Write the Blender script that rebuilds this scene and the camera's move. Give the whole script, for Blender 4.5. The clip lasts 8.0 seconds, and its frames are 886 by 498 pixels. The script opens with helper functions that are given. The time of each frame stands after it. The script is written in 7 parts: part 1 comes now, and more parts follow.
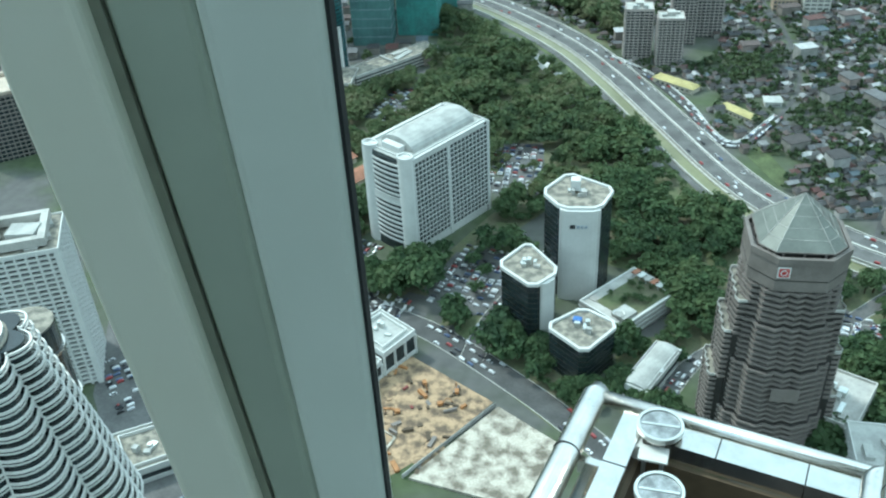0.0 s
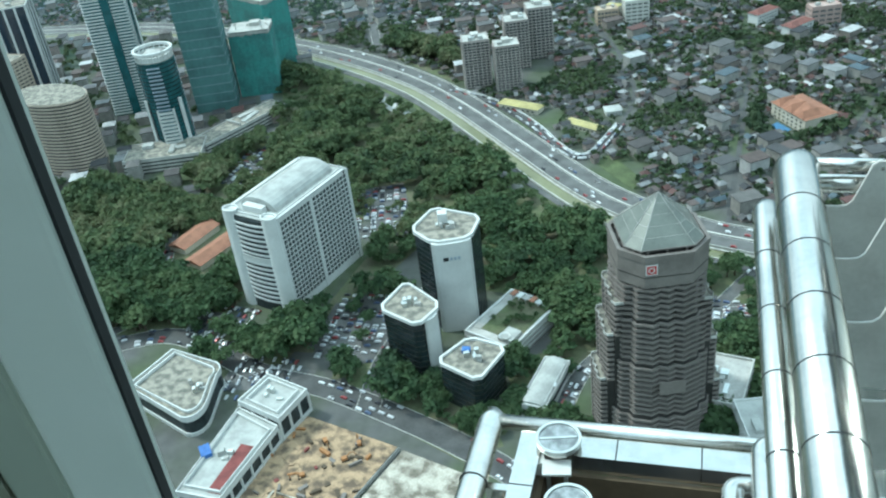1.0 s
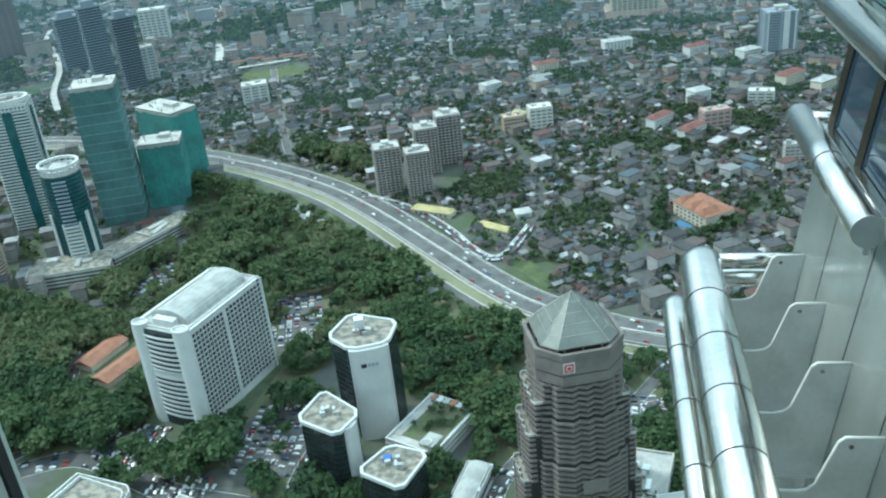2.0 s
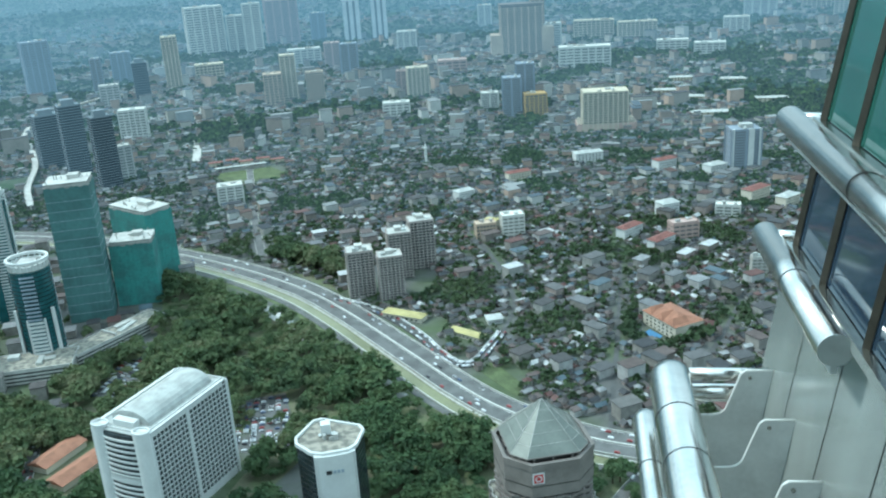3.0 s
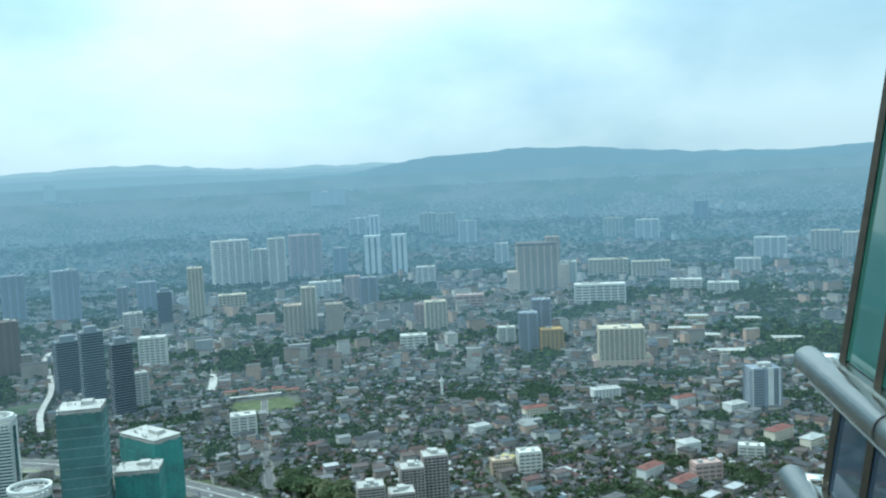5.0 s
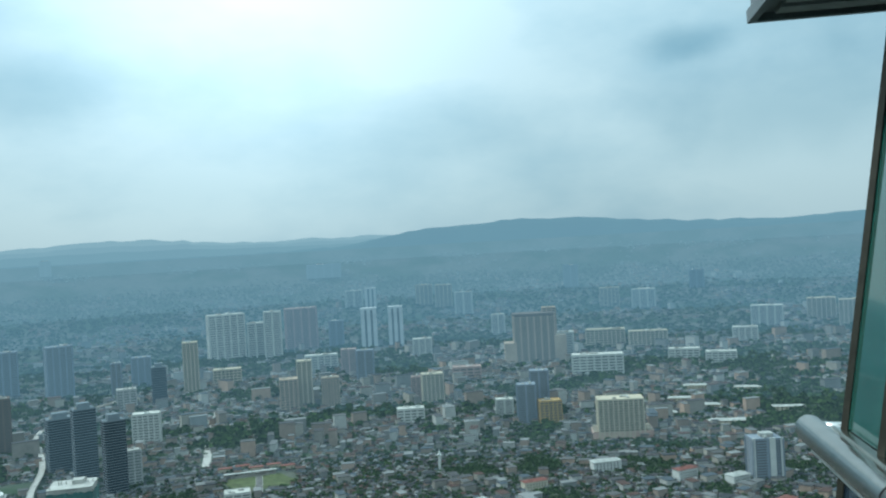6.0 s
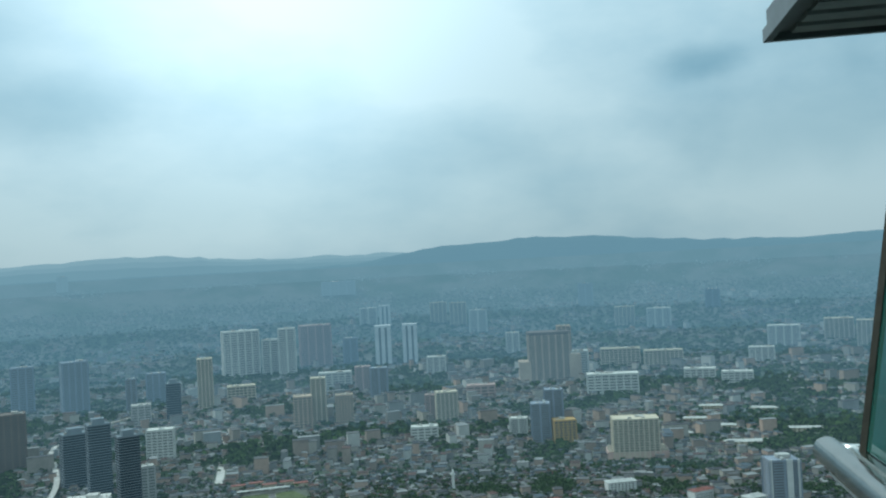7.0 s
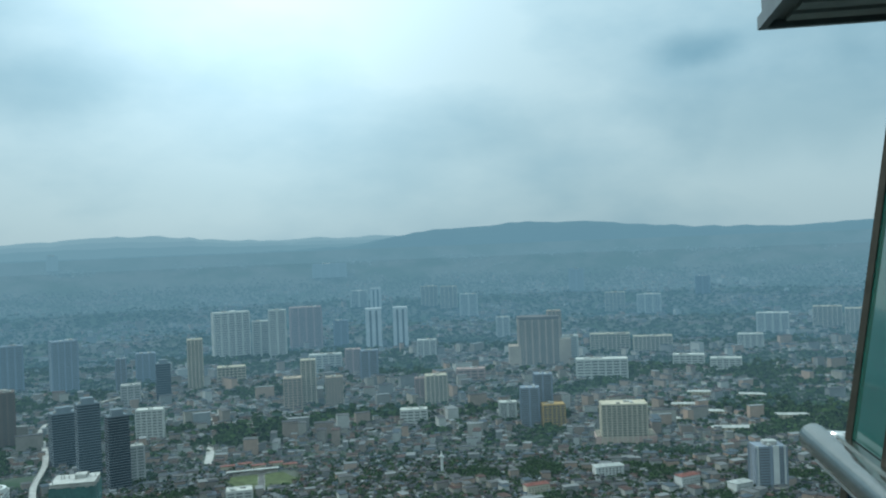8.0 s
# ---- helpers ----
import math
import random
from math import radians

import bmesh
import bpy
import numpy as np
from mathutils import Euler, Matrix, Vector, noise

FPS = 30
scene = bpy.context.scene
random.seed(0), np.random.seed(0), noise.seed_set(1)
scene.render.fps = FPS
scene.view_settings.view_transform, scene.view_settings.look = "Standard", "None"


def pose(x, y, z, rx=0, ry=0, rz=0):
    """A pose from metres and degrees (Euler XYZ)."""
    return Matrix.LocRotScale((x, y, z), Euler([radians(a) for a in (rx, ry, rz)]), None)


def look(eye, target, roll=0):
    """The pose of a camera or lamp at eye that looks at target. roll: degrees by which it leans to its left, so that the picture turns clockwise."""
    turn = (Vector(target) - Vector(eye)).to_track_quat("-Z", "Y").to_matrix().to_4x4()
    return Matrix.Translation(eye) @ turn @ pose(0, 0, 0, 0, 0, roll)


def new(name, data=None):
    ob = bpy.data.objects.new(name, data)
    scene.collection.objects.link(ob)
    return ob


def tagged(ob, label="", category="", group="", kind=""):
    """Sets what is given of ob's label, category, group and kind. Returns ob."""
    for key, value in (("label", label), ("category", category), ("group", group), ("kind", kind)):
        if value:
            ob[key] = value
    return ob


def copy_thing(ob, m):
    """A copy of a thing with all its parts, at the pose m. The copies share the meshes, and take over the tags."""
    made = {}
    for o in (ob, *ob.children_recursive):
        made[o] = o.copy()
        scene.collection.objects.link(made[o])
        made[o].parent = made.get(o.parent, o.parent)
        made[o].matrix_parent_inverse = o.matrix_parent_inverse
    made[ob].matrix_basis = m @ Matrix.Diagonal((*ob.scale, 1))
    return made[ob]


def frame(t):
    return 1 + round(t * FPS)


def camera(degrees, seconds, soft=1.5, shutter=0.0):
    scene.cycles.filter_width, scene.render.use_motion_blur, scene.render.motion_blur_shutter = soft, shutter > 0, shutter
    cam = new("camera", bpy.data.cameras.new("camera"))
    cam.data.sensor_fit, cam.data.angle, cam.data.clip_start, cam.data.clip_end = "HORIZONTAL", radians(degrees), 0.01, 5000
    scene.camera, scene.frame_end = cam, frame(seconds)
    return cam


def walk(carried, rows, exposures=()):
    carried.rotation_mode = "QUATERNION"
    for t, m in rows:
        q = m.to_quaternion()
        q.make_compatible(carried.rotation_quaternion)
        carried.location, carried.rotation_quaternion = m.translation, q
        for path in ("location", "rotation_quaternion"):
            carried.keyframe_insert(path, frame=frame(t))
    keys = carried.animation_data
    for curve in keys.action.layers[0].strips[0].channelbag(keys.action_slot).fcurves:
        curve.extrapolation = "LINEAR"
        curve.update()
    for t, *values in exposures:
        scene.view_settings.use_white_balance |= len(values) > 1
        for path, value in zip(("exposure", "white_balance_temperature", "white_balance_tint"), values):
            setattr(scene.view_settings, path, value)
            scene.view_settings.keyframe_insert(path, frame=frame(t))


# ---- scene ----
cam = camera(52.21, 8.0, soft=2.2)
EYE_HEIGHT = 360.0
EXPOSURES = [(0.0, 0.54, 5600, -5), (1.0, 0.50, 5550, -5), (2.5, 0.52, 5450, -5), (4.0, 0.58, 5350, -5), (5.5, 0.22, 5500, -5), (6.5, -0.15, 5600, -4), (8.0, -0.18, 5600, -4)]
PATH = [
    (0, -0.0560, 0.0, 360.000, 55.90, 2.70, 17.18),
    (0.25, -0.0276, 0.0, 360.000, 56.33, 3.78, 13.89),
    (0.5, -0.0057, 0.0, 360.000, 56.69, 4.87, 10.61),
    (0.75, 0.0000, 0.0, 360.000, 57.23, 5.56, 8.00),
    (1, 0.0000, 0.0, 360.000, 57.73, 6.28, 5.40),
    (1.2, 0.0000, 0.0, 360.003, 59.12, 6.60, 2.53),
    (2.5, 0.0000, 0.0, 360.025, 66.47, 4.56, -0.79),
    (3, 0.0000, 0.0, 360.045, 70.30, 3.52, -1.37),
    (3.5, 0.0000, 0.0, 360.045, 74.29, 3.36, -0.93),
    (4, 0.0000, 0.0, 360.045, 78.17, 2.94, -0.43),
    (4.2, 0.0000, 0.0, 360.045, 80.29, 2.94, -0.32),
    (5.5, 0.0000, 0.0, 360.045, 86.88, 2.56, -0.06),
    (6, 0.0000, 0.0, 360.045, 89.58, 3.27, -0.40),
    (6.5, 0.0000, 0.0, 360.045, 91.60, 3.18, 0.20),
    (7, 0.0000, 0.0, 360.045, 90.76, 2.97, 0.53),
    (7.5, 0.0000, 0.0, 360.045, 89.68, 2.03, 0.04),
    (8, 0.0000, 0.0, 360.045, 89.70, 2.25, -0.01),
]
walk(cam, [(t, pose(x, y, z, rx, ry, rz)) for t, x, y, z, rx, ry, rz in PATH], EXPOSURES)

# ---- world and sun ----
SUN_AZ, SUN_EL = radians(-72.0), radians(50.0)   # azimuth from north (+y), clockwise
world = bpy.data.worlds.new("sky")
world.use_nodes = True
scene.world = world
wn, wl = world.node_tree.nodes, world.node_tree.links
wn.clear()
w_out, w_bg = wn.new("ShaderNodeOutputWorld"), wn.new("ShaderNodeBackground")
w_sky = wn.new("ShaderNodeTexSky")
w_sky.sky_type, w_sky.sun_disc = "NISHITA", False
w_sky.sun_elevation, w_sky.sun_rotation = SUN_EL, SUN_AZ
w_sky.air_density, w_sky.dust_density, w_sky.altitude = 1.0, 3.0, 360
w_geo = wn.new("ShaderNodeTexCoord")
w_map = wn.new("ShaderNodeMapping")
w_map.inputs["Scale"].default_value = (1.0, 1.0, 2.1)
w_noise = wn.new("ShaderNodeTexNoise")
w_noise.inputs["Scale"].default_value, w_noise.inputs["Detail"].default_value, w_noise.inputs["Roughness"].default_value = 3.3, 6.0, 0.52
w_ramp = wn.new("ShaderNodeValToRGB")
w_ramp.color_ramp.elements[0].position, w_ramp.color_ramp.elements[1].position = 0.34, 0.58
w_ramp.color_ramp.elements[0].color, w_ramp.color_ramp.elements[1].color = (6.3, 8.3, 9.2, 1), (9.2, 10.6, 10.9, 1)
w_mix = wn.new("ShaderNodeMixRGB")
w_mix.inputs["Fac"].default_value = 0.86      # cloud cover
wl.new(w_geo.outputs["Generated"], w_map.inputs["Vector"])
wl.new(w_map.outputs["Vector"], w_noise.inputs["Vector"])
wl.new(w_noise.outputs["Fac"], w_ramp.inputs["Fac"])
wl.new(w_sky.outputs["Color"], w_mix.inputs["Color1"])
# an overcast sky is brightest overhead
w_sep, w_grad, w_dim = wn.new("ShaderNodeSeparateXYZ"), wn.new("ShaderNodeMath"), wn.new("ShaderNodeMixRGB")
w_grad.operation, w_grad.use_clamp = "MULTIPLY_ADD", False
w_grad.inputs[1].default_value, w_grad.inputs[2].default_value = 1.05, 0.70
w_dim.blend_type, w_dim.inputs["Fac"].default_value = "MULTIPLY", 1.0
wl.new(w_geo.outputs["Generated"], w_sep.inputs["Vector"])
wl.new(w_sep.outputs["Z"], w_grad.inputs[0])
wl.new(w_ramp.outputs["Color"], w_dim.inputs["Color1"])
wl.new(w_grad.outputs["Value"], w_dim.inputs["Color2"])
wl.new(w_dim.outputs["Color"], w_mix.inputs["Color2"])
wl.new(w_mix.outputs["Color"], w_bg.inputs["Color"])
wl.new(w_bg.outputs["Background"], w_out.inputs["Surface"])
# brighter veil of cloud in front of the hidden sun
w_dot = wn.new("ShaderNodeVectorMath")
w_dot.operation = "DOT_PRODUCT"
w_dot.inputs[1].default_value = Vector((math.sin(radians(-11)), math.cos(radians(-11)), math.tan(radians(19)))).normalized()
w_pow, w_scale, w_add = wn.new("ShaderNodeMath"), wn.new("ShaderNodeMath"), wn.new("ShaderNodeMixRGB")
w_pow.operation, w_pow.inputs[1].default_value = "POWER", 38.0
w_scale.operation, w_scale.inputs[1].default_value = "MULTIPLY", 0.85
w_add.blend_type = "ADD"
w_add.inputs["Color2"].default_value = (7.0, 7.4, 7.4, 1)
wl.new(w_geo.outputs["Generated"], w_dot.inputs[0])
wl.new(w_dot.outputs["Value"], w_pow.inputs[0])
wl.new(w_pow.outputs["Value"], w_scale.inputs[0])
wl.new(w_scale.outputs["Value"], w_add.inputs["Fac"])
wl.new(w_mix.outputs["Color"], w_add.inputs["Color1"])
# darker banks of low cloud: azimuth, elevation, half width and half height in degrees, how dark
w_warp, w_dir = wn.new("ShaderNodeTexNoise"), wn.new("ShaderNodeVectorMath")
w_warp.inputs["Scale"].default_value, w_warp.inputs["Detail"].default_value = 9.0, 5.0
w_dir.operation = "NORMALIZE"
wl.new(w_geo.outputs["Generated"], w_dir.inputs[0])
wl.new(w_geo.outputs["Generated"], w_warp.inputs["Vector"])
w_last = w_add.outputs["Color"]
for az, el, wide, high, dark in ((16.2, 11.2, 3.0, 1.2, 0.42), (-24.0, 10.0, 6.5, 2.4, 0.34), (22.5, 7.4, 9.0, 3.4, 0.36), (2.5, 7.2, 8.0, 2.4, 0.16), (-13.0, 5.0, 14.0, 2.6, 0.07), (26.0, 13.0, 9.0, 3.0, 0.30), (-30.0, 14.5, 6.0, 1.6, 0.16)):
    w_sub, w_mul, w_len, w_off, w_fac, w_dark = (wn.new("ShaderNodeVectorMath"), wn.new("ShaderNodeVectorMath"), wn.new("ShaderNodeVectorMath"), wn.new("ShaderNodeMath"), wn.new("ShaderNodeMapRange"), wn.new("ShaderNodeMixRGB"))
    w_sub.operation, w_mul.operation, w_len.operation = "SUBTRACT", "MULTIPLY", "LENGTH"
    a, e = radians(az), radians(el)
    w_sub.inputs[1].default_value = (math.sin(a) * math.cos(e), math.cos(a) * math.cos(e), math.sin(e))
    w_mul.inputs[1].default_value = (1 / radians(wide), 0.5 / radians(wide), 1 / radians(high))
    w_off.operation, w_off.inputs[1].default_value = "MULTIPLY_ADD", 1.1
    w_fac.interpolation_type = "SMOOTHSTEP"
    for k, v in ((1, 1.9), (2, 0.75), (3, 0.0), (4, dark)):
        w_fac.inputs[k].default_value = v
    w_dark.blend_type, w_dark.inputs["Color2"].default_value = "MULTIPLY", (0.25, 0.45, 0.55, 1)
    wl.new(w_dir.outputs["Vector"], w_sub.inputs[0])
    wl.new(w_sub.outputs["Vector"], w_mul.inputs[0])
    wl.new(w_mul.outputs["Vector"], w_len.inputs[0])
    wl.new(w_warp.outputs["Fac"], w_off.inputs[0])
    wl.new(w_len.outputs["Value"], w_off.inputs[2])
    wl.new(w_off.outputs["Value"], w_fac.inputs[0])
    wl.new(w_fac.outputs["Result"], w_dark.inputs["Fac"])
    wl.new(w_last, w_dark.inputs["Color1"])
    w_last = w_dark.outputs["Color"]
wl.new(w_last, w_bg.inputs["Color"])
w_bg.inputs["Strength"].default_value = 0.088

sun = new("sun", bpy.data.lights.new("sun", "SUN"))
sun.data.energy, sun.data.angle, sun.data.color = 2.1, radians(6.0), (1.0, 0.95, 0.86)
SUN_DIR = Vector((math.sin(SUN_AZ) * math.cos(SUN_EL), math.cos(SUN_AZ) * math.cos(SUN_EL), math.sin(SUN_EL)))
sun.matrix_world = look(SUN_DIR * 900, (0, 0, 0))


# ---- materials ----
def material(name, color, rough=0.7, metal=0.0, vary=0.25, scale=0.4, bump=0.0, second=None, random_by="", ramp=None, spec=0.5, brushed=False, glow=None):
    """A procedural surface: two scales of noise over the base colour; random_by 'island' or 'object' picks from ramp."""
    m = bpy.data.materials.new(name)
    m.use_nodes = True
    n, l = m.node_tree.nodes, m.node_tree.links
    b = n["Principled BSDF"]
    b.inputs["Roughness"].default_value, b.inputs["Metallic"].default_value = rough, metal
    b.inputs["Specular IOR Level"].default_value = spec
    tc = n.new("ShaderNodeTexCoord")
    big, fine = n.new("ShaderNodeTexNoise"), n.new("ShaderNodeTexNoise")
    big.inputs["Scale"].default_value, big.inputs["Detail"].default_value = scale, 5.0
    fine.inputs["Scale"].default_value, fine.inputs["Detail"].default_value = scale * 9.0, 4.0
    if brushed:
        mp = n.new("ShaderNodeMapping")
        mp.inputs["Scale"].default_value = (1.0, 1.0, 0.12)
        l.new(tc.outputs["Object"], mp.inputs["Vector"])
        l.new(mp.outputs["Vector"], big.inputs["Vector"]), l.new(mp.outputs["Vector"], fine.inputs["Vector"])
    else:
        l.new(tc.outputs["Object"], big.inputs["Vector"]), l.new(tc.outputs["Object"], fine.inputs["Vector"])
    base = n.new("ShaderNodeMixRGB")
    base.inputs["Color1"].default_value = (*color, 1)
    base.inputs["Color2"].default_value = (*(second or [c * (1 - vary) for c in color]), 1)
    cr = n.new("ShaderNodeValToRGB")
    cr.color_ramp.elements[0].position, cr.color_ramp.elements[1].position = 0.4, 0.62
    l.new(big.outputs["Fac"], cr.inputs["Fac"])
    l.new(cr.outputs["Color"], base.inputs["Fac"])
    if random_by:
        src = n.new("ShaderNodeNewGeometry") if random_by == "island" else n.new("ShaderNodeObjectInfo")
        pick = n.new("ShaderNodeValToRGB")
        pick.color_ramp.interpolation = "CONSTANT"
        els = pick.color_ramp.elements
        while len(els) < len(ramp):
            els.new(0.5)
        for k, col in enumerate(ramp):
            els[k].position, els[k].color = k / len(ramp), (*col, 1)
        l.new(src.outputs["Random Per Island" if random_by == "island" else "Random"], pick.inputs["Fac"])
        l.new(pick.outputs["Color"], base.inputs["Color1"])
        dark = n.new("ShaderNodeMixRGB")
        dark.blend_type, dark.inputs["Fac"].default_value = "MULTIPLY", 1.0
        dark.inputs["Color2"].default_value = (1 - vary, 1 - vary, 1 - vary, 1)
        l.new(pick.outputs["Color"], dark.inputs["Color1"])
        l.new(dark.outputs["Color"], base.inputs["Color2"])
    grain = n.new("ShaderNodeMixRGB")
    grain.blend_type, grain.inputs["Fac"].default_value = "OVERLAY", min(0.6, vary)
    l.new(base.outputs["Color"], grain.inputs["Color1"])
    l.new(fine.outputs["Fac"], grain.inputs["Color2"])
    l.new(grain.outputs["Color"], b.inputs["Base Color"])
    if bump:
        bp = n.new("ShaderNodeBump")
        bp.inputs["Strength"].default_value, bp.inputs["Distance"].default_value = bump, 0.02
        l.new(fine.outputs["Fac"], bp.inputs["Height"])
        l.new(bp.outputs["Normal"], b.inputs["Normal"])
    if glow:
        b.inputs["Emission Color"].default_value = (*glow[:3], 1)
        b.inputs["Emission Strength"].default_value = glow[3]
    return m


STEEL = material("brushed_steel", (0.72, 0.695, 0.65), 0.21, 1.0, 0.12, 3.0, 0.05, brushed=True)
STEEL_DULL = material("satin_steel", (0.66, 0.68, 0.66), 0.5, 1.0, 0.15, 2.0, 0.03)
ALU_PAINT = material("painted_aluminium", (0.78, 0.82, 0.74), 0.4, 0.0, 0.12, 2.0, 0.02)
ALU_PALE = material("pale_painted_aluminium", (0.84, 0.83, 0.70), 0.5, 0.0, 0.10, 2.0, 0.02)
# darker copy of the upright's paint: the return face's shade put into the colour
ALU_SHADED = material("shaded_aluminium_paint", (0.50, 0.55, 0.45), 0.4, 0.1, 0.12, 2.0, 0.02)
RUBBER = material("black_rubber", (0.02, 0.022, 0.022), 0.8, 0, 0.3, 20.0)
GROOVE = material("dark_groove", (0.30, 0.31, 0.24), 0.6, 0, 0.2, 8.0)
WALL_STEEL = material("satin_steel_cladding", (0.42, 0.45, 0.43), 0.33, 1.0, 0.15, 2.0, 0.02, brushed=True)
wall_bsdf, wall_nodes = WALL_STEEL.node_tree.nodes["Principled BSDF"], WALL_STEEL.node_tree
brush = wall_nodes.nodes.new("ShaderNodeCombineXYZ")       # the sheets are brushed aslant
brush.inputs[0].default_value, brush.inputs[1].default_value, brush.inputs[2].default_value = 0.032, -0.554, 0.832
wall_nodes.links.new(brush.outputs["Vector"], wall_bsdf.inputs["Tangent"])
wall_bsdf.inputs["Anisotropic"].default_value, wall_bsdf.inputs["Roughness"].default_value = 0.96, 0.25
FRAME_DARK = material("bronze_window_frame", (0.07, 0.06, 0.045), 0.4, 0.6, 0.25, 6.0)
SLATE = material("slate_grey_painted_metal", (0.085, 0.10, 0.105), 0.45, 0.2, 0.25, 4.0)
SLATE_PALE = material("pale_slate_soffit", (0.20, 0.22, 0.22), 0.5, 0.2, 0.2, 4.0)
PLATE = material("white_coated_plate", (0.64, 0.635, 0.60), 0.5, 0.1, 0.15, 3.0)
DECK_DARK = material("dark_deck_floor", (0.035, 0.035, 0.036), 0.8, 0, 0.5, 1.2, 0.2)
DECK_BROWN = material("brown_deck_wall", (0.12, 0.085, 0.05), 0.7, 0, 0.3, 1.0)
LENS = material("floodlight_lens", (0.42, 0.44, 0.44), 0.15, 0.3, 0.55, 7.0)
GLASS_GREEN = material("green_facade_glass", (0.022, 0.085, 0.066), 0.06, 0.0, 0.2, 0.3, spec=0.8)
GLASS_BLUE = material("dark_blue_facade_glass", (0.02, 0.035, 0.055), 0.05, 0.0, 0.2, 0.3, spec=0.9)
GLASS_DARK = material("dark_tower_glass", (0.022, 0.032, 0.036), 0.12, 0.0, 0.4, 0.08, spec=0.7)
WINDOW_DARK = material("window_glass", (0.04, 0.05, 0.052), 0.4, 0.0, 0.5, 0.2, spec=0.25)
WHITE = material("white_paint", (0.58, 0.585, 0.56), 0.7, 0, 0.10, 0.06)
WHITE_ROOF = material("white_roof_paint", (0.40, 0.405, 0.38), 0.75, 0, 0.25, 0.12)
CONCRETE = material("weathered_concrete", (0.42, 0.41, 0.38), 0.85, 0, 0.28, 0.09)
CONCRETE_PALE = material("pale_concrete", (0.46, 0.45, 0.415), 0.85, 0, 0.24, 0.09)
ROOF_DIRT = material("stained_flat_roof", (0.30, 0.275, 0.225), 0.9, 0, 0.5, 0.22, second=(0.13, 0.125, 0.105))
BROWN_STONE = material("grey_brown_cladding", (0.185, 0.162, 0.145), 0.6, 0, 0.22, 0.12)
BROWN_DARK = material("dark_recessed_glazing", (0.03, 0.028, 0.026), 0.4, 0, 0.3, 0.2)
PYRAMID = material("grey_green_glazed_roof", (0.17, 0.18, 0.155), 0.35, 0.2, 0.22, 0.12)
SIGN_RED = material("red_sign", (0.45, 0.03, 0.03), 0.5)
NETTING = material("green_scaffold_netting", (0.065, 0.23, 0.205), 0.85, 0, 0.35, 0.05, second=(0.055, 0.155, 0.145))
NETTING_DARK = material("dark_green_netting", (0.085, 0.18, 0.17), 0.85, 0, 0.3, 0.04, second=(0.06, 0.125, 0.12))
GLASS_TEAL = material("teal_glass", (0.03, 0.11, 0.12), 0.15, 0, 0.3, 0.1)
TILE_ORANGE = material("orange_roof_tile", (0.30, 0.135, 0.08), 0.8, 0, 0.25, 0.15)
TILE_YELLOW = material("yellow_roof_sheet", (0.42, 0.36, 0.15), 0.7, 0, 0.25, 0.1)
TAN = material("tan_render", (0.48, 0.40, 0.32), 0.8, 0, 0.18, 0.05)
BEIGE = material("beige_render", (0.58, 0.53, 0.43), 0.8, 0, 0.15, 0.05)
PINK = material("pinkish_render", (0.50, 0.38, 0.34), 0.8, 0, 0.18, 0.05)
GREY_BLUE = material("grey_blue_render", (0.30, 0.35, 0.40), 0.7, 0, 0.18, 0.05)
ASPHALT = material("asphalt", (0.085, 0.085, 0.083), 0.9, 0, 0.3, 0.08)
ROAD_PALE = material("worn_pale_road", (0.125, 0.124, 0.12), 0.9, 0, 0.35, 0.06)
CONC_BARRIER = material("barrier_concrete", (0.48, 0.47, 0.43), 0.85, 0, 0.2, 0.2)
RIVER = material("muddy_canal_water", (0.175, 0.175, 0.085), 0.35, 0, 0.25, 0.03)
GRASS = material("grass", (0.095, 0.12, 0.05), 0.95, 0, 0.45, 0.06)
UNDERGROWTH = material("undergrowth", (0.10, 0.12, 0.055), 0.95, 0, 0.45, 0.05, second=(0.12, 0.115, 0.07))
EARTH = material("bare_earth", (0.40, 0.28, 0.17), 0.95, 0, 0.55, 0.16, second=(0.13, 0.095, 0.065))
EARTH_PALE = material("broken_pale_concrete", (0.46, 0.42, 0.35), 0.95, 0, 0.6, 0.13, second=(0.15, 0.13, 0.10))
TERRACE_RED = material("faded_red_terrace", (0.20, 0.055, 0.05), 0.85, 0, 0.3, 0.2)
BARK = material("bark", (0.10, 0.075, 0.05), 0.9, 0, 0.3, 1.0)
MACHINE = material("orange_machine_paint", (0.36, 0.17, 0.06), 0.6, 0, 0.3, 0.5)
PAINT_MARK = material("road_marking", (0.70, 0.70, 0.66), 0.8, 0, 0.3, 0.4)
TYRE = material("tyre_rubber", (0.02, 0.02, 0.02), 0.8)


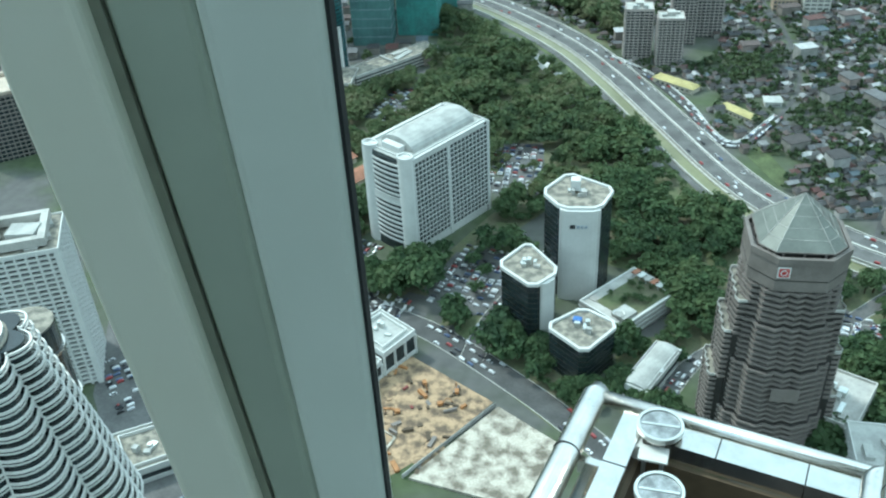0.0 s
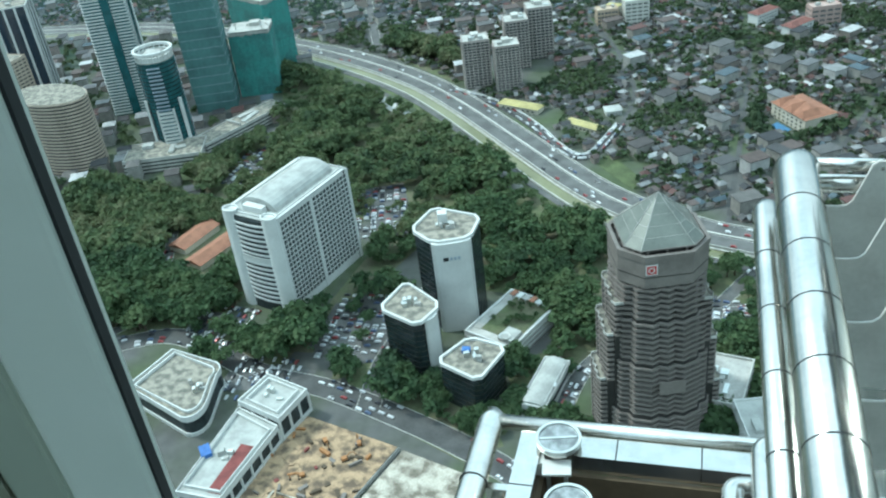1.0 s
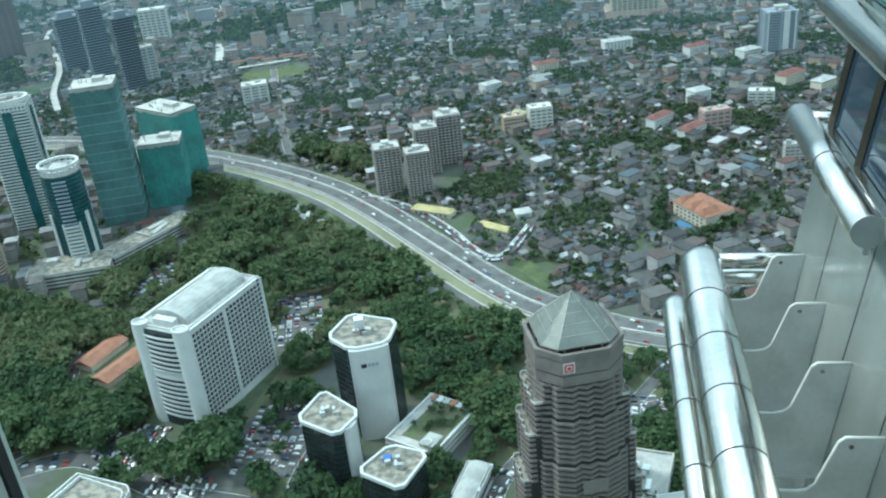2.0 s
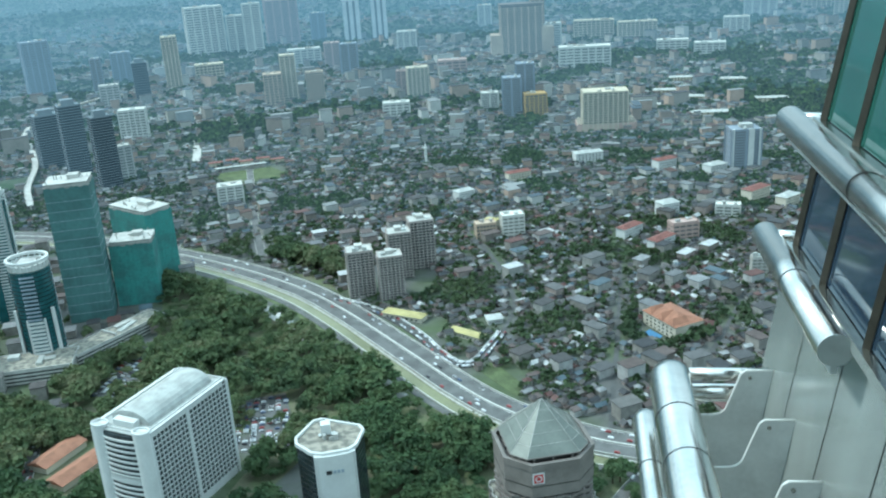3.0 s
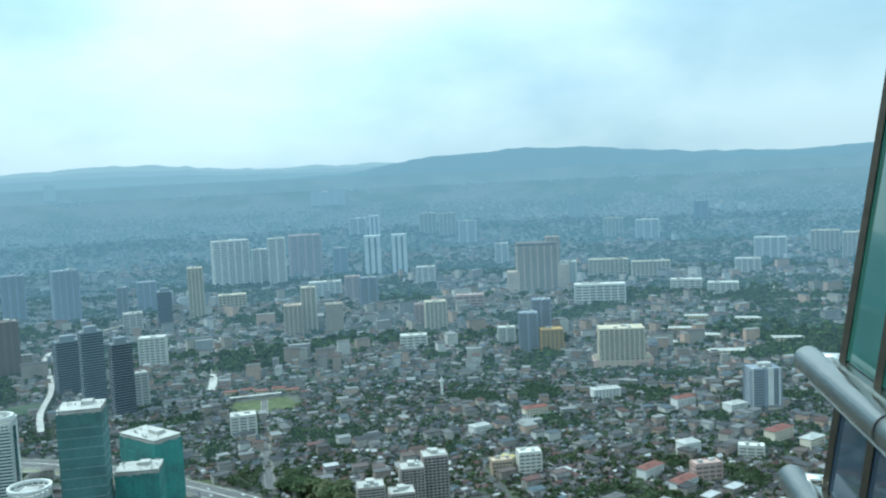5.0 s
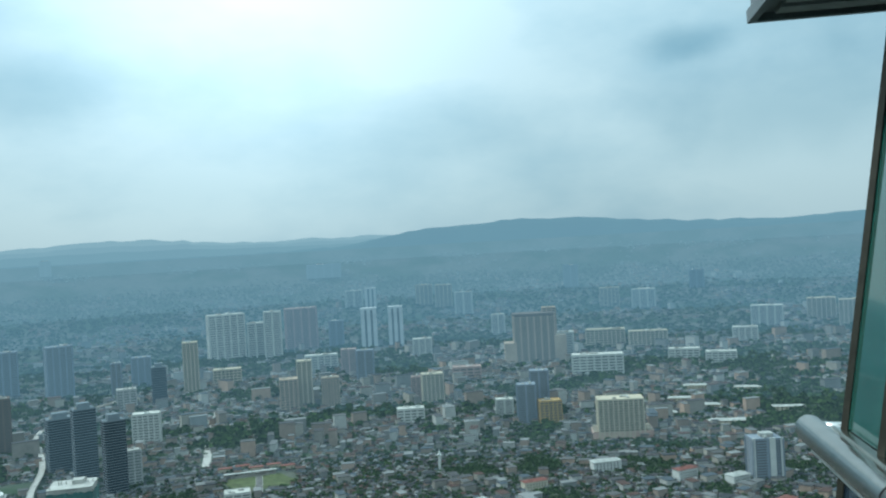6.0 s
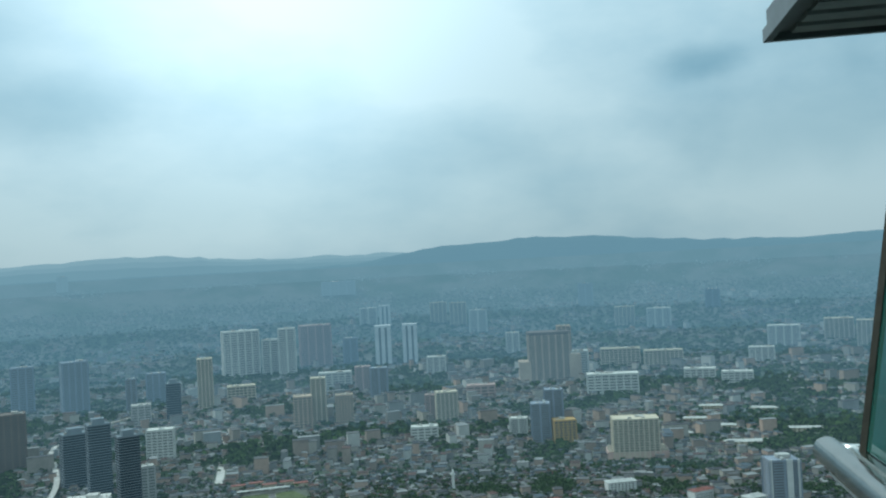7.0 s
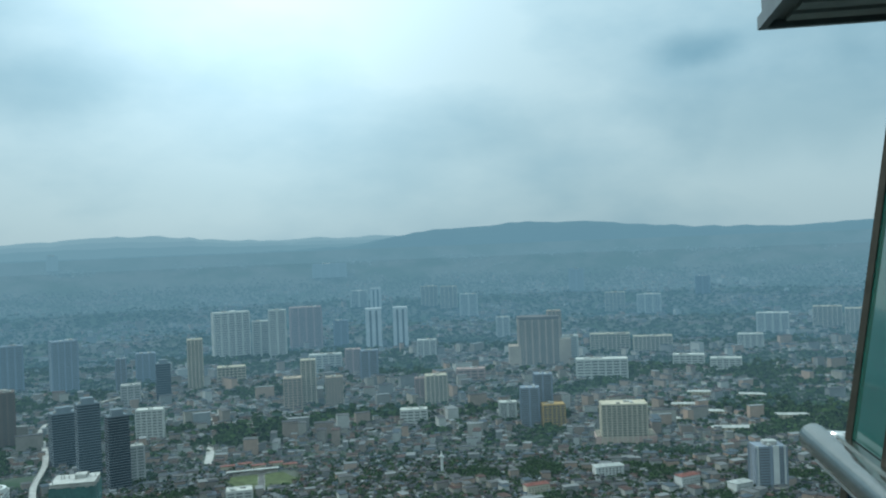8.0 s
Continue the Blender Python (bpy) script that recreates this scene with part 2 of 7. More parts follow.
def foliage(name, tones, patch=0.035, by="island", thin=0.4):
    """Leaves whose tone drifts from tree to tree and stand to stand, with a small spread from clump to clump."""
    m = bpy.data.materials.new(name)
    m.use_nodes = True
    n, l = m.node_tree.nodes, m.node_tree.links
    b = n["Principled BSDF"]
    b.inputs["Roughness"].default_value, b.inputs["Specular IOR Level"].default_value = 0.7, 0.25
    geo, stand, tree, mixv, pick = n.new("ShaderNodeNewGeometry"), n.new("ShaderNodeTexNoise"), n.new("ShaderNodeTexNoise"), n.new("ShaderNodeMath"), n.new("ShaderNodeValToRGB")
    stand.inputs["Scale"].default_value, stand.inputs["Detail"].default_value = patch * 0.3, 2.0
    tree.inputs["Scale"].default_value, tree.inputs["Detail"].default_value = patch * 2.0, 3.0
    l.new(geo.outputs["Position"], stand.inputs["Vector"]), l.new(geo.outputs["Position"], tree.inputs["Vector"])
    mixv.operation = "ADD"
    l.new(stand.outputs["Fac"], mixv.inputs[0])
    if by == "object":
        info, part_of = n.new("ShaderNodeObjectInfo"), n.new("ShaderNodeMath")
        part_of.operation, part_of.inputs[1].default_value, part_of.inputs[2].default_value = "MULTIPLY_ADD", 0.36, 0.32
        l.new(info.outputs["Random"], part_of.inputs[0]), l.new(part_of.outputs["Value"], mixv.inputs[1])
    else:
        l.new(tree.outputs["Fac"], mixv.inputs[1])
    half = n.new("ShaderNodeMapRange")
    half.inputs[1].default_value, half.inputs[2].default_value = 0.74, 1.26
    l.new(mixv.outputs["Value"], half.inputs[0])
    els = pick.color_ramp.elements
    while len(els) < len(tones):
        els.new(0.5)
    for k, col in enumerate(tones):
        els[k].position, els[k].color = k / (len(tones) - 1), (*col, 1)
    l.new(half.outputs["Result"], pick.inputs["Fac"])
    spread, mul = n.new("ShaderNodeMapRange"), n.new("ShaderNodeMixRGB")
    spread.inputs[3].default_value, spread.inputs[4].default_value = 0.72, 1.28
    l.new(geo.outputs["Random Per Island"], spread.inputs[0])
    mul.blend_type, mul.inputs["Fac"].default_value = "MULTIPLY", 1.0
    l.new(pick.outputs["Color"], mul.inputs["Color1"]), l.new(spread.outputs["Result"], mul.inputs["Color2"])
    l.new(mul.outputs["Color"], b.inputs["Base Color"])
    tl, mx = n.new("ShaderNodeBsdfTranslucent"), n.new("ShaderNodeMixShader")
    mx.inputs["Fac"].default_value = thin
    l.new(mul.outputs["Color"], tl.inputs["Color"])
    l.new(b.outputs["BSDF"], mx.inputs[1]), l.new(tl.outputs["BSDF"], mx.inputs[2])
    l.new(mx.outputs["Shader"], n["Material Output"].inputs["Surface"])
    return m


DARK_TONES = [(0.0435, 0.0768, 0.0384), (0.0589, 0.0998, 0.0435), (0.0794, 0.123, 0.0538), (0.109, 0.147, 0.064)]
WOOD_TONES = [(0.0554, 0.0857, 0.0423), (0.0756, 0.111, 0.0504), (0.101, 0.137, 0.0605), (0.127, 0.151, 0.0726), (0.161, 0.171, 0.0907)]
LEAVES = foliage("leaves", WOOD_TONES)
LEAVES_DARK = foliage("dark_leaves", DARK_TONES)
LEAVES_TREE = foliage("tree_leaves", DARK_TONES, by="object")
LEAVES_VILLAGE = foliage("garden_leaves", [(0.045, 0.07, 0.035), (0.065, 0.095, 0.045), (0.09, 0.12, 0.055)])
ESTATE = material("weathered_pink_grey_render", (0.40, 0.355, 0.325), 0.85, 0, 0.3, 0.08)
COURT_BLUE = material("blue_court_surface", (0.08, 0.20, 0.36), 0.8, 0, 0.25, 0.3)
ROOF_RED = material("faded_red_roof", (0.19, 0.075, 0.06), 0.8, 0, 0.3, 0.2)
ROOFS = material("house_roofs", (0.2, 0.2, 0.2), 0.75, 0.0, 0.25, 0.2, random_by="island",
                 ramp=[(0.0431, 0.0431, 0.0464), (0.0663, 0.065, 0.0663), (0.0959, 0.0928, 0.0913), (0.0332, 0.0332, 0.0364), (0.0998, 0.0464, 0.0398), (0.0564, 0.0551, 0.0564), (0.219, 0.219, 0.219),
                       (0.0866, 0.063, 0.0564), (0.133, 0.133, 0.136), (0.0597, 0.0517, 0.0498), (0.411, 0.411, 0.404), (0.0729, 0.0998, 0.119), (0.0928, 0.0696, 0.063), (0.0498, 0.0464, 0.0464), (0.113, 0.106, 0.0998)])
ROOFS_ONE = material("house_roof", (0.2, 0.2, 0.2), 0.75, 0.0, 0.25, 0.2, random_by="object",
                 ramp=[(0.0431, 0.0431, 0.0464), (0.0663, 0.065, 0.0663), (0.0959, 0.0928, 0.0913), (0.0332, 0.0332, 0.0364), (0.0998, 0.0464, 0.0398), (0.0564, 0.0551, 0.0564), (0.219, 0.219, 0.219),
                       (0.0866, 0.063, 0.0564), (0.133, 0.133, 0.136), (0.0597, 0.0517, 0.0498), (0.411, 0.411, 0.404), (0.0729, 0.0998, 0.119), (0.0928, 0.0696, 0.063), (0.0498, 0.0464, 0.0464), (0.113, 0.106, 0.0998)])
HOUSE_WALLS = material("house_walls", (0.5, 0.5, 0.46), 0.85, 0, 0.25, 0.2, random_by="island",
                       ramp=[(0.32, 0.312, 0.288), (0.256, 0.24, 0.216), (0.4, 0.392, 0.376), (0.208, 0.184, 0.16), (0.288, 0.24, 0.216)])
HOUSE_WALLS_ONE = material("house_wall", (0.5, 0.5, 0.46), 0.85, 0, 0.25, 0.2, random_by="object",
                       ramp=[(0.32, 0.312, 0.288), (0.256, 0.24, 0.216), (0.4, 0.392, 0.376), (0.208, 0.184, 0.16), (0.288, 0.24, 0.216)])
BLOCKS = material("low_blocks", (0.5, 0.5, 0.5), 0.85, 0, 0.2, 0.1, random_by="island",
                  ramp=[(0.55, 0.54, 0.50), (0.42, 0.40, 0.37), (0.66, 0.65, 0.62), (0.34, 0.31, 0.29), (0.50, 0.42, 0.36), (0.40, 0.42, 0.43), (0.46, 0.33, 0.27)])
CAR_PAINT = material("car_paint", (0.5, 0.5, 0.5), 0.3, 0.2, 0.05, 1.0, random_by="object",
                     ramp=[(0.75, 0.75, 0.74), (0.45, 0.46, 0.48), (0.06, 0.06, 0.07), (0.28, 0.06, 0.06), (0.62, 0.63, 0.64), (0.10, 0.13, 0.22), (0.70, 0.70, 0.70), (0.55, 0.56, 0.58), (0.03, 0.03, 0.035), (0.80, 0.80, 0.80)])
CAR_STUFF = material("car_paint_far", (0.5, 0.5, 0.5), 0.3, 0.2, 0.05, 1.0, random_by="island",
                     ramp=[(0.75, 0.75, 0.74), (0.45, 0.46, 0.48), (0.06, 0.06, 0.07), (0.28, 0.06, 0.06), (0.62, 0.63, 0.64), (0.10, 0.13, 0.22), (0.70, 0.70, 0.70), (0.55, 0.56, 0.58), (0.03, 0.03, 0.035), (0.80, 0.80, 0.80)])
CITY_GROUND = material("city_ground", (0.095, 0.094, 0.09), 0.95, 0, 0.4, 0.012, second=(0.06, 0.08, 0.035))


# ---- mesh tools ----
class MB:
    """A plain list of vertices and faces that becomes one mesh."""

    def __init__(self):
        self.v, self.f = [], []

    def quadbox(self, pts, z0, z1):
        """A prism over the plan pts (counter-clockwise), z0 to z1 (numbers or one per point)."""
        n, k = len(pts), len(self.v)
        self.v += [(p[0], p[1], z0) for p in pts] + [(p[0], p[1], z1) for p in pts]
        self.f += [tuple(range(k + n - 1, k - 1, -1)), tuple(range(k + n, k + 2 * n))]
        self.f += [(k + i, k + (i + 1) % n, k + n + (i + 1) % n, k + n + i) for i in range(n)]
        return self

    def box(self, cx, cy, z0, w, d, h, turn=0.0):
        c, s = math.cos(radians(turn)), math.sin(radians(turn))
        pts = [(cx + c * a * w / 2 - s * b * d / 2, cy + s * a * w / 2 + c * b * d / 2) for a, b in ((-1, -1), (1, -1), (1, 1), (-1, 1))]
        return self.quadbox(pts, z0, z0 + h)

    def ring(self, outer, inner, z0, z1):
        """A hollow prism between two plans of as many points."""
        n, k = len(outer), len(self.v)
        self.v += [(*p, z0) for p in outer] + [(*p, z1) for p in outer] + [(*p, z0) for p in inner] + [(*p, z1) for p in inner]
        for i in range(n):
            j = (i + 1) % n
            self.f += [(k + i, k + j, k + n + j, k + n + i), (k + 2 * n + j, k + 2 * n + i, k + 3 * n + i, k + 3 * n + j),
                       (k + n + i, k + n + j, k + 3 * n + j, k + 3 * n + i), (k + j, k + i, k + 2 * n + i, k + 2 * n + j)]
        return self

    def cone(self, pts, z0, apex):
        n, k = len(pts), len(self.v)
        self.v += [(*p, z0) for p in pts] + [tuple(apex)]
        self.f += [(k + i, k + (i + 1) % n, k + n) for i in range(n)] + [tuple(range(k + n - 1, k - 1, -1))]
        return self

    def tube(self, path, r, seg=20, caps=True):
        """A round tube along points."""
        k = len(self.v)
        pts = [Vector(p) for p in path]
        side = None
        for i, p in enumerate(pts):
            d = (pts[min(i + 1, len(pts) - 1)] - pts[max(i - 1, 0)]).normalized()
            if side is None:
                side = d.cross(Vector((0, 0, 1)))
                side = side.normalized() if side.length > 1e-4 else Vector((1, 0, 0))
            side = (side - d * side.dot(d)).normalized()
            up = side.cross(d)
            self.v += [tuple(p + side * (r * math.cos(a)) + up * (r * math.sin(a))) for a in (2 * math.pi * q / seg for q in range(seg))]
        for i in range(len(pts) - 1):
            for q in range(seg):
                a, b = k + i * seg + q, k + i * seg + (q + 1) % seg
                self.f.append((a, a + seg, b + seg, b))
        if caps:
            self.f += [tuple(range(k, k + seg)), tuple(range(k + len(pts) * seg - 1, k + (len(pts) - 1) * seg - 1, -1))]
        return self

    def mesh(self, name, mat, smooth=False):
        me = bpy.data.meshes.new(name)
        me.from_pydata(self.v, [], self.f)
        me.materials.append(mat)
        if smooth:
            me.shade_smooth()
        me.update()
        return me


def part(name, mb, mat, parent, label="", at=(0, 0, 0), turn=0.0, smooth=False):
    """One mesh under a thing or a part; mb may be a mesh that others share."""
    data = mb if isinstance(mb, bpy.types.Mesh) else mb.mesh(name, mat, smooth)
    ob = new(name, data)
    ob.parent = parent
    ob.location, ob.rotation_euler = at, (0, 0, radians(turn))
    return tagged(ob, label)


def thing(name, label, category, at=(0, 0, 0), turn=0.0, group="", kind=""):
    ob = new(name)
    ob.empty_display_size = 0.5
    ob.location, ob.rotation_euler = at, (0, 0, radians(turn))
    return tagged(ob, label, category, group, kind)


def rounded(mb_ob, width, seg=2):
    mod = mb_ob.modifiers.new("bevel", "BEVEL")
    mod.width, mod.segments, mod.limit_method = width, seg, "ANGLE"
    return mb_ob


def oct_plan(r, cut=0.30, cx=0.0, cy=0.0):
    """A square plan with cut corners."""
    c = r * (1 - 2 * cut)
    return [(cx + x, cy + y) for x, y in ((-c, -r), (c, -r), (r, -c), (r, c), (c, r), (-c, r), (-r, c), (-r, -c))]


def circle(r, n=32, cx=0.0, cy=0.0):
    return [(cx + r * math.cos(2 * math.pi * i / n), cy + r * math.sin(2 * math.pi * i / n)) for i in range(n)]


def shrink(pts, d):
    """The plan moved in by about d towards its middle."""
    mx, my = sum(p[0] for p in pts) / len(pts), sum(p[1] for p in pts) / len(pts)
    return [(mx + (x - mx) * (1 - d / math.hypot(x - mx, y - my)), my + (y - my) * (1 - d / math.hypot(x - mx, y - my))) for x, y in pts]


# ---- the lie of the land ----
FLAT = 3300.0      # the plain; beyond it the land climbs to the hills
FLAT_D = np.concatenate([np.linspace(FLAT, 9000, 60), np.geomspace(9300, 400000, 60)])
TRUE_D = 4800.0 - (4800.0 - FLAT) * (FLAT / FLAT_D) ** 1.35
RISE = EYE_HEIGHT * (1 - TRUE_D / FLAT_D)
SKYLINE_AZ = [-180, -12, -5.5, -3.6, -0.8, 4.2, 8.4, 12.6, 17.2, 22, 26, 40, 60, 180]
SKYLINE_EL = [-0.1, -0.1, 0.1, 0.62, 0.9, 1.2, 1.15, 0.75, 0.45, 0.35, 0.5, 0.8, 0.6, 0.6]
RANGE_AZ = [-180, -60, -40, -26, -19.5, -12, -5, 0, 10, 180]
RANGE_EL = [0.6, 0.7, 0.7, 0.95, 1.2, 0.75, 0.62, 0.6, 0.3, 0.3]



def land(x, y):
    d = math.hypot(x, y)
    return 0.0 if d <= FLAT else float(np.interp(d, TRUE_D, RISE))


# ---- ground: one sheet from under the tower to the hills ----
BAND = [1150, 1500, 2000, 2600, 3200, 3700, 4150, 4500, 4700]        # where the painted haze deepens, metres
HAZE_GLOW = [0.07, 0.14, 0.24, 0.37, 0.51, 0.64, 0.75, 0.83, 0.89]
HAZE_COLOR = [(0.191, 0.302, 0.371), (0.189, 0.302, 0.371), (0.18, 0.295, 0.369), (0.167, 0.281, 0.36), (0.157, 0.271, 0.354), (0.157, 0.276, 0.358), (0.184, 0.306, 0.382), (0.204, 0.328, 0.40), (0.222, 0.348, 0.415)]


def haze_step(r):
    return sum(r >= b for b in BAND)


def hazed(name, ramp, k):
    """Material with haze put into it: base dimmed, bluish glow added, step k of 9."""
    g = HAZE_GLOW[k - 1]
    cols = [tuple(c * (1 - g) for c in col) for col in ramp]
    return material(f"{name}_haze_{k}", cols[0], 0.9, 0, 0.2, 0.02, random_by="island", ramp=cols, glow=(*HAZE_COLOR[k - 1], g), spec=0.1)


# far ground: colour dimmed and bluish emission added to imitate haze
GROUND_FAR = [material(f"ground_haze_{k + 1}", tuple(c * (1 - g) for c in (0.13, 0.13, 0.11)), 0.95, 0, 0.4, 0.006,
                       second=tuple(c * (1 - g) for c in (0.04, 0.065, 0.03)), glow=(*HAZE_COLOR[k], g), spec=0.1) for k, g in enumerate(HAZE_GLOW)]
rings = list(np.linspace(40, 1500, 22)) + list(np.linspace(1600, FLAT, 18)) + list(TRUE_D[1:60:3]) + [float(TRUE_D[75]), 4795.0]
n_az = 600
gv, gf, gm = [(0, 0, 0)], [], []
for i, r in enumerate(rings):
    gv += [(r * math.sin(2 * math.pi * a / n_az), r * math.cos(2 * math.pi * a / n_az), land(r, 0)) for a in range(n_az)]
HILL_RINGS = [(4815, .4, 0), (4835, .75, 0), (4860, 1.0, 0), (4880, .7, 0), (4905, .45, 1), (4930, .75, 1), (4955, 1.0, 1), (4995, .7, 1)]      # a ridge to the right, a paler range behind it
for step, (r, lift, behind) in enumerate(HILL_RINGS):
    for a in range(n_az):
        az = (a * 360 / n_az + 180) % 360 - 180
        rough = 0.12 * noise.noise((az * 0.35, step * 0.4, 1.0)) + 0.11 * noise.noise((az * 1.0, step * 0.6, 5.0)) + 0.05 * noise.noise((az * 2.9, step * 0.9, 9.0))
        el = (np.interp(az, RANGE_AZ, RANGE_EL) if behind else np.interp(az, SKYLINE_AZ, SKYLINE_EL)) * lift + rough * lift
        gv.append((r * math.sin(radians(az)), r * math.cos(radians(az)), EYE_HEIGHT + r * math.tan(radians(el))))
gf += [(0, 1 + (a + 1) % n_az, 1 + a) for a in range(n_az)]
gm += [0] * n_az
radii = rings + [h[0] for h in HILL_RINGS]
for i in range(len(radii) - 1):
    for a in range(n_az):
        b = (a + 1) % n_az
        gf.append((1 + i * n_az + a, 1 + i * n_az + b, 1 + (i + 1) * n_az + b, 1 + (i + 1) * n_az + a))
        hill = i - len(rings) + 1
        gm.append(haze_step(radii[i] + 1) if hill < 0 else len(BAND) + 1 + (0 if hill < 4 else min(hill - 3, 3)))
gmesh = bpy.data.meshes.new("ground")
gmesh.from_pydata(gv, [], gf)
# painted haze: bluish glow on the nearer wooded ridge, paler on the range behind
RIDGES = [material(f"hill_haze_{k + 1}", (0.006, 0.010, 0.006), 0.95, 0, 0.4, 0.004, second=(0.002, 0.004, 0.003), glow=(*air, 0.95), spec=0.1) for k, air in enumerate(((0.19, 0.31, 0.38), (0.235, 0.36, 0.425), (0.265, 0.39, 0.455), (0.30, 0.425, 0.485)))]
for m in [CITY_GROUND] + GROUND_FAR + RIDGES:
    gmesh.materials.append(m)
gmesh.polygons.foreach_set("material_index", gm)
gmesh.update()
tagged(new("ground", gmesh), "wide city ground climbing to hazy forested hills", "ground", kind="structure")


def flat_patch(name, pts, z, mat, label, category="ground", kind="structure", thick=0.3):
    a = sum(pts[i][0] * pts[(i + 1) % len(pts)][1] - pts[(i + 1) % len(pts)][0] * pts[i][1] for i in range(len(pts)))
    pts = pts if a > 0 else pts[::-1]
    ob = new(name, MB().quadbox(pts, z - thick, z).mesh(name, mat))
    return tagged(ob, label, category, kind=kind)


# ---- our own tower: the leaning steel facade wing beside the window ----
TURN_F = -9.0     # the wing's turn; its length runs away from the eye
wing = thing("tower_facade", "brushed steel tower facade with round sunshade tubes and glazing", "facade", (0, 0, EYE_HEIGHT), 0, kind="structure")
AWAY = Vector((math.sin(radians(9.0)), math.cos(radians(9.0)), 0))
RIGHT = Vector((AWAY.y, -AWAY.x, 0))


def spot(u, w, z):
    """Right u and away w in the wing's own plan."""
    p = RIGHT * u + AWAY * w
    return (p.x, p.y, z)


def plan_of(corners):
    return [spot(u, w, 0)[:2] for u, w in corners]


def joints(tube, path_a, path_b, r, n, parent, mat=RUBBER):
    a, b = Vector(path_a), Vector(path_b)
    d = (b - a).normalized()
    for i in range(1, n + 1):
        p = a.lerp(b, i / (n + 1))
        part("joint", MB().tube([p - d * 0.006, p + d * 0.006], r + 0.0025, 24), mat, parent, smooth=False)


def bend(a, b, c, r, n=7):
    """Points of a rounded corner at b between a and c."""
    a, b, c = Vector(a), Vector(b), Vector(c)
    p, q = b + (a - b).normalized() * r, b + (c - b).normalized() * r
    return [a] + [(p * (1 - t) ** 2 + b * 2 * t * (1 - t) + q * t * t) for t in (i / n for i in range(n + 1))] + [c]


# lower big tube, its thinner neighbour, and the two slim bars higher up
for u, far, z, r, n in ((0.755, 6.92, -3.62, 0.172, 8), (0.56, 7.0, -4.05, 0.10, 7)):
    tb = part("sunshade_tube", MB().tube([spot(u, 1.2, z), spot(u, far - .10, z), spot(u + .012, far - .03, z - .012), spot(u + .03, far, z - .03)], r, 28), STEEL, wing, "brushed steel sunshade tube", smooth=True)
    joints(tb, spot(u, 1.2, z), spot(u, far - .1, z), r, n, tb)
for z, r in ((-3.665, 0.057), (-3.84, 0.078)):
    part("cross_tube", MB().tube([spot(0.88, 7.06, z), spot(1.6, 7.06, z)], r, 16), STEEL, wing, "thin steel cross pipe", smooth=True)
for z, r, near, tip_u in ((-2.5, 0.108, 5.16, 1.535), (-1.55, 0.108, 1.4, 1.67)):
    bar = part("sunshade_bar", MB().tube([spot(tip_u, near, z), spot(tip_u, 7.30, z)], r, 24), STEEL, wing, "slim steel sunshade bar", smooth=True)
    joints(bar, spot(tip_u, near, z), spot(tip_u, 7.3, z), r, 1 if near > 4 else 2, bar)
    part("end_disc", MB().tube([spot(tip_u, near - .008, z), spot(tip_u, near, z)], r * .99, 24), STEEL_DULL, bar)
    part("return_bar", MB().tube([spot(tip_u + 0.02, 7.22, z + .03), spot(tip_u + 0.34, 7.10, z + .03)], 0.045, 16), STEEL, wing, smooth=True)
    part("under_lip", MB().quadbox(plan_of([(tip_u - 0.02, near), (tip_u + 0.02, near), (tip_u + 0.02, 7.2), (tip_u - 0.02, 7.2)]), z - r - 0.05, z - r + 0.01), STEEL_DULL, wing)


def lean(z):
    """How far right the leaning wall stands at height z."""
    return 1.733 + (z + 2.6) * 0.142


# leaning steel wall under the windows, in panels with open joints
def slanted(w0, w1, z0, z1, thick, back=0.0):
    mb = MB()
    mb.v = [spot(lean(z) + back + t, w, z) for z in (z0, z1) for t, w in ((0, w0), (thick, w0), (thick, w1), (0, w1))]
    mb.f = [(3, 2, 1, 0), (4, 5, 6, 7), (0, 1, 5, 4), (1, 2, 6, 5), (2, 3, 7, 6), (3, 0, 4, 7)]
    return mb


for a, b in ((7.3, 6.42), (6.42, 5.54), (5.54, 4.66), (4.66, 3.78), (3.78, 2.9), (2.9, 2.02)):
    part("wall_panel", slanted(b + 0.009, a - 0.009, -6.6, -2.62, 0.3), WALL_STEEL, wing, "satin steel cladding panel")
part("wall_core", slanted(2.0, 7.28, -6.6, -2.60, 1.2, 0.03), RUBBER, wing)
# bracket plates between wall and tube
for i in range(6):
    w = 6.95 - i * 0.79
    lw = lean(-3.6)
    prof = [(0.80, -4.55), (lw, -4.55), (lw + .02, -3.58), (1.38, -3.58), (1.345, -3.61), (1.235, -3.94), (1.19, -3.985), (1.12, -4.0), (0.80, -4.0)]
    mb = MB()
    for dw in (-0.011, 0.011):
        mb.v += [spot(u, w + dw, z) for u, z in prof]
    n = len(prof)
    mb.f += [tuple(range(n)), tuple(range(2 * n - 1, n - 1, -1))] + [((q + 1) % n, q, n + q, n + (q + 1) % n) for q in range(n)]
    plate = part("bracket_plate", mb, PLATE, wing, "pale coated steel bracket plate")
    edge = [spot(u, w, z) for u, z in ((lw, -3.575), (1.38, -3.575), (1.345, -3.605), (1.235, -3.935), (1.19, -3.98), (1.12, -3.995), (0.85, -3.995))]
    part("rolled_edge", MB().tube(edge, 0.013, 8), PLATE, plate, smooth=True)
    part("bolt", MB().tube([spot(1.41, w - 0.02, -3.63), spot(1.41, w + 0.02, -3.63)], 0.016, 10), STEEL, plate)
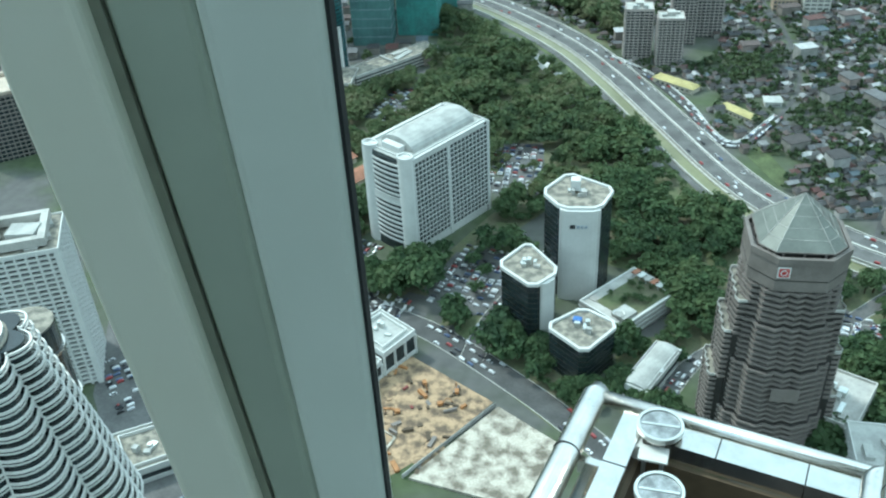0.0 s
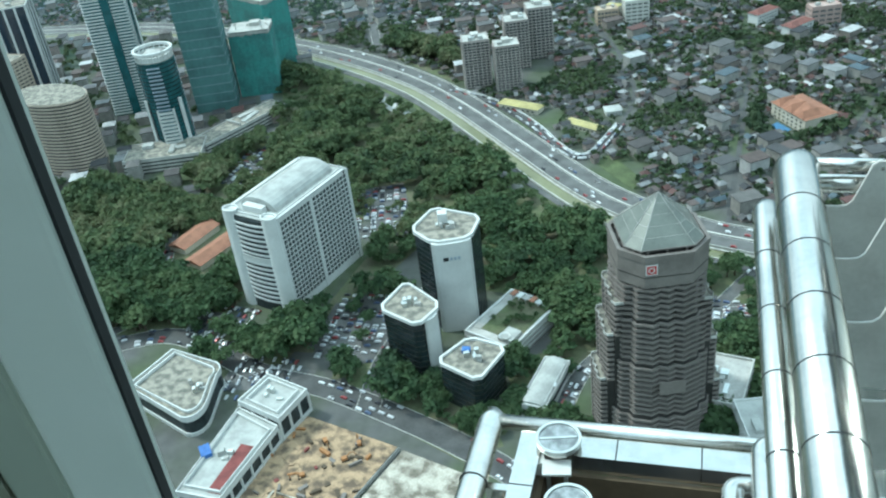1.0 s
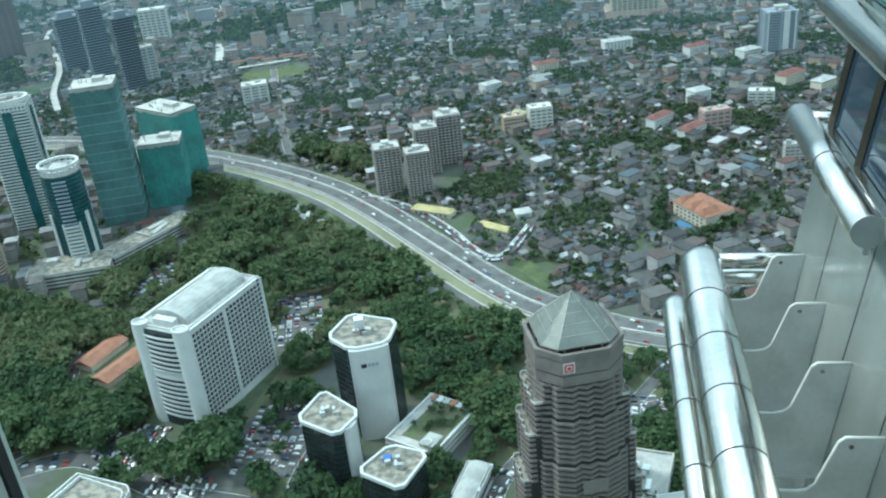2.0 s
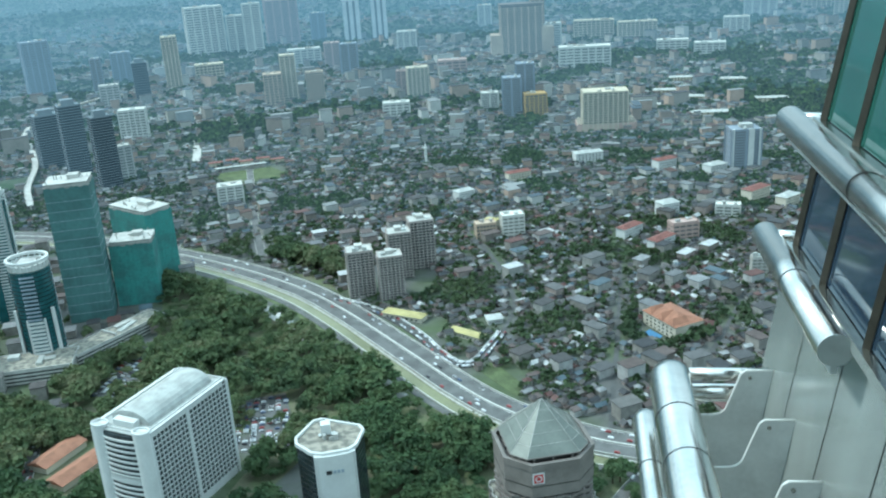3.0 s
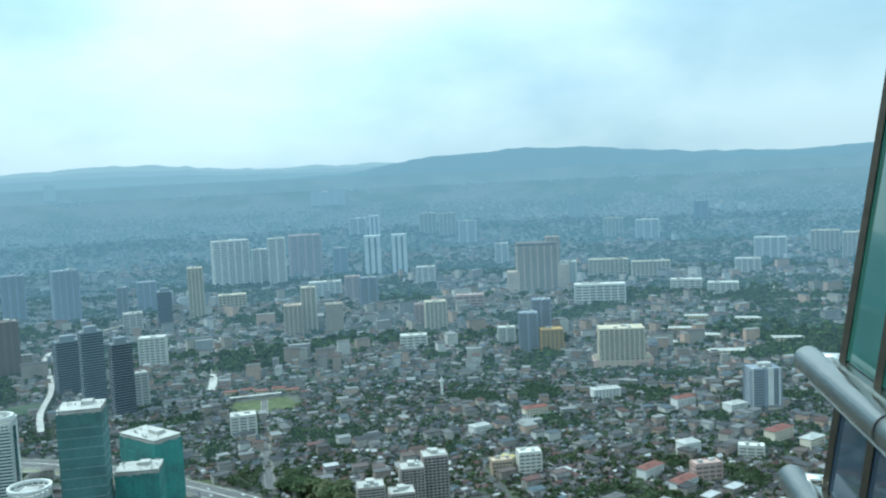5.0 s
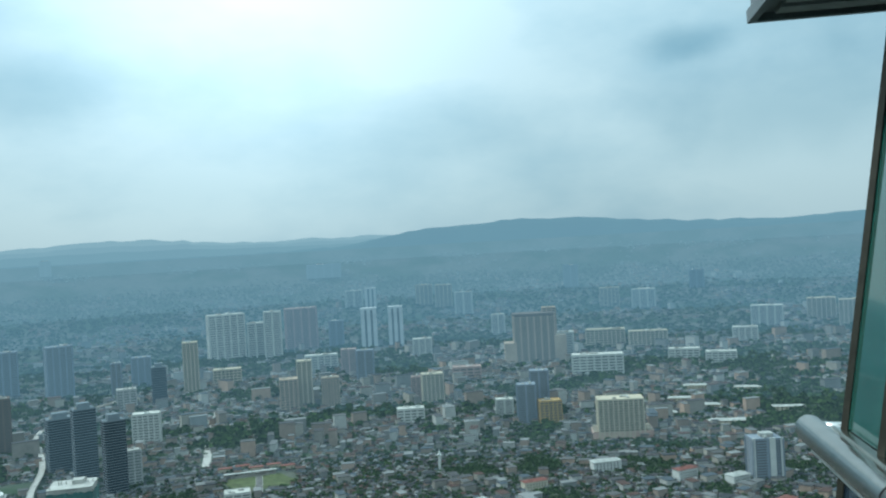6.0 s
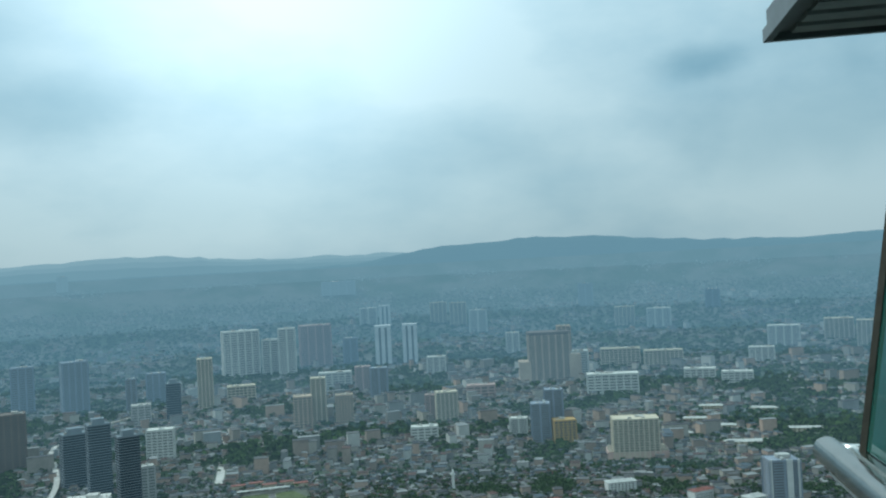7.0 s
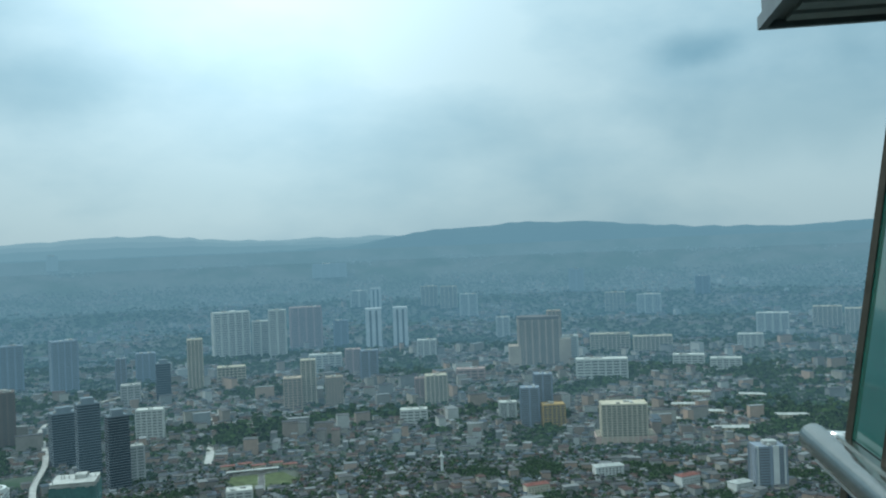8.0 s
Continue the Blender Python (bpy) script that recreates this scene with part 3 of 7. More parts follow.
# two storeys of leaning glass above the bars
for z0, z1, u0, u1, w_near, mat, lab in ((-2.45, -1.62, 1.69, 1.815, 3.2, GLASS_BLUE, "dark blue glazing"), (-1.48, 1.50, 1.82, 2.30, 1.4, GLASS_GREEN, "green glazing")):
    cuts = [6.84, 6.04, 5.05, 4.0, 2.9]
    for a, b in zip(cuts, cuts[1:]):
        if b < w_near - 0.8:
            continue
        mb = MB()
        mb.v += [spot(u0, b + .03, z0 + .03), spot(u0, a - .03, z0 + .03), spot(u1, a - .03, z1), spot(u1, b + .03, z1)]
        mb.v += [spot(u0 + .03, b + .03, z0 + .03), spot(u0 + .03, a - .03, z0 + .03), spot(u1 + .03, a - .03, z1), spot(u1 + .03, b + .03, z1)]
        mb.f += [(0, 1, 2, 3), (7, 6, 5, 4), (0, 4, 5, 1), (1, 5, 6, 2), (2, 6, 7, 3), (3, 7, 4, 0)]
        part("window_pane", mb, mat, wing, lab)
    for c in cuts:
        part("window_post", MB().tube([spot(u0 - .01, c, z0), spot(u1 - .01, c, z1 + .02)], 0.035, 4), FRAME_DARK, wing, "dark bronze window post")
    part("window_sill", MB().quadbox(plan_of([(u0 - 0.06, w_near), (u0 + .1, w_near), (u0 + .1, 6.90), (u0 - 0.06, 6.90)]), z0 - 0.05, z0 + 0.02), WALL_STEEL, wing, "satin steel window sill")
    part("sill_lip", MB().quadbox(plan_of([(u0 - 0.075, w_near), (u0 - 0.06, w_near), (u0 - .06, 6.92), (u0 - 0.075, 6.92)]), z0 - 0.05, z0 + 0.03), WALL_STEEL, wing)
# end wall of the wing, and a solid dark block behind the leaning glass
part("end_panel", MB().quadbox(plan_of([(1.9, 7.29), (3.3, 7.29), (3.3, 7.33), (1.9, 7.33)]), -6.6, -2.5), STEEL_DULL, wing)
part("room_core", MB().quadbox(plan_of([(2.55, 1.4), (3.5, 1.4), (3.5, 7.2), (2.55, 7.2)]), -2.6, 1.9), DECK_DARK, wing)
# canopy over the upper glass: boxed dark edge with ribbed silver soffit
canopy = part("canopy", MB().quadbox(plan_of([(1.40, 1.0), (4.2, 1.0), (4.2, 7.27), (1.40, 7.27)]), 1.66, 1.84), SLATE, wing, "dark boxed canopy edge above the glazing")
for k in range(4):
    part("soffit_rib", MB().quadbox(plan_of([(1.55 + 0.0, 6.95 - k * 0.32), (4.2, 6.95 - k * 0.32), (4.2, 7.15 - k * 0.32), (1.55, 7.15 - k * 0.32)]), 1.625, 1.66), SLATE_PALE, canopy)
part("canopy_lip", MB().quadbox(plan_of([(1.37, 1.0), (1.43, 1.0), (1.43, 7.30), (1.37, 7.30)]), 1.60, 1.70), SLATE, canopy)
part("canopy_lip", MB().quadbox(plan_of([(1.43, 7.24), (4.2, 7.24), (4.2, 7.30), (1.43, 7.30)]), 1.60, 1.70), SLATE, canopy)

# ---- the terrace below: rim, outer tubes, dark pit, floodlights ----
deck = thing("roof_terrace", "steel-edged roof terrace of the tower with dark recessed floor", "terrace", (0, 0, EYE_HEIGHT), 0, kind="structure")
L, F = -2.38, 8.20     # rim: left edge and far edge in the wing's plan
rim_out = [(L + 0.42, 1.0), (4.0, 1.0), (4.0, F - 0.12), (L + 0.42, F - 0.12)]
rim_in = [(L + 0.70, 1.4), (3.6, 1.4), (3.6, F - 0.46), (L + 0.70, F - 0.46)]
part("rim", MB().ring(plan_of(rim_out), plan_of(rim_in), -8.25, -7.98), STEEL, deck, "polished steel coping")
for k in range(5):
    w = 2.2 + k * 1.25
    part("seam", MB().quadbox(plan_of([(L + .42, w - .008), (L + .70, w - .008), (L + .70, w + .008), (L + .42, w + .008)]), -8.2, -7.977), RUBBER, deck)
    u = L + 1.6 + k * 0.98
    part("seam", MB().quadbox(plan_of([(u - .008, F - .46), (u + .008, F - .46), (u + .008, F - .12), (u - .008, F - .12)]), -8.2, -7.977), RUBBER, deck)
part("pit_wall", MB().ring(plan_of(rim_in), plan_of([(u + (0.06 if u < 0 else -0.06), w + (0.06 if w < 3 else -0.06)) for u, w in rim_in]), -9.9, -8.26), DECK_BROWN, deck)
part("pit_floor", MB().quadbox(plan_of(rim_in), -10.0, -9.9), DECK_DARK, deck)
part("shaft", MB().quadbox(plan_of([(L + .5, 0.6), (4.0, 0.6), (4.0, F - .2), (L + .5, F - .2)]), -120.0, -10.02), STEEL_DULL, deck, "steel tower shaft")
part("edge_tube", MB().tube([spot(L + .02, F, -7.98), spot(3.2, F, -7.98)], 0.10, 20), STEEL, deck, "thinner front edge tube", smooth=True)
t1 = part("edge_tube", MB().tube([spot(L, 1.0, -8.0), spot(L, F - .02, -8.0), spot(L + .06, F + .10, -8.0)], 0.16, 26), STEEL, deck, "round steel edge tube", smooth=True)
joints(t1, spot(L, 1.0, -8.0), spot(L, F, -8.0), 0.17, 6, t1)
t2 = part("edge_tube", MB().tube([spot(L + 0.28, 1.0, -8.32), spot(L + 0.28, F - 0.9, -8.32)], 0.11, 20), STEEL, deck, smooth=True)
joints(t2, spot(L + 0.28, 1.0, -8.32), spot(L + 0.28, F - .9, -8.32), 0.11, 4, t2)
part("rail_bar", MB().quadbox(plan_of([(L + 0.1, F - 0.92), (L + .45, F - 0.92), (L + .45, F - 0.82), (L + .1, F - .82)]), -8.4, -8.2), STEEL, deck)
for u, w, z, r in ((0.80, 7.45, -7.25, 0.13), (0.52, 7.3, -7.75, 0.13)):
    tt = part("edge_tube", MB().tube(bend(spot(u, 1.0, z), spot(u, w, z), spot(u + 1.8, w, z), r * 1.1), r, 22), STEEL, deck, smooth=True)
    joints(tt, spot(u, 1.0, z), spot(u, w - .2, z), r, 6, tt)
tt = part("edge_tube", MB().tube(bend(spot(-0.1, 1.0, -8.6), spot(-0.1, 6.75, -8.6), spot(1.9, 6.75, -8.6), 0.16), 0.14, 22), STEEL, deck, smooth=True)


def floodlight(u, w, z, tilt):
    lamp = thing("floodlight", "round floodlight with ribbed glass lens on a white stand", "floodlight", tuple(Vector(spot(u, w, z)) + Vector((0, 0, EYE_HEIGHT))), -9, group="terrace floodlights")
    housing = part("housing", MB().ring(circle(0.275, 28), circle(0.240, 28), -0.05, 0.02), STEEL_DULL, lamp, "grey metal housing")
    part("reflector", MB().quadbox(circle(0.242, 28), -0.10, -0.03), STEEL, lamp)
    part("lens", MB().quadbox(circle(0.236, 28), -0.028, 0.0), LENS, lamp, "cloudy glass lens")
    part("lens_bar", MB().box(0, 0, 0.0, 0.44, 0.025, 0.012, 12), STEEL_DULL, lamp)
    part("bracket", MB().box(0.02, -0.33, -0.18, 0.34, 0.24, 0.03, 8), PLATE, lamp, "white bracket plate")
    for dx in (-0.09, 0.12):
        part("post", MB().box(dx, -0.30, -9.9 - z, 0.045, 0.045, 9.72 + z), STEEL_DULL, lamp)
    part("ballast", MB().box(-0.2, -0.22, -0.36, 0.12, 0.14, 0.2, 20), PLATE, lamp)


floodlight(-1.47, 7.88, -7.85, 0)
floodlight(-1.22, 6.90, -7.85, 0)

# ---- the window that we stand at: one upright, and a plain room behind ----
PX, PY = -0.181, 0.264     # the upright's near edge
mullion = thing("window_upright", "grey-green painted aluminium window upright with dark groove", "window frame", (PX, PY, EYE_HEIGHT), 34.4 - 18, kind="structure")
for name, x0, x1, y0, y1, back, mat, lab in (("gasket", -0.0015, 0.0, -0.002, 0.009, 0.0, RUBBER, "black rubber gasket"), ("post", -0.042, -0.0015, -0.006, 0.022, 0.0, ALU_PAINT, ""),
                                            ("return_face", -0.075, -0.042, -0.004, 0.024, 0.010, ALU_SHADED, "return face coloured darker as turned from the light"), ("groove", -0.080, -0.075, 0.004, 0.026, 0.0, GROOVE, "dark recessed groove"),
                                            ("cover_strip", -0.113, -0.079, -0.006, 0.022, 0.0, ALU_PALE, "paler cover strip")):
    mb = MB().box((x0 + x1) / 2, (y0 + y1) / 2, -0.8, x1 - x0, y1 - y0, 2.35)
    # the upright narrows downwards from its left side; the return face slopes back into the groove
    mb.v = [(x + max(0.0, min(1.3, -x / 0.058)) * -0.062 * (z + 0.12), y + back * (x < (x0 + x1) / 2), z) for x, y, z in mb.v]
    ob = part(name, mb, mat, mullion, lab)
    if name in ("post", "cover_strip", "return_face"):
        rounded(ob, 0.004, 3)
room_floor = tagged(new("floor", MB().box(0, -2.9, EYE_HEIGHT - 1.75, 8, 6.2, 0.15).mesh("floor", DECK_DARK)), "dark carpeted floor of the viewing room", "floor", kind="structure")
tagged(new("ceiling", MB().box(0, -2.9, EYE_HEIGHT + 1.55, 8, 6.2, 0.15).mesh("ceiling", CONCRETE_PALE)), "plain ceiling of the viewing room", "ceiling", kind="structure")
for k in range(9):     # room walls left out so skylight reaches the upright; bare unseen posts added
    a = radians(100 + k * 20)
    tagged(new("window_upright", MB().box(3.6 * math.sin(a), 3.2 * math.cos(a) - 2.4, EYE_HEIGHT - 1.6, 0.08, 0.08, 3.15).mesh("window_upright", ALU_PAINT)), "plain added upright of the unseen open room", "window frame", kind="structure")
tagged(new("tower_shaft", MB().quadbox(circle(14, 40, 0, -14.4), 0, EYE_HEIGHT - 1.78).mesh("tower_shaft", STEEL_DULL)), "steel-clad shaft of the viewing tower", "tower", kind="structure")


# ---- buildings ----
def window_grid(parent, u0, u1, z0, z1, cols, rows, depth, frame_mat, name="facade_grid", panes=True, pane_mat=WINDOW_DARK, rib=0.17, slab=0.19):
    """A lattice on the local plane y=0 facing -y, its panes set back by depth, each pane its own part."""
    cw, rh = (u1 - u0) / cols, (z1 - z0) / rows
    g = parent
    me = MB().box(0, depth / 2, z0, cw * rib, depth, z1 - z0).mesh("mullion", frame_mat)
    for c in range(cols + 1):
        part("mullion", me, None, g, at=(u0 + c * cw, 0, 0))
    me = MB().box((u0 + u1) / 2, depth / 2 + 0.03, -rh * slab / 2, u1 - u0, depth, rh * slab).mesh("transom", frame_mat)
    for r in range(rows + 1):
        part("transom", me, None, g, at=(0, 0, z0 + r * rh))
    if panes:
        me = MB().box(0, 0, 0, cw * (1 - rib), 0.1, rh * (1 - slab)).mesh("window_pane", pane_mat)
        for c in range(cols):
            for r in range(rows):
                part("window_pane", me, None, g, at=(u0 + (c + 0.5) * cw, depth, z0 + r * rh + rh * slab / 2))
    return g


def face(root, a, b, z=0.0):
    """A holder frame on the wall from plan point a to b (outside to the right of a->b)."""
    ob = new("facade")
    ob.parent = root
    ob.location = (a[0], a[1], z)
    ob.rotation_euler = (0, 0, math.atan2(b[1] - a[1], b[0] - a[0]))
    return ob, math.hypot(b[0] - a[0], b[1] - a[1])


def roof_clutter(root, w, d, z, seed, n=5, mats=(CONCRETE, WHITE_ROOF, STEEL_DULL)):
    rng = random.Random(seed)
    for i in range(n):
        a, b, h = rng.uniform(.08, .25) * w, rng.uniform(.08, .25) * d, rng.uniform(1.2, 4)
        part("plant_box", MB().box(rng.uniform(-.32, .32) * w, rng.uniform(-.3, .3) * d, z, a, b, h, rng.choice((0, 0, 90, 15))), rng.choice(mats), root)


def hotel():
    root = thing("hotel", "long white hotel slab with gridded windows and vaulted roof", "building", (-192, 536, 0), 64.4)
    LN, DP, H = 84.0, 44.0, 74.0
    part("body", MB().box(0, 0, 0, LN - 2.2, DP - 2.2, H), WINDOW_DARK, root)
    part("roof", MB().box(0, 0, H, LN - 2, DP - 2, 0.8), WHITE_ROOF, root)
    # long faces: two groups of bays either side of a blank pier
    for sy, turn in ((-1, 0), (1, 180)):
        hold = part("long_wall", MB().box(0, 0.7, H - 2.4, LN - 12, 1.4, 2.8).box(-1.4, 0.6, 0, 2.6, 1.3, H).box(LN / 2 - 1.6, .6, 0, 2.4, 1.3, H).box(-(LN / 2 - 5), .6, 0, 4, 1.3, H).box(0, .9, 0, LN - 8, 1.0, 5.5), WHITE, root, at=(0, sy * DP / 2, 0), turn=turn)
        for a, b, cols in ((-LN / 2 + 7.2, -2.8, 9), (0.0, LN / 2 - 2.8, 10)):
            window_grid(hold, a, b, 6, H - 2.5, cols, 18, 0.5, WHITE, panes=sy < 0)
        part("cornice", MB().box(0, 0.3, H + .4, LN - 10, 1.8, 1.2), WHITE, hold)
    # end faces: rounded fins with curved balcony bands between
    for sx in (-1, 1):
        for sy in ((-1, 1) if sx < 0 else (1,)):
            part("corner_fin", MB().quadbox([(sx * (LN / 2 - 3.5) + 4.6 * math.cos(a), sy * (DP / 2 - 5.2) + 5.8 * math.sin(a)) for a in (2 * math.pi * q / 24 for q in range(24))], 0, H + (2.2 if sx < 0 else 0.6)), WHITE, root, "rounded white corner fin")
            part("fin_cap", MB().ring([(sx * (LN / 2 - 3.5) + 4.8 * math.cos(a), sy * (DP / 2 - 5.2) + 6.0 * math.sin(a)) for a in (2 * math.pi * q / 24 for q in range(24))],
                                      [(sx * (LN / 2 - 3.5) + 3.9 * math.cos(a), sy * (DP / 2 - 5.2) + 5.1 * math.sin(a)) for a in (2 * math.pi * q / 24 for q in range(24))], H + (2.2 if sx < 0 else 0.6), H + (3.4 if sx < 0 else 1.5)), WHITE, root)
        arc = [(sx * (LN / 2 - 1.2 + 2.6 * math.cos(q)), 13.6 * math.sin(q) / math.sin(1.2)) for q in np.linspace(-1.2, 1.2, 13)]
        ring = arc + [(sx * (LN / 2 - 5), 12), (sx * (LN / 2 - 5), -12)]
        ring = ring if sx > 0 else ring[::-1]
        inner = [(x - sx * 0.9, y * .96) for x, y in arc] + [(sx * (LN / 2 - 4.6), 11.5), (sx * (LN / 2 - 4.6), -11.5)]
        inner = inner if sx > 0 else inner[::-1]
        part("bowed_glazing", MB().quadbox(inner, 0, H - 1), WINDOW_DARK, root)
        me = MB().ring(ring, inner, 0, 1.25).mesh("balcony_band", WHITE)
        for k in range(17):
            part("balcony_band", me, None, root, at=(0, 0, 8 + k * 3.82), label="")
        part("belt", MB().quadbox(ring, 40, 44.5), WHITE, root)
    # vaulted roof with a lantern strip
    vault = MB()
    prof = [(15.5 * math.cos(a), 8.2 * math.sin(a)) for a in np.linspace(math.pi, 0, 13)]
    k = len(prof)
    for x in (-LN / 2 + 13, LN / 2 - 9):
        vault.v += [(x, y, H + .8 + z) for y, z in prof]
    vault.f += [(i, i + k, i + k + 1, i + 1) for i in range(k - 1)] + [tuple(range(k)), tuple(range(2 * k - 1, k - 1, -1))]
    part("vaulted_roof", vault, WHITE_ROOF, root, "pale barrel-vaulted roof", smooth=False)
    part("skylight", MB().box(-2, 6.6, H + 7.6, 46, 2.4, 1.0), CONCRETE, root)
    part("arched_gable", MB().box(-LN / 2 + 9.5, 0, H + .8, 5.5, 17, 4.5), WHITE, root)
    part("roof_rail", MB().ring([(-LN / 2 + 3, -DP / 2 + 2), (LN / 2 - 3, -DP / 2 + 2), (LN / 2 - 3, DP / 2 - 2), (-LN / 2 + 3, DP / 2 - 2)],
                                [(-LN / 2 + 3.6, -DP / 2 + 2.6), (LN / 2 - 3.6, -DP / 2 + 2.6), (LN / 2 - 3.6, DP / 2 - 2.6), (-LN / 2 + 3.6, DP / 2 - 2.6)], H + .8, H + 2.2), WHITE, root)


def bank_tower(name, label, pts, h, white_edge, floors, seed):
    cx, cy = sum(p[0] for p in pts) / len(pts), sum(p[1] for p in pts) / len(pts)
    root = thing(name, label, "building", (cx, cy, 0))
    loc = [(x - cx, y - cy) for x, y in pts]
    # cut the corners
    cut = []
    for i, p in enumerate(loc):
        a, b = Vector(loc[i - 1]), Vector(loc[(i + 1) % len(loc)])
        p = Vector(p)
        da, db = min(4.0, (a - p).length * .25), min(4.0, (b - p).length * .25)
        cut += [tuple(p + (a - p).normalized() * da), tuple(p + (b - p).normalized() * db)]
    part("glass_body", MB().quadbox(cut, 0, h - 1), GLASS_DARK, root, "dark glass curtain wall")
    mull = shrink(cut, -0.08)
    me = MB().ring(mull, cut, 0, 0.35).mesh("floor_line", FRAME_DARK)
    for k in range(1, floors):
        part("floor_line", me, None, root, at=(0, 0, k * (h - 2) / floors))
    part("parapet", MB().ring(shrink(cut, -0.7), shrink(cut, 1.1), h - 1.2, h + 1.0), WHITE, root, "broad white parapet")
    part("roof", MB().quadbox(shrink(cut, 1.0), h - 1.0, h - 0.4), ROOF_DIRT, root, "stained flat roof")
    for a, b, out in white_edge:
        pa, pb = Vector((a[0] - cx, a[1] - cy)), Vector((b[0] - cx, b[1] - cy))
        d = (pb - pa).normalized()
        nrm = Vector((d.y, -d.x))
        bow = [pa + (pb - pa) * t + nrm * (out * (1 - (2 * t - 1) ** 4)) for t in np.linspace(0, 1, 11)]
        plan = [tuple(q) for q in bow] + [tuple(pb - nrm * 2), tuple(pa - nrm * 2)]
        wall = part("white_wall", MB().quadbox(plan, 0, h - .6), WHITE, root, "bowed white blank wall")
        me2 = MB().box(0, 0, 0, 0.25, 0.3, h - 2).mesh("wall_joint", CONCRETE)
        for t in (0.04, 0.96):
            q = pa + (pb - pa) * t + nrm * (out * (1 - (2 * t - 1) ** 4))
            part("wall_joint", me2, None, wall, at=(*q, 0))
    roof_clutter(root, 16, 14, h - .4, seed, 7)
    return root


def bank():
    hi = bank_tower("bank_tower", "dark glass office tower with bowed white wall and flat roof", [(-99, 484), (-83, 467), (-60, 472), (-55, 497), (-87, 511)], 68, [((-84, 466.5), (-59.5, 471.5), 2.2)], 17, 1)
    part("rooftop_cube", MB().box(-2, 5, 69, 6, 6, 7, 8), WHITE, hi, "white rooftop cube")
    # round emblem and three letter-sized bars on the white wall
    d = Vector((24.5, 5.0)).normalized()
    turn = math.degrees(math.atan2(d.y, d.x))
    cx, cy = (-99 - 83 - 60 - 55 - 87) / 5, (484 + 467 + 472 + 497 + 511) / 5
    base = Vector((-84 - cx, 466.5 - cy)) + Vector((d.y, -d.x)) * 2.35
    emblem = part("emblem", MB().box(0, 0, 0, 3.4, 0.3, 2.8), RUBBER, hi, "dark round emblem", at=(*(base + d * 8.0), 55), turn=turn)
    rounded(emblem, 0.9, 3)
    for k in range(3):
        part("sign_bar", MB().box(0, 0, 0, 1.7, 0.25, 2.2), GREY_BLUE, hi, at=(*(base + d * (11.4 + k * 2.4)), 55.3), turn=turn)
    low = bank_tower("bank_annex_tower", "lower dark glass tower with white rim and cluttered roof", [(-115, 432), (-89, 414), (-77, 434), (-102, 460)], 45, [((-86, 419.5), (-79.5, 430), 2.6)], 11, 2)
    third = bank_tower("bank_low_block", "low dark block with broad round-cornered pale roof", [(-79, 402), (-53, 384), (-38, 413), (-61, 424)], 28, [], 7, 3)
    part("blue_tank", MB().box(-4, 5, 28, 5, 4, 2.2), material("blue_tarp", (0.06, 0.16, 0.42), 0.7), third)
    pod = thing("garden_podium", "white podium with rooftop garden, pergola and satellite dish", "building", (-38, 462, 0), -33)
    part("body", MB().box(0, 0, 0, 36, 52, 12), CONCRETE_PALE, pod)
    me = MB().box(0, 0, 0, 36.4, 0.5, 1.0).mesh("band", WHITE)
    for k in range(3):
        part("band", me, None, pod, at=(0, -26, 2 + k * 3.6))
        part("band", MB().box(18.1, 0, 2 + k * 3.6, 0.5, 52, 1.1), WHITE, pod)
    part("parapet", MB().ring([(-18, -26), (18, -26), (18, 26), (-18, 26)], [(-17, -25), (17, -25), (17, 25), (-17, 25)], 12, 13.4), WHITE, pod)
    part("lawn", MB().box(2, 2, 12, 26, 40, 0.3), UNDERGROWTH, pod)
    part("paving", MB().box(-14, 2, 12, 6, 42, 0.35), CONCRETE, pod)
    part("plant_deck", MB().box(10, -16, 12.3, 10, 12, 2.5), WHITE_ROOF, pod)
    for k in range(6):
        part("pergola_roof", MB().box(-12 + k * 5, 21, 15, 3.6, 6, 0.4), (TILE_ORANGE, WHITE, CONCRETE_PALE)[k % 3], pod)
        part("pergola_post", MB().box(-12 + k * 5, 18.5, 12, .4, .4, 3), WHITE, pod)
    dish = MB()
    rings_ = [(0.3, 0), (1.8, .35), (3.0, 1.1), (3.8, 2.0)]
    for r, z in rings_:
        dish.v += [(r * math.cos(2 * math.pi * q / 20), r * math.sin(2 * math.pi * q / 20), z) for q in range(20)]
    for i in range(3):
        dish.f += [(i * 20 + q, i * 20 + (q + 1) % 20, (i + 1) * 20 + (q + 1) % 20, (i + 1) * 20 + q) for q in range(20)]
    dish.f.append(tuple(range(20)))
    part("satellite_dish", dish, WHITE, pod, "white satellite dish", at=(9, -20, 13.5), smooth=True)


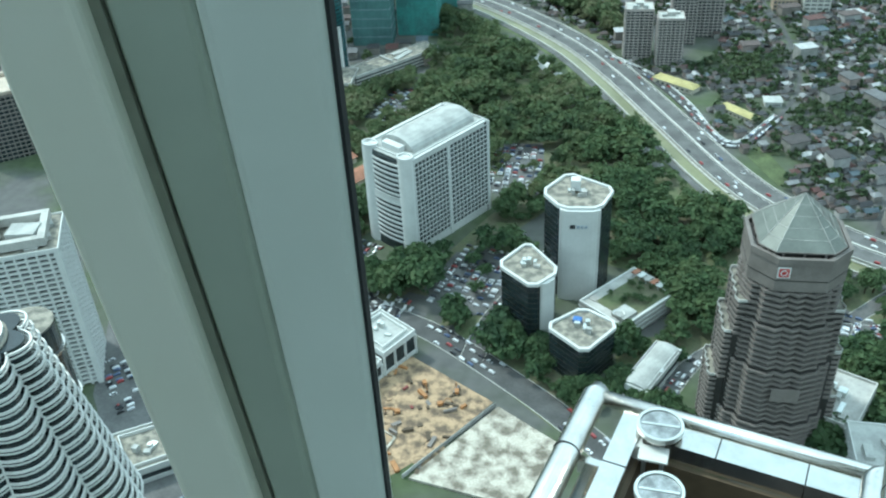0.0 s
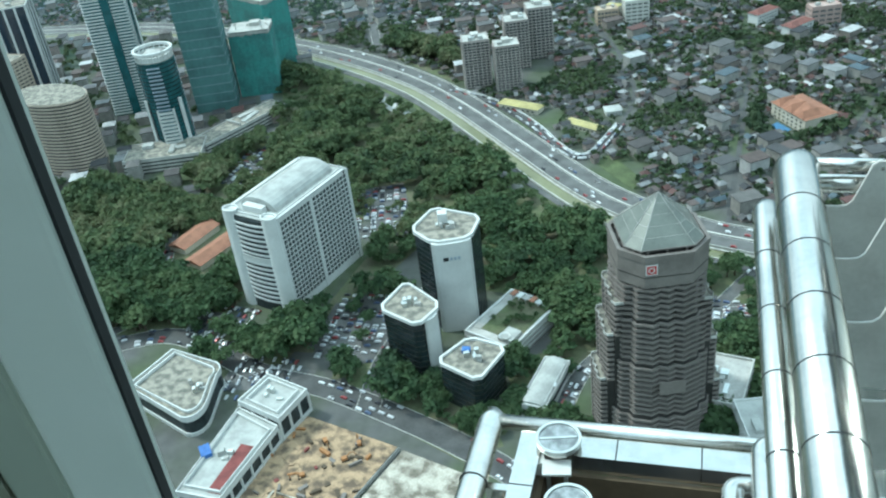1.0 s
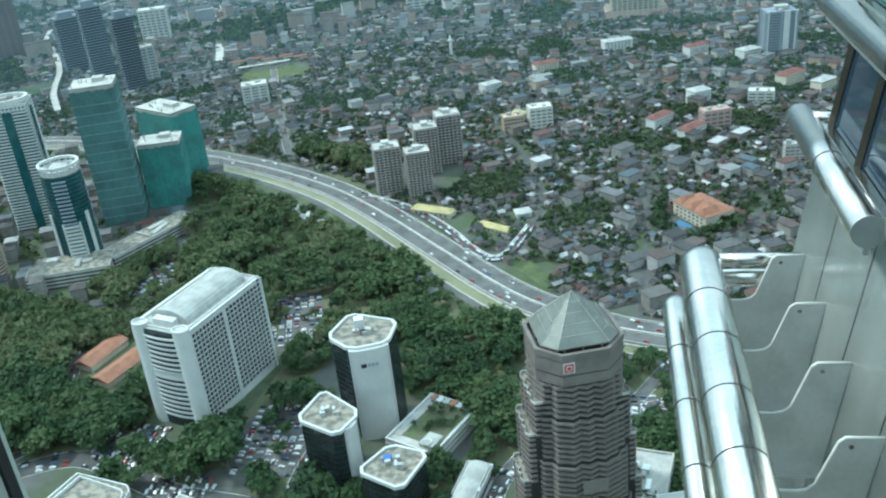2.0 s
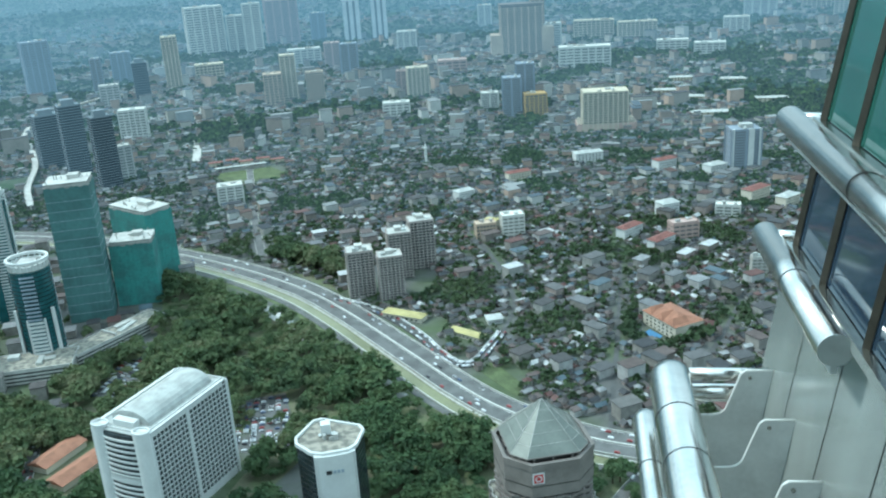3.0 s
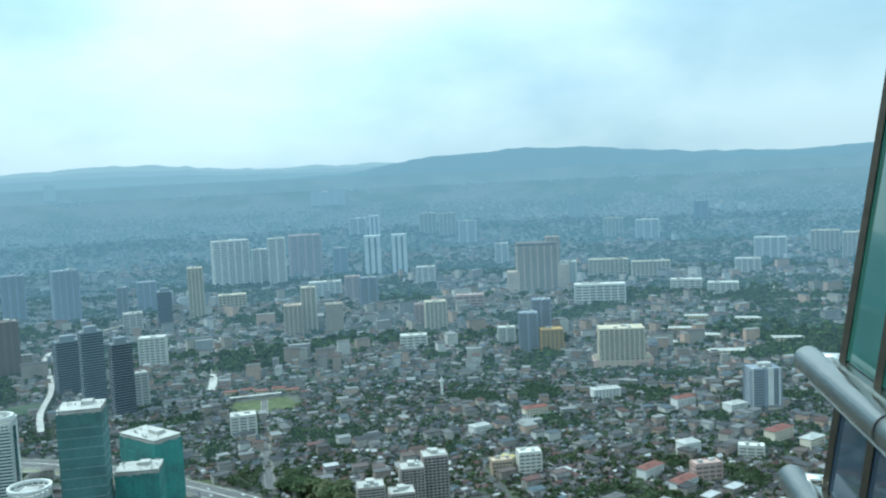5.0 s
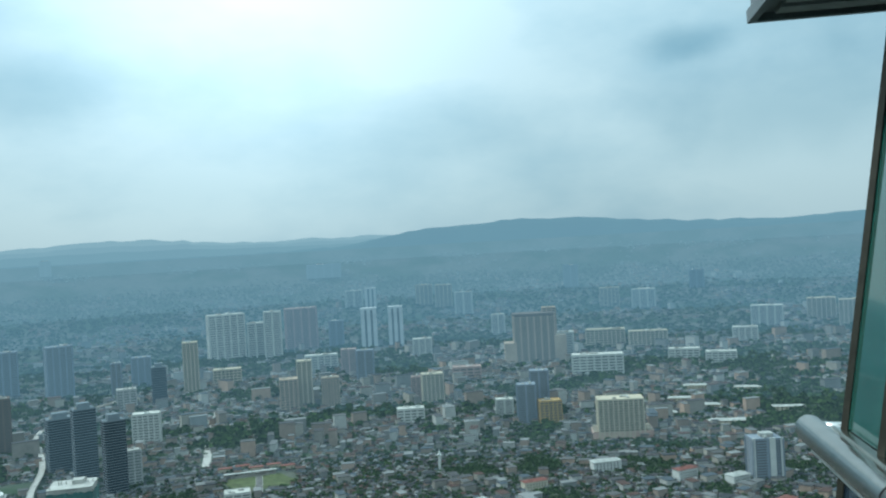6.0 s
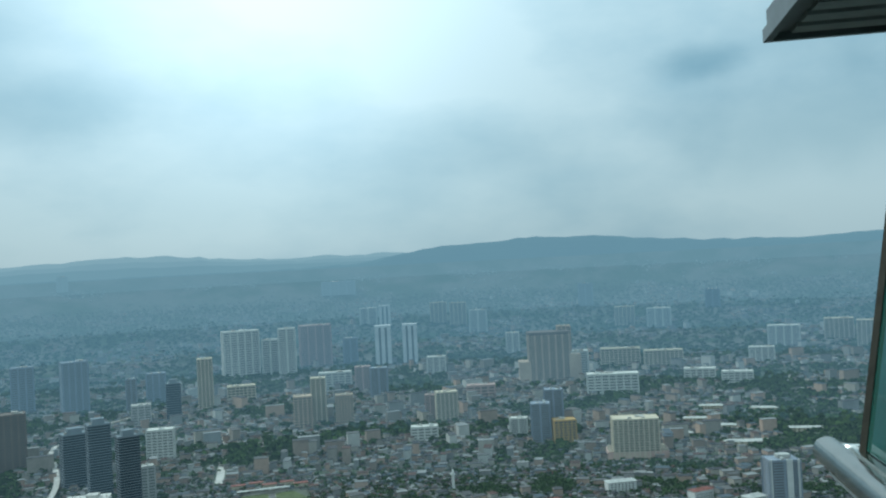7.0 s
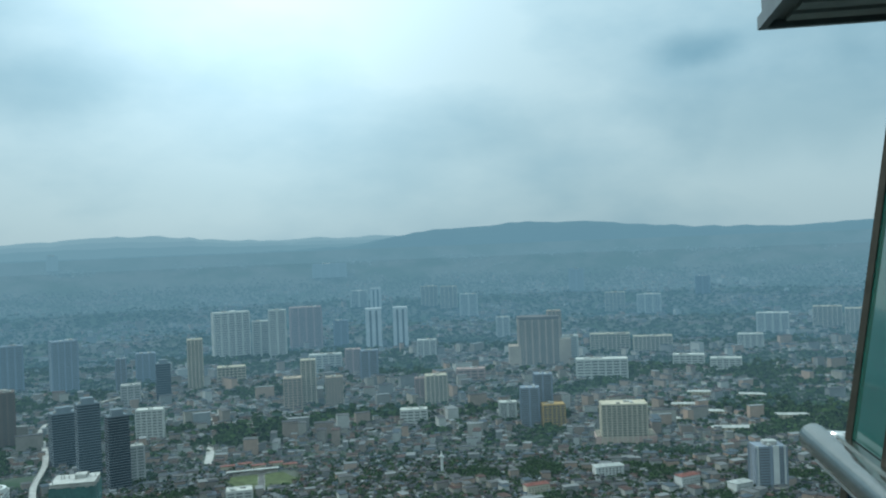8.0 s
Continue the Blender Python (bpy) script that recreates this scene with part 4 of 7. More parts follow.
def pyramid_tower():
    """Pleated grey-brown tower with setbacks and a glazed pyramid on top."""
    root = thing("pyramid_tower", "grey-brown pleated office tower with setbacks and glazed pyramid roof", "building", (42, 374, 0), 9)

    def pleat(r, teeth=3, amp=1.9):
        base, out = oct_plan(r, 0.24), []
        for i in range(8):
            a, b = Vector(base[i]), Vector(base[(i + 1) % 8])
            d = (b - a)
            nrm = Vector((d.y, -d.x)).normalized()
            n = teeth if d.length > r * 0.8 else 2
            for t in range(n * 2):
                out.append(tuple(a + d * (t / (n * 2)) + nrm * (amp if t % 2 else 0)))
        return out

    fh = 3.25
    stages = [(0, 10, 25.0), (10, 20, 23.4), (20, 28, 22.0), (28, 34, 20.8)]
    for z0, z1, r in stages:
        pl = pleat(r)
        part("core", MB().quadbox(shrink(pl, 1.5), z0 * fh, z1 * fh), BROWN_DARK, root, "dark recessed glazing")
        me = MB().ring(pl, shrink(pl, 1.7), 0, 1.35).mesh("spandrel_band", BROWN_STONE)
        for k in range(z0, z1):
            part("spandrel_band", me, None, root, at=(0, 0, k * fh + 0.6))
        part("setback_roof", MB().quadbox(shrink(pl, .9), z1 * fh - .1, z1 * fh + .2), BROWN_DARK if z1 < 34 else BROWN_STONE, root)
    # stepped side bays, each with a pale-walled terrace on top
    for sx, tops in ((-1, (30, 24, 15)), (1, (29, 21, 12))):
        for step, top_floor in enumerate(tops):
            x0, x1, half = 17.0, 23.8 + step * 3.6, 14.5 - step * 1.6
            zig = [(x1 + (1.3 if q % 2 else 0), -half + q * half / 4) for q in range(9)]
            plan = [(x0, -half)] + zig + [(x0, half)]
            plan = plan if sx > 0 else [(-x, y) for x, y in plan][::-1]
            part("bay_core", MB().quadbox(shrink(plan, 1.1), 0, top_floor * fh), BROWN_DARK, root)
            me = MB().ring(plan, shrink(plan, 1.3), 0, 1.35).mesh("bay_band", BROWN_STONE)
            for k in range(0 if step == 2 else tops[step + 1], top_floor):
                part("bay_band", me, None, root, at=(0, 0, k * fh + .6))
            part("terrace_floor", MB().quadbox(shrink(plan, .5), top_floor * fh - .1, top_floor * fh + .25), ROOF_DIRT, root)
            part("terrace_parapet", MB().ring(plan, shrink(plan, .6), top_floor * fh + .26, top_floor * fh + 1.7), CONCRETE_PALE, root, "pale terrace parapet")
    top = 34 * fh
    part("crown_wall", MB().quadbox(oct_plan(21.6, 0.24), top, top + 14.5), BROWN_STONE, root, "plain grey-brown crown wall")
    part("crown_course", MB().ring(oct_plan(21.75, 0.24), oct_plan(21.0, 0.24), top + 5.6, top + 6.0), BROWN_DARK, root)
    part("crown_rim", MB().ring(oct_plan(22.0, 0.24), oct_plan(20.2, 0.24), top + 14.5, top + 17.6), BROWN_STONE, root)
    part("crown_gap", MB().quadbox(oct_plan(16.4, 0.2), top + 14.5, top + 18.6), BROWN_DARK, root, "dark recess under the pyramid")
    base = oct_plan(18.6, 0.17)
    for p, q in zip(base, base[1:] + base[:1]):
        for t in (.12, .5, .88):
            part("recess_column", MB().box(p[0] * .97 + (q[0] - p[0]) * .97 * t, p[1] * .97 + (q[1] - p[1]) * .97 * t, top + 14.5, .8, .8, 4.2), BROWN_STONE, root)
    part("eave_course", MB().ring(oct_plan(18.9, 0.17), oct_plan(16.0, 0.17), top + 18.6, top + 19.3), BROWN_STONE, root)
    part("glazed_pyramid", MB().cone(base, top + 19.3, (0, 0, top + 38.5)), PYRAMID, root, "grey-green glazed pyramid")
    for p in base:
        part("ridge_bar", MB().tube([(*p, top + 19.4), (0, 0, top + 38.7)], 0.16, 6), CONCRETE, root)
    for k in range(1, 5):       # glazing bars round the pyramid
        t = k / 5
        part("glazing_bar", MB().ring([(x * (1 - t) * 1.006, y * (1 - t) * 1.006) for x, y in base], [(x * (1 - t) * .97, y * (1 - t) * .97) for x, y in base], top + 19.3 + 19.2 * t, top + 19.4 + 19.2 * t), CONCRETE, root)
    sign = part("sign", MB().box(-8.2, -21.75, top + 7.4, 5.6, .3, 5.6), WHITE, root, "square white sign with red emblem")
    part("emblem", MB().box(-8.2, -21.95, top + 8.0, 4.4, .15, 4.4), SIGN_RED, sign, "red square field")
    ring_mb, hole = MB(), 1.05
    ring_mb.v = [(-8.2 + q * math.cos(a), -22.05, top + 10.2 + q * math.sin(a)) for q in (1.6, hole) for a in (2 * math.pi * i / 20 for i in range(20))]
    ring_mb.f = [(i, (i + 1) % 20, 20 + (i + 1) % 20, 20 + i) for i in range(20)]
    part("emblem_ring", ring_mb, WHITE, sign)
    part("plant_panel", MB().box(2, -26.2, 48, 13, .5, 8), BROWN_STONE, root)
    annex = thing("annex_block", "low pale annex with walled roof terrace beside the tower", "building", (80, 386, 0), -20)
    part("body", MB().box(0, 0, 0, 26, 40, 24), CONCRETE, annex)
    part("parapet", MB().ring([(-13, -20), (13, -20), (13, 20), (-13, 20)], [(-12.2, -19.2), (12.2, -19.2), (12.2, 19.2), (-12.2, 19.2)], 24, 25.5), CONCRETE_PALE, annex)
    roof_clutter(annex, 22, 34, 24, 8, 6)


def tower(name, label, x, y, w, d, h, turn=0.0, floors=18, cols=5, wall=CONCRETE_PALE, glass=WINDOW_DARK, band=0.42, proud=0.5, z0=None, crown=0, seed=0, group="", base=None):
    """A tower block: dark body, proud floor bands and piers, flat roof with plant."""
    z0 = land(x, y) if z0 is None else z0
    root = thing(name, label, "building", (x, y, z0 - 0.5), turn, group)
    fh = h / floors
    part("body", MB().box(0, 0, 0, w - 2 * proud, d - 2 * proud, h), glass, root)
    if band > 0:
        o = [(-w / 2, -d / 2), (w / 2, -d / 2), (w / 2, d / 2), (-w / 2, d / 2)]
        me = MB().ring(o, [(a * (1 - 2.4 * proud / w), b * (1 - 2.4 * proud / d)) for a, b in o], 0, fh * band).mesh("floor_band", wall)
        for k in range(floors):
            part("floor_band", me, None, root, at=(0, 0, k * fh + fh * (1 - band)))
    if cols:
        me = MB().box(0, 0, 0, max(.5, w / cols * .2), proud * 2, h).mesh("pier", wall)
        for c in range(cols + 1):
            xx = -w / 2 + c * w / cols
            for sy in (-1, 1):
                part("pier", me, None, root, at=(xx * .985, sy * (d / 2 - proud * .92), 0))
        n2 = max(1, round(cols * d / w))
        me = MB().box(0, 0, 0, proud * 2, max(.5, d / n2 * .2), h).mesh("pier", wall)
        for c in range(n2 + 1):
            yy = -d / 2 + c * d / n2
            for sx in (-1, 1):
                part("pier", me, None, root, at=(sx * (w / 2 - proud * .92), yy * .985, 0))
    part("roof", MB().box(0, 0, h, w - .4, d - .4, .5), ROOF_DIRT if not base else base, root)
    part("parapet", MB().ring([(-w / 2, -d / 2), (w / 2, -d / 2), (w / 2, d / 2), (-w / 2, d / 2)], [(-w / 2 + .6, -d / 2 + .6), (w / 2 - .6, -d / 2 + .6), (w / 2 - .6, d / 2 - .6), (-w / 2 + .6, d / 2 - .6)], h + .01, h + 1.5), wall, root)
    if crown:
        part("crown", MB().box(0, 0, h + .5, w * .55, d * .55, crown), wall, root)
    roof_clutter(root, w, d, h + .5, seed + int(abs(x)), 3)
    return root


hotel()
bank()
pyramid_tower()


# ---- named towers to the west ----
PALETTE = {"WHITE": (0.60, 0.585, 0.53), "TAN": (0.50, 0.39, 0.29), "BEIGE": (0.56, 0.49, 0.37), "PINK": (0.44, 0.32, 0.28), "GREY_BLUE": (0.26, 0.29, 0.33),
           "CONCRETE_PALE": (0.46, 0.44, 0.40), "TILE_YELLOW": (0.46, 0.31, 0.13), "GLASSY": (0.22, 0.25, 0.27), "BROWNY": (0.18, 0.15, 0.13), "STRIPED": (0.66, 0.66, 0.64)}
made_walls = {}


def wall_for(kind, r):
    """Wall and window materials of a colour, with the haze painted in for r."""
    k = haze_step(r)
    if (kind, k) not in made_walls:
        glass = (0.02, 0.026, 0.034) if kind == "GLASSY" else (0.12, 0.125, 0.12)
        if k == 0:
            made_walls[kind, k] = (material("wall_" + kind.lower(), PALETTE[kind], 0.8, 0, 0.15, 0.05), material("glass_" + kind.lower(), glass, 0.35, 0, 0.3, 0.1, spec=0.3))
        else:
            made_walls[kind, k] = (hazed("wall_" + kind.lower(), [PALETTE[kind]], k), hazed("glass_" + kind.lower(), [glass], k))
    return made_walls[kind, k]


def city_tower(name, label, x, y, w, d, h, turn, floors, cols, kind):
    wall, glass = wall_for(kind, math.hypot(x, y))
    dark = kind == "GLASSY"
    if kind == "STRIPED":      # white piers from ground to roof with dark strips between
        root = tower(name, label, x, y, w, d, h, turn, floors, 0, wall, glass, band=0.0, proud=1.0, seed=int(h), base=wall)
        me = MB().box(0, 0, 0, w * .24, 2.6, h).mesh("white_pier", wall)
        for sx in (-.38, 0, .38):
            for sy in (-1, 1):
                part("white_pier", me, None, root, at=(sx * w, sy * (d / 2 - .6), 0))
        for sx in (-1, 1):
            part("white_pier", MB().box(sx * (w / 2 - .6), 0, 0, 2.6, d * .7, h), wall, root)
        part("cap", MB().box(0, 0, h + .2, w * 1.02, d * 1.02, h * .05), wall, root)
        return root
    ribbed = kind in ("TILE_YELLOW", "BEIGE", "TAN")
    return tower(name, label, x, y, w, d, h, turn, floors, 0 if dark else max(2, round(cols * .6)) if not ribbed else cols, wall, glass, crown=9 if dark else 0, band=0.26 if dark else 0.42 if ribbed else 0.58, proud=max(0.35, w * 0.012), seed=int(h), base=wall)


city_tower("apartment_block", "hazy white apartment block with coloured window rows", -735, 3086, 121.0, 60.5, 157.5, 21.4, 20, 9, "WHITE")
city_tower("apartment_block", "pale apartment tower in the hazy distance", -639, 3116, 56.8, 45.5, 121.2, 11.6, 16, 4, "WHITE")
city_tower("apartment_block", "pale ribbed apartment tower in the haze", -570, 3057, 56.0, 44.8, 160.2, 10.6, 22, 4, "WHITE")
city_tower("office_tower", "pinkish office slab fading in the haze", -509, 3282, 110.9, 66.6, 151.1, 13.8, 20, 6, "PINK")
city_tower("office_tower", "grey tower fading in the haze", -384, 3301, 50.9, 40.7, 95.9, 6.6, 14, 3, "GREY_BLUE")
city_tower("office_tower", "white tower with tall dark vertical strips", -257, 3216, 55.7, 50.1, 136.7, 4.6, 30, 2, "STRIPED")
city_tower("office_tower", "white tower with tall dark vertical strips", -163, 3242, 52.2, 47.0, 135.9, 2.9, 30, 2, "STRIPED")
city_tower("office_tower", "white tower with dark strips farther off", -302, 3950, 48.6, 43.7, 96.3, 4.4, 24, 2, "STRIPED")
tan_block = city_tower("office_tower", "broad tan tower block with dark roof edge", 265, 2602, 118.0, 62.3, 140.1, -1.8, 24, 6, "TAN")
part("roof_edge", MB().box(0, 0, 136, 120, 64, 8), wall_for("BROWNY", 2600)[0], tan_block, "dark roof edge")
for x, h in ((-70, 62), (72, 78)):
    part("shoulder", MB().box(x, -4, 0, 34, 58, h), wall_for("TAN", 2600)[0], tan_block, "lower tan shoulder")
city_tower("office_tower", "tan tower block adjoining a broader one", 314, 2632, 38.2, 38.2, 155.2, -2.8, 26, 3, "TAN")
city_tower("office_tower", "white mid-rise tower in the hazy city", 358, 2632, 47.1, 47.1, 80.4, -7.8, 12, 3, "WHITE")
city_tower("apartment_block", "small white apartment tower far off", 212, 3364, 48.0, 38.4, 77.0, -3.6, 12, 3, "WHITE")
city_tower("city_block", "long white low block with rows of windows", 396, 2325, 129.6, 45.4, 51.2, -6.7, 7, 12, "WHITE")
city_tower("apartment_block", "long cream apartment row in the distance", 515, 2851, 122.5, 36.7, 58.7, -10.2, 8, 9, "BEIGE")
city_tower("apartment_block", "long cream apartment row in the distance", 637, 2796, 117.0, 35.1, 52.4, -8.8, 8, 9, "BEIGE")
city_tower("apartment_block", "pale apartment tower far off", 705, 3754, 79.8, 47.9, 78.1, -10.6, 14, 5, "BEIGE")
city_tower("apartment_block", "white apartment tower far off", 829, 3678, 93.1, 55.9, 76.6, -12.7, 14, 5, "WHITE")
city_tower("apartment_block", "white apartment block in the distance", 1143, 3162, 105.3, 52.7, 72.3, -19.9, 12, 7, "WHITE")
city_tower("city_block", "white block with flat roof", 931, 2770, 73.8, 36.9, 50.1, -18.6, 8, 6, "WHITE")
city_tower("apartment_block", "hazy cream apartment block", 1351, 3199, 95.3, 47.6, 75.0, -22.9, 12, 6, "BEIGE")
city_tower("apartment_block", "hazy cream apartment block", 1397, 3037, 101.3, 50.7, 88.2, -24.7, 14, 7, "BEIGE")
city_tower("apartment_block", "cream apartment block with ribbed facade on a podium", 304, 1582, 79.4, 43.6, 71.1, -4.9, 17, 9, "BEIGE")
corner_tower = city_tower("office_tower", "blue-grey office tower with white corner strips", 445, 1271, 41.7, 33.3, 60.8, -1.3, 16, 4, "GREY_BLUE")
for x, w in ((-19.4, 3.6), (6.5, 8.0), (19.4, 3.6)):
    part("corner_strip", MB().box(x, -16.8, 0, w, 1.2, 63), WHITE, corner_tower, "white vertical strip")
part("roof_house", MB().box(3, 2, 62, 18, 14, 5), WHITE_ROOF, corner_tower)
city_tower("office_tower", "blue-grey tower block in the hazy city", 158, 1768, 36.7, 33.0, 74.6, -5.1, 18, 4, "GREY_BLUE")
city_tower("office_tower", "taller blue-grey tower block", 190, 1818, 36.5, 32.9, 92.6, -6.0, 22, 3, "GREY_BLUE")
city_tower("city_block", "ochre block with ribbed front", 200, 1744, 42.6, 29.8, 44.8, 3.5, 9, 5, "TILE_YELLOW")
city_tower("city_block", "white mid-rise block in the hazy city", 119, 1838, 34.8, 24.4, 35.4, -3.7, 9, 4, "WHITE")
city_tower("apartment_block", "beige apartment block in the hazy city", -28, 2053, 48.3, 33.8, 65.0, 6.8, 13, 5, "BEIGE")
city_tower("city_block", "pinkish narrow block in the hazy city", -66, 2089, 22.3, 22.3, 54.4, 1.8, 11, 2, "PINK")
city_tower("city_block", "low white block with arcaded front", -72, 1831, 54.3, 27.1, 29.4, 2.3, 5, 7, "WHITE")
city_tower("office_tower", "tan stepped tower, lower part", -350, 2031, 40.2, 36.2, 74.5, 9.8, 13, 4, "TAN")
city_tower("office_tower", "beige slender tower in the hazy city", -321, 2079, 33.5, 33.5, 107.4, 8.8, 20, 3, "BEIGE")
city_tower("office_tower", "tan tower with vertical ribs", -262, 2074, 40.1, 28.1, 67.0, 7.2, 13, 6, "TAN")
city_tower("office_tower", "pinkish tower block in the hazy city", -272, 2612, 43.8, 35.0, 68.6, 5.9, 13, 4, "PINK")
city_tower("city_block", "grey-blue glazed block in the hazy city", -213, 2462, 46.0, 36.8, 80.2, 5.0, 14, 4, "GREY_BLUE")
city_tower("city_block", "long white block in the hazy city", -360, 2669, 95.6, 38.3, 50.0, 7.7, 7, 8, "WHITE")
city_tower("city_block", "white block with flat roof", -65, 2906, 59.7, 35.8, 56.1, 1.3, 9, 5, "WHITE")
city_tower("city_block", "pale low block in the hazy city", -601, 2512, 76.2, 38.1, 44.1, 13.5, 6, 7, "BEIGE")
city_tower("office_tower", "slim tapering grey-beige tower", -674, 2417, 39.3, 35.4, 132.6, 15.6, 22, 4, "BEIGE")
city_tower("office_tower", "dark glass tower with pale edges", -709, 2252, 36.3, 32.7, 91.9, 17.5, 16, 4, "GLASSY")
city_tower("office_tower", "grey office tower in the hazy city", -860, 2578, 53.3, 42.7, 83.5, 18.4, 14, 5, "GREY_BLUE")
city_tower("office_tower", "narrow grey office tower", -875, 2420, 27.1, 24.4, 87.9, 19.9, 15, 3, "GREY_BLUE")
city_tower("city_block", "pale mid-rise with flat roof", -771, 2193, 45.3, 36.3, 49.7, 19.4, 8, 5, "CONCRETE_PALE")
city_tower("office_tower", "tall blue-grey tower with dark crown", -1020, 2403, 65.0, 52.0, 143.1, 31.0, 24, 6, "GREY_BLUE")
city_tower("office_tower", "hazy blue-grey tower in the hazy city", -1202, 2492, 58.7, 47.0, 126.8, 25.8, 20, 5, "GREY_BLUE")
city_tower("office_tower", "white office block with square windows", -587, 1772, 51.4, 30.8, 59.9, 10.3, 11, 9, "WHITE")
city_tower("office_tower", "dark glass office tower with ribbed flank", -671, 1568, 43.0, 34.4, 95.0, 35.2, 22, 5, "GLASSY")
city_tower("office_tower", "dark office tower with pale floor bands", -598, 1492, 36.0, 28.8, 121.3, 31.8, 28, 5, "GLASSY")
city_tower("office_tower", "dark office tower with dense floor bands", -518, 1405, 32.5, 26.0, 114.9, 34.2, 28, 5, "GLASSY")
city_tower("office_tower", "pale narrow block beside a dark tower", -507, 1453, 23.0, 20.7, 56.5, 29.3, 12, 3, "CONCRETE_PALE")
city_tower("office_tower", "dark brown office tower", -861, 1733, 50.8, 40.7, 109.5, 26.4, 22, 6, "BROWNY")
city_tower("city_block", "white mid-rise among houses", -298, 1263, 35.4, 24.8, 29.1, 13.3, 7, 5, "WHITE")
city_tower("city_block", "white block with ribbed roof among houses", 88, 1046, 27.1, 19.0, 26.3, 7.2, 6, 6, "WHITE")
city_tower("city_block", "tan low block among houses", 55, 1045, 24.6, 14.8, 17.8, 9.0, 4, 6, "TAN")
city_tower("apartment_block", "grey low apartment row among houses", 330, 871, 19.7, 9.8, 18.2, -5.8, 5, 6, "CONCRETE_PALE")
city_tower("city_block", "white low block among houses", 357, 1061, 29.5, 14.7, 15.8, -18.6, 4, 5, "WHITE")
city_tower("apartment_block", "reddish-roofed apartment row among houses", 283, 994, 31.8, 15.9, 20.4, 9.1, 4, 7, "PINK")
city_tower("city_block", "low pinkish block in the hazy city", 60, 2368, 74.1, 37.0, 32.8, -1.5, 4, 7, "PINK")
city_tower("apartment_block", "long pale apartment row", 659, 2469, 82.2, 32.9, 34.2, -15.0, 5, 8, "WHITE")
city_tower("apartment_block", "long pale apartment row", 737, 2392, 78.8, 31.5, 31.6, -17.1, 5, 8, "WHITE")
city_tower("apartment_block", "hazy apartment tower far off", 17, 3960, 73.3, 44.0, 96.6, -0.2, 12, 4, "BEIGE")
city_tower("apartment_block", "hazy white apartment tower far off", 99, 3809, 72.9, 43.8, 93.2, -1.5, 12, 4, "WHITE")
city_tower("apartment_block", "hazy apartment tower far off", -69, 4008, 74.1, 44.5, 90.3, 1.0, 12, 4, "BEIGE")
city_tower("city_block", "hazy white block far off", -382, 4029, 74.1, 44.5, 73.6, 5.4, 10, 4, "WHITE")
city_tower("office_tower", "hazy tower near the hills", 605, 4143, 63.1, 37.9, 100.5, -8.3, 12, 3, "GREY_BLUE")
city_tower("office_tower", "hazy tower near the hills", 1122, 3930, 58.3, 35.0, 76.6, -15.9, 12, 3, "GREY_BLUE")
city_tower("city_block", "hazy block near the hills", -567, 4486, 162.8, 81.4, 67.2, 7.2, 8, 6, "GREY_BLUE")
city_tower("city_block", "hazy block near the hills", -1876, 4336, 48.5, 29.1, 72.7, 23.4, 10, 4, "GREY_BLUE")



pod_b = thing("stepped_podium", "dark stone podium under the ribbed apartment block", "podium", (307, 1590, 0), -5)
part("body", MB().box(0, 0, 0, 104, 60, 16), PINK, pod_b)
part("roof", MB().box(0, 0, 16, 102, 58, .5), ROOF_DIRT, pod_b)
stand = thing("grandstand", "long white-roofed stand beside the sports field", "grandstand", (-322, 1462, 0), 16)
part("roof", MB().box(0, 0, 7, 84, 9, .6), WHITE_ROOF, stand)
for k in range(8):
    part("post", MB().box(-38 + k * 11, 3, 0, .8, .8, 7), CONCRETE, stand)
for k in range(4):
    part("step", MB().box(0, -3 + k * 1.8, 0, 80, 1.8, 1 + k), CONCRETE_PALE, stand)
for k in range(5):
    hall2 = thing("school_block", "low school block with reddish tiled roof", "building", (-372 + k * 26, 1500 + (k % 2) * 14, 0), 16, group="school blocks")
    part("wall", MB().box(0, 0, 0, 22, 10, 6), BEIGE, hall2)
    part("roof", MB().quadbox([(-12, -6), (12, -6), (12, 6), (-12, 6)], 6, 6.6), ROOF_RED, hall2)


def round_tower(name, label, x, y, r, h, floors, wall, glass, ring_h, crown=True, squash=1.0, turn=0.0):
    bands, wall = wall, (WHITE if crown else wall)
    root = thing(name, label, "building", (x, y, -0.5), turn)
    plan = [(a, b * squash) for a, b in circle(r, 40)]
    part("body", MB().quadbox(shrink(plan, .8), 0, h), glass, root)
    me = MB().ring(plan, shrink(plan, 1.2), 0, ring_h).mesh("balcony_band", bands)
    for k in range(floors):
        part("balcony_band", me, None, root, at=(0, 0, (k + .5) * h / floors))
    part("roof", MB().quadbox(shrink(plan, 1), h, h + .5), ROOF_DIRT, root)
    if crown:
        part("crown_drum", MB().ring(shrink(plan, 2), shrink(plan, 4), h + .5, h + 5), wall, root)
        me = MB().box(0, 0, 0, 1.0, 1.0, 7).mesh("crown_post", wall)
        for k in range(20):
            a = 2 * math.pi * k / 20
            part("crown_post", me, None, root, at=((r - 1.5) * math.cos(a), (r - 1.5) * squash * math.sin(a), h + .5))
        part("crown_ring", MB().ring(plan, shrink(plan, 2.2), h + 7.0, h + 9.5), wall, root, "pale crown ring")
        part("roof_plant", MB().box(0, 0, h + .5, r * .8, r * .7 * squash, 6), CONCRETE, root)
    return root


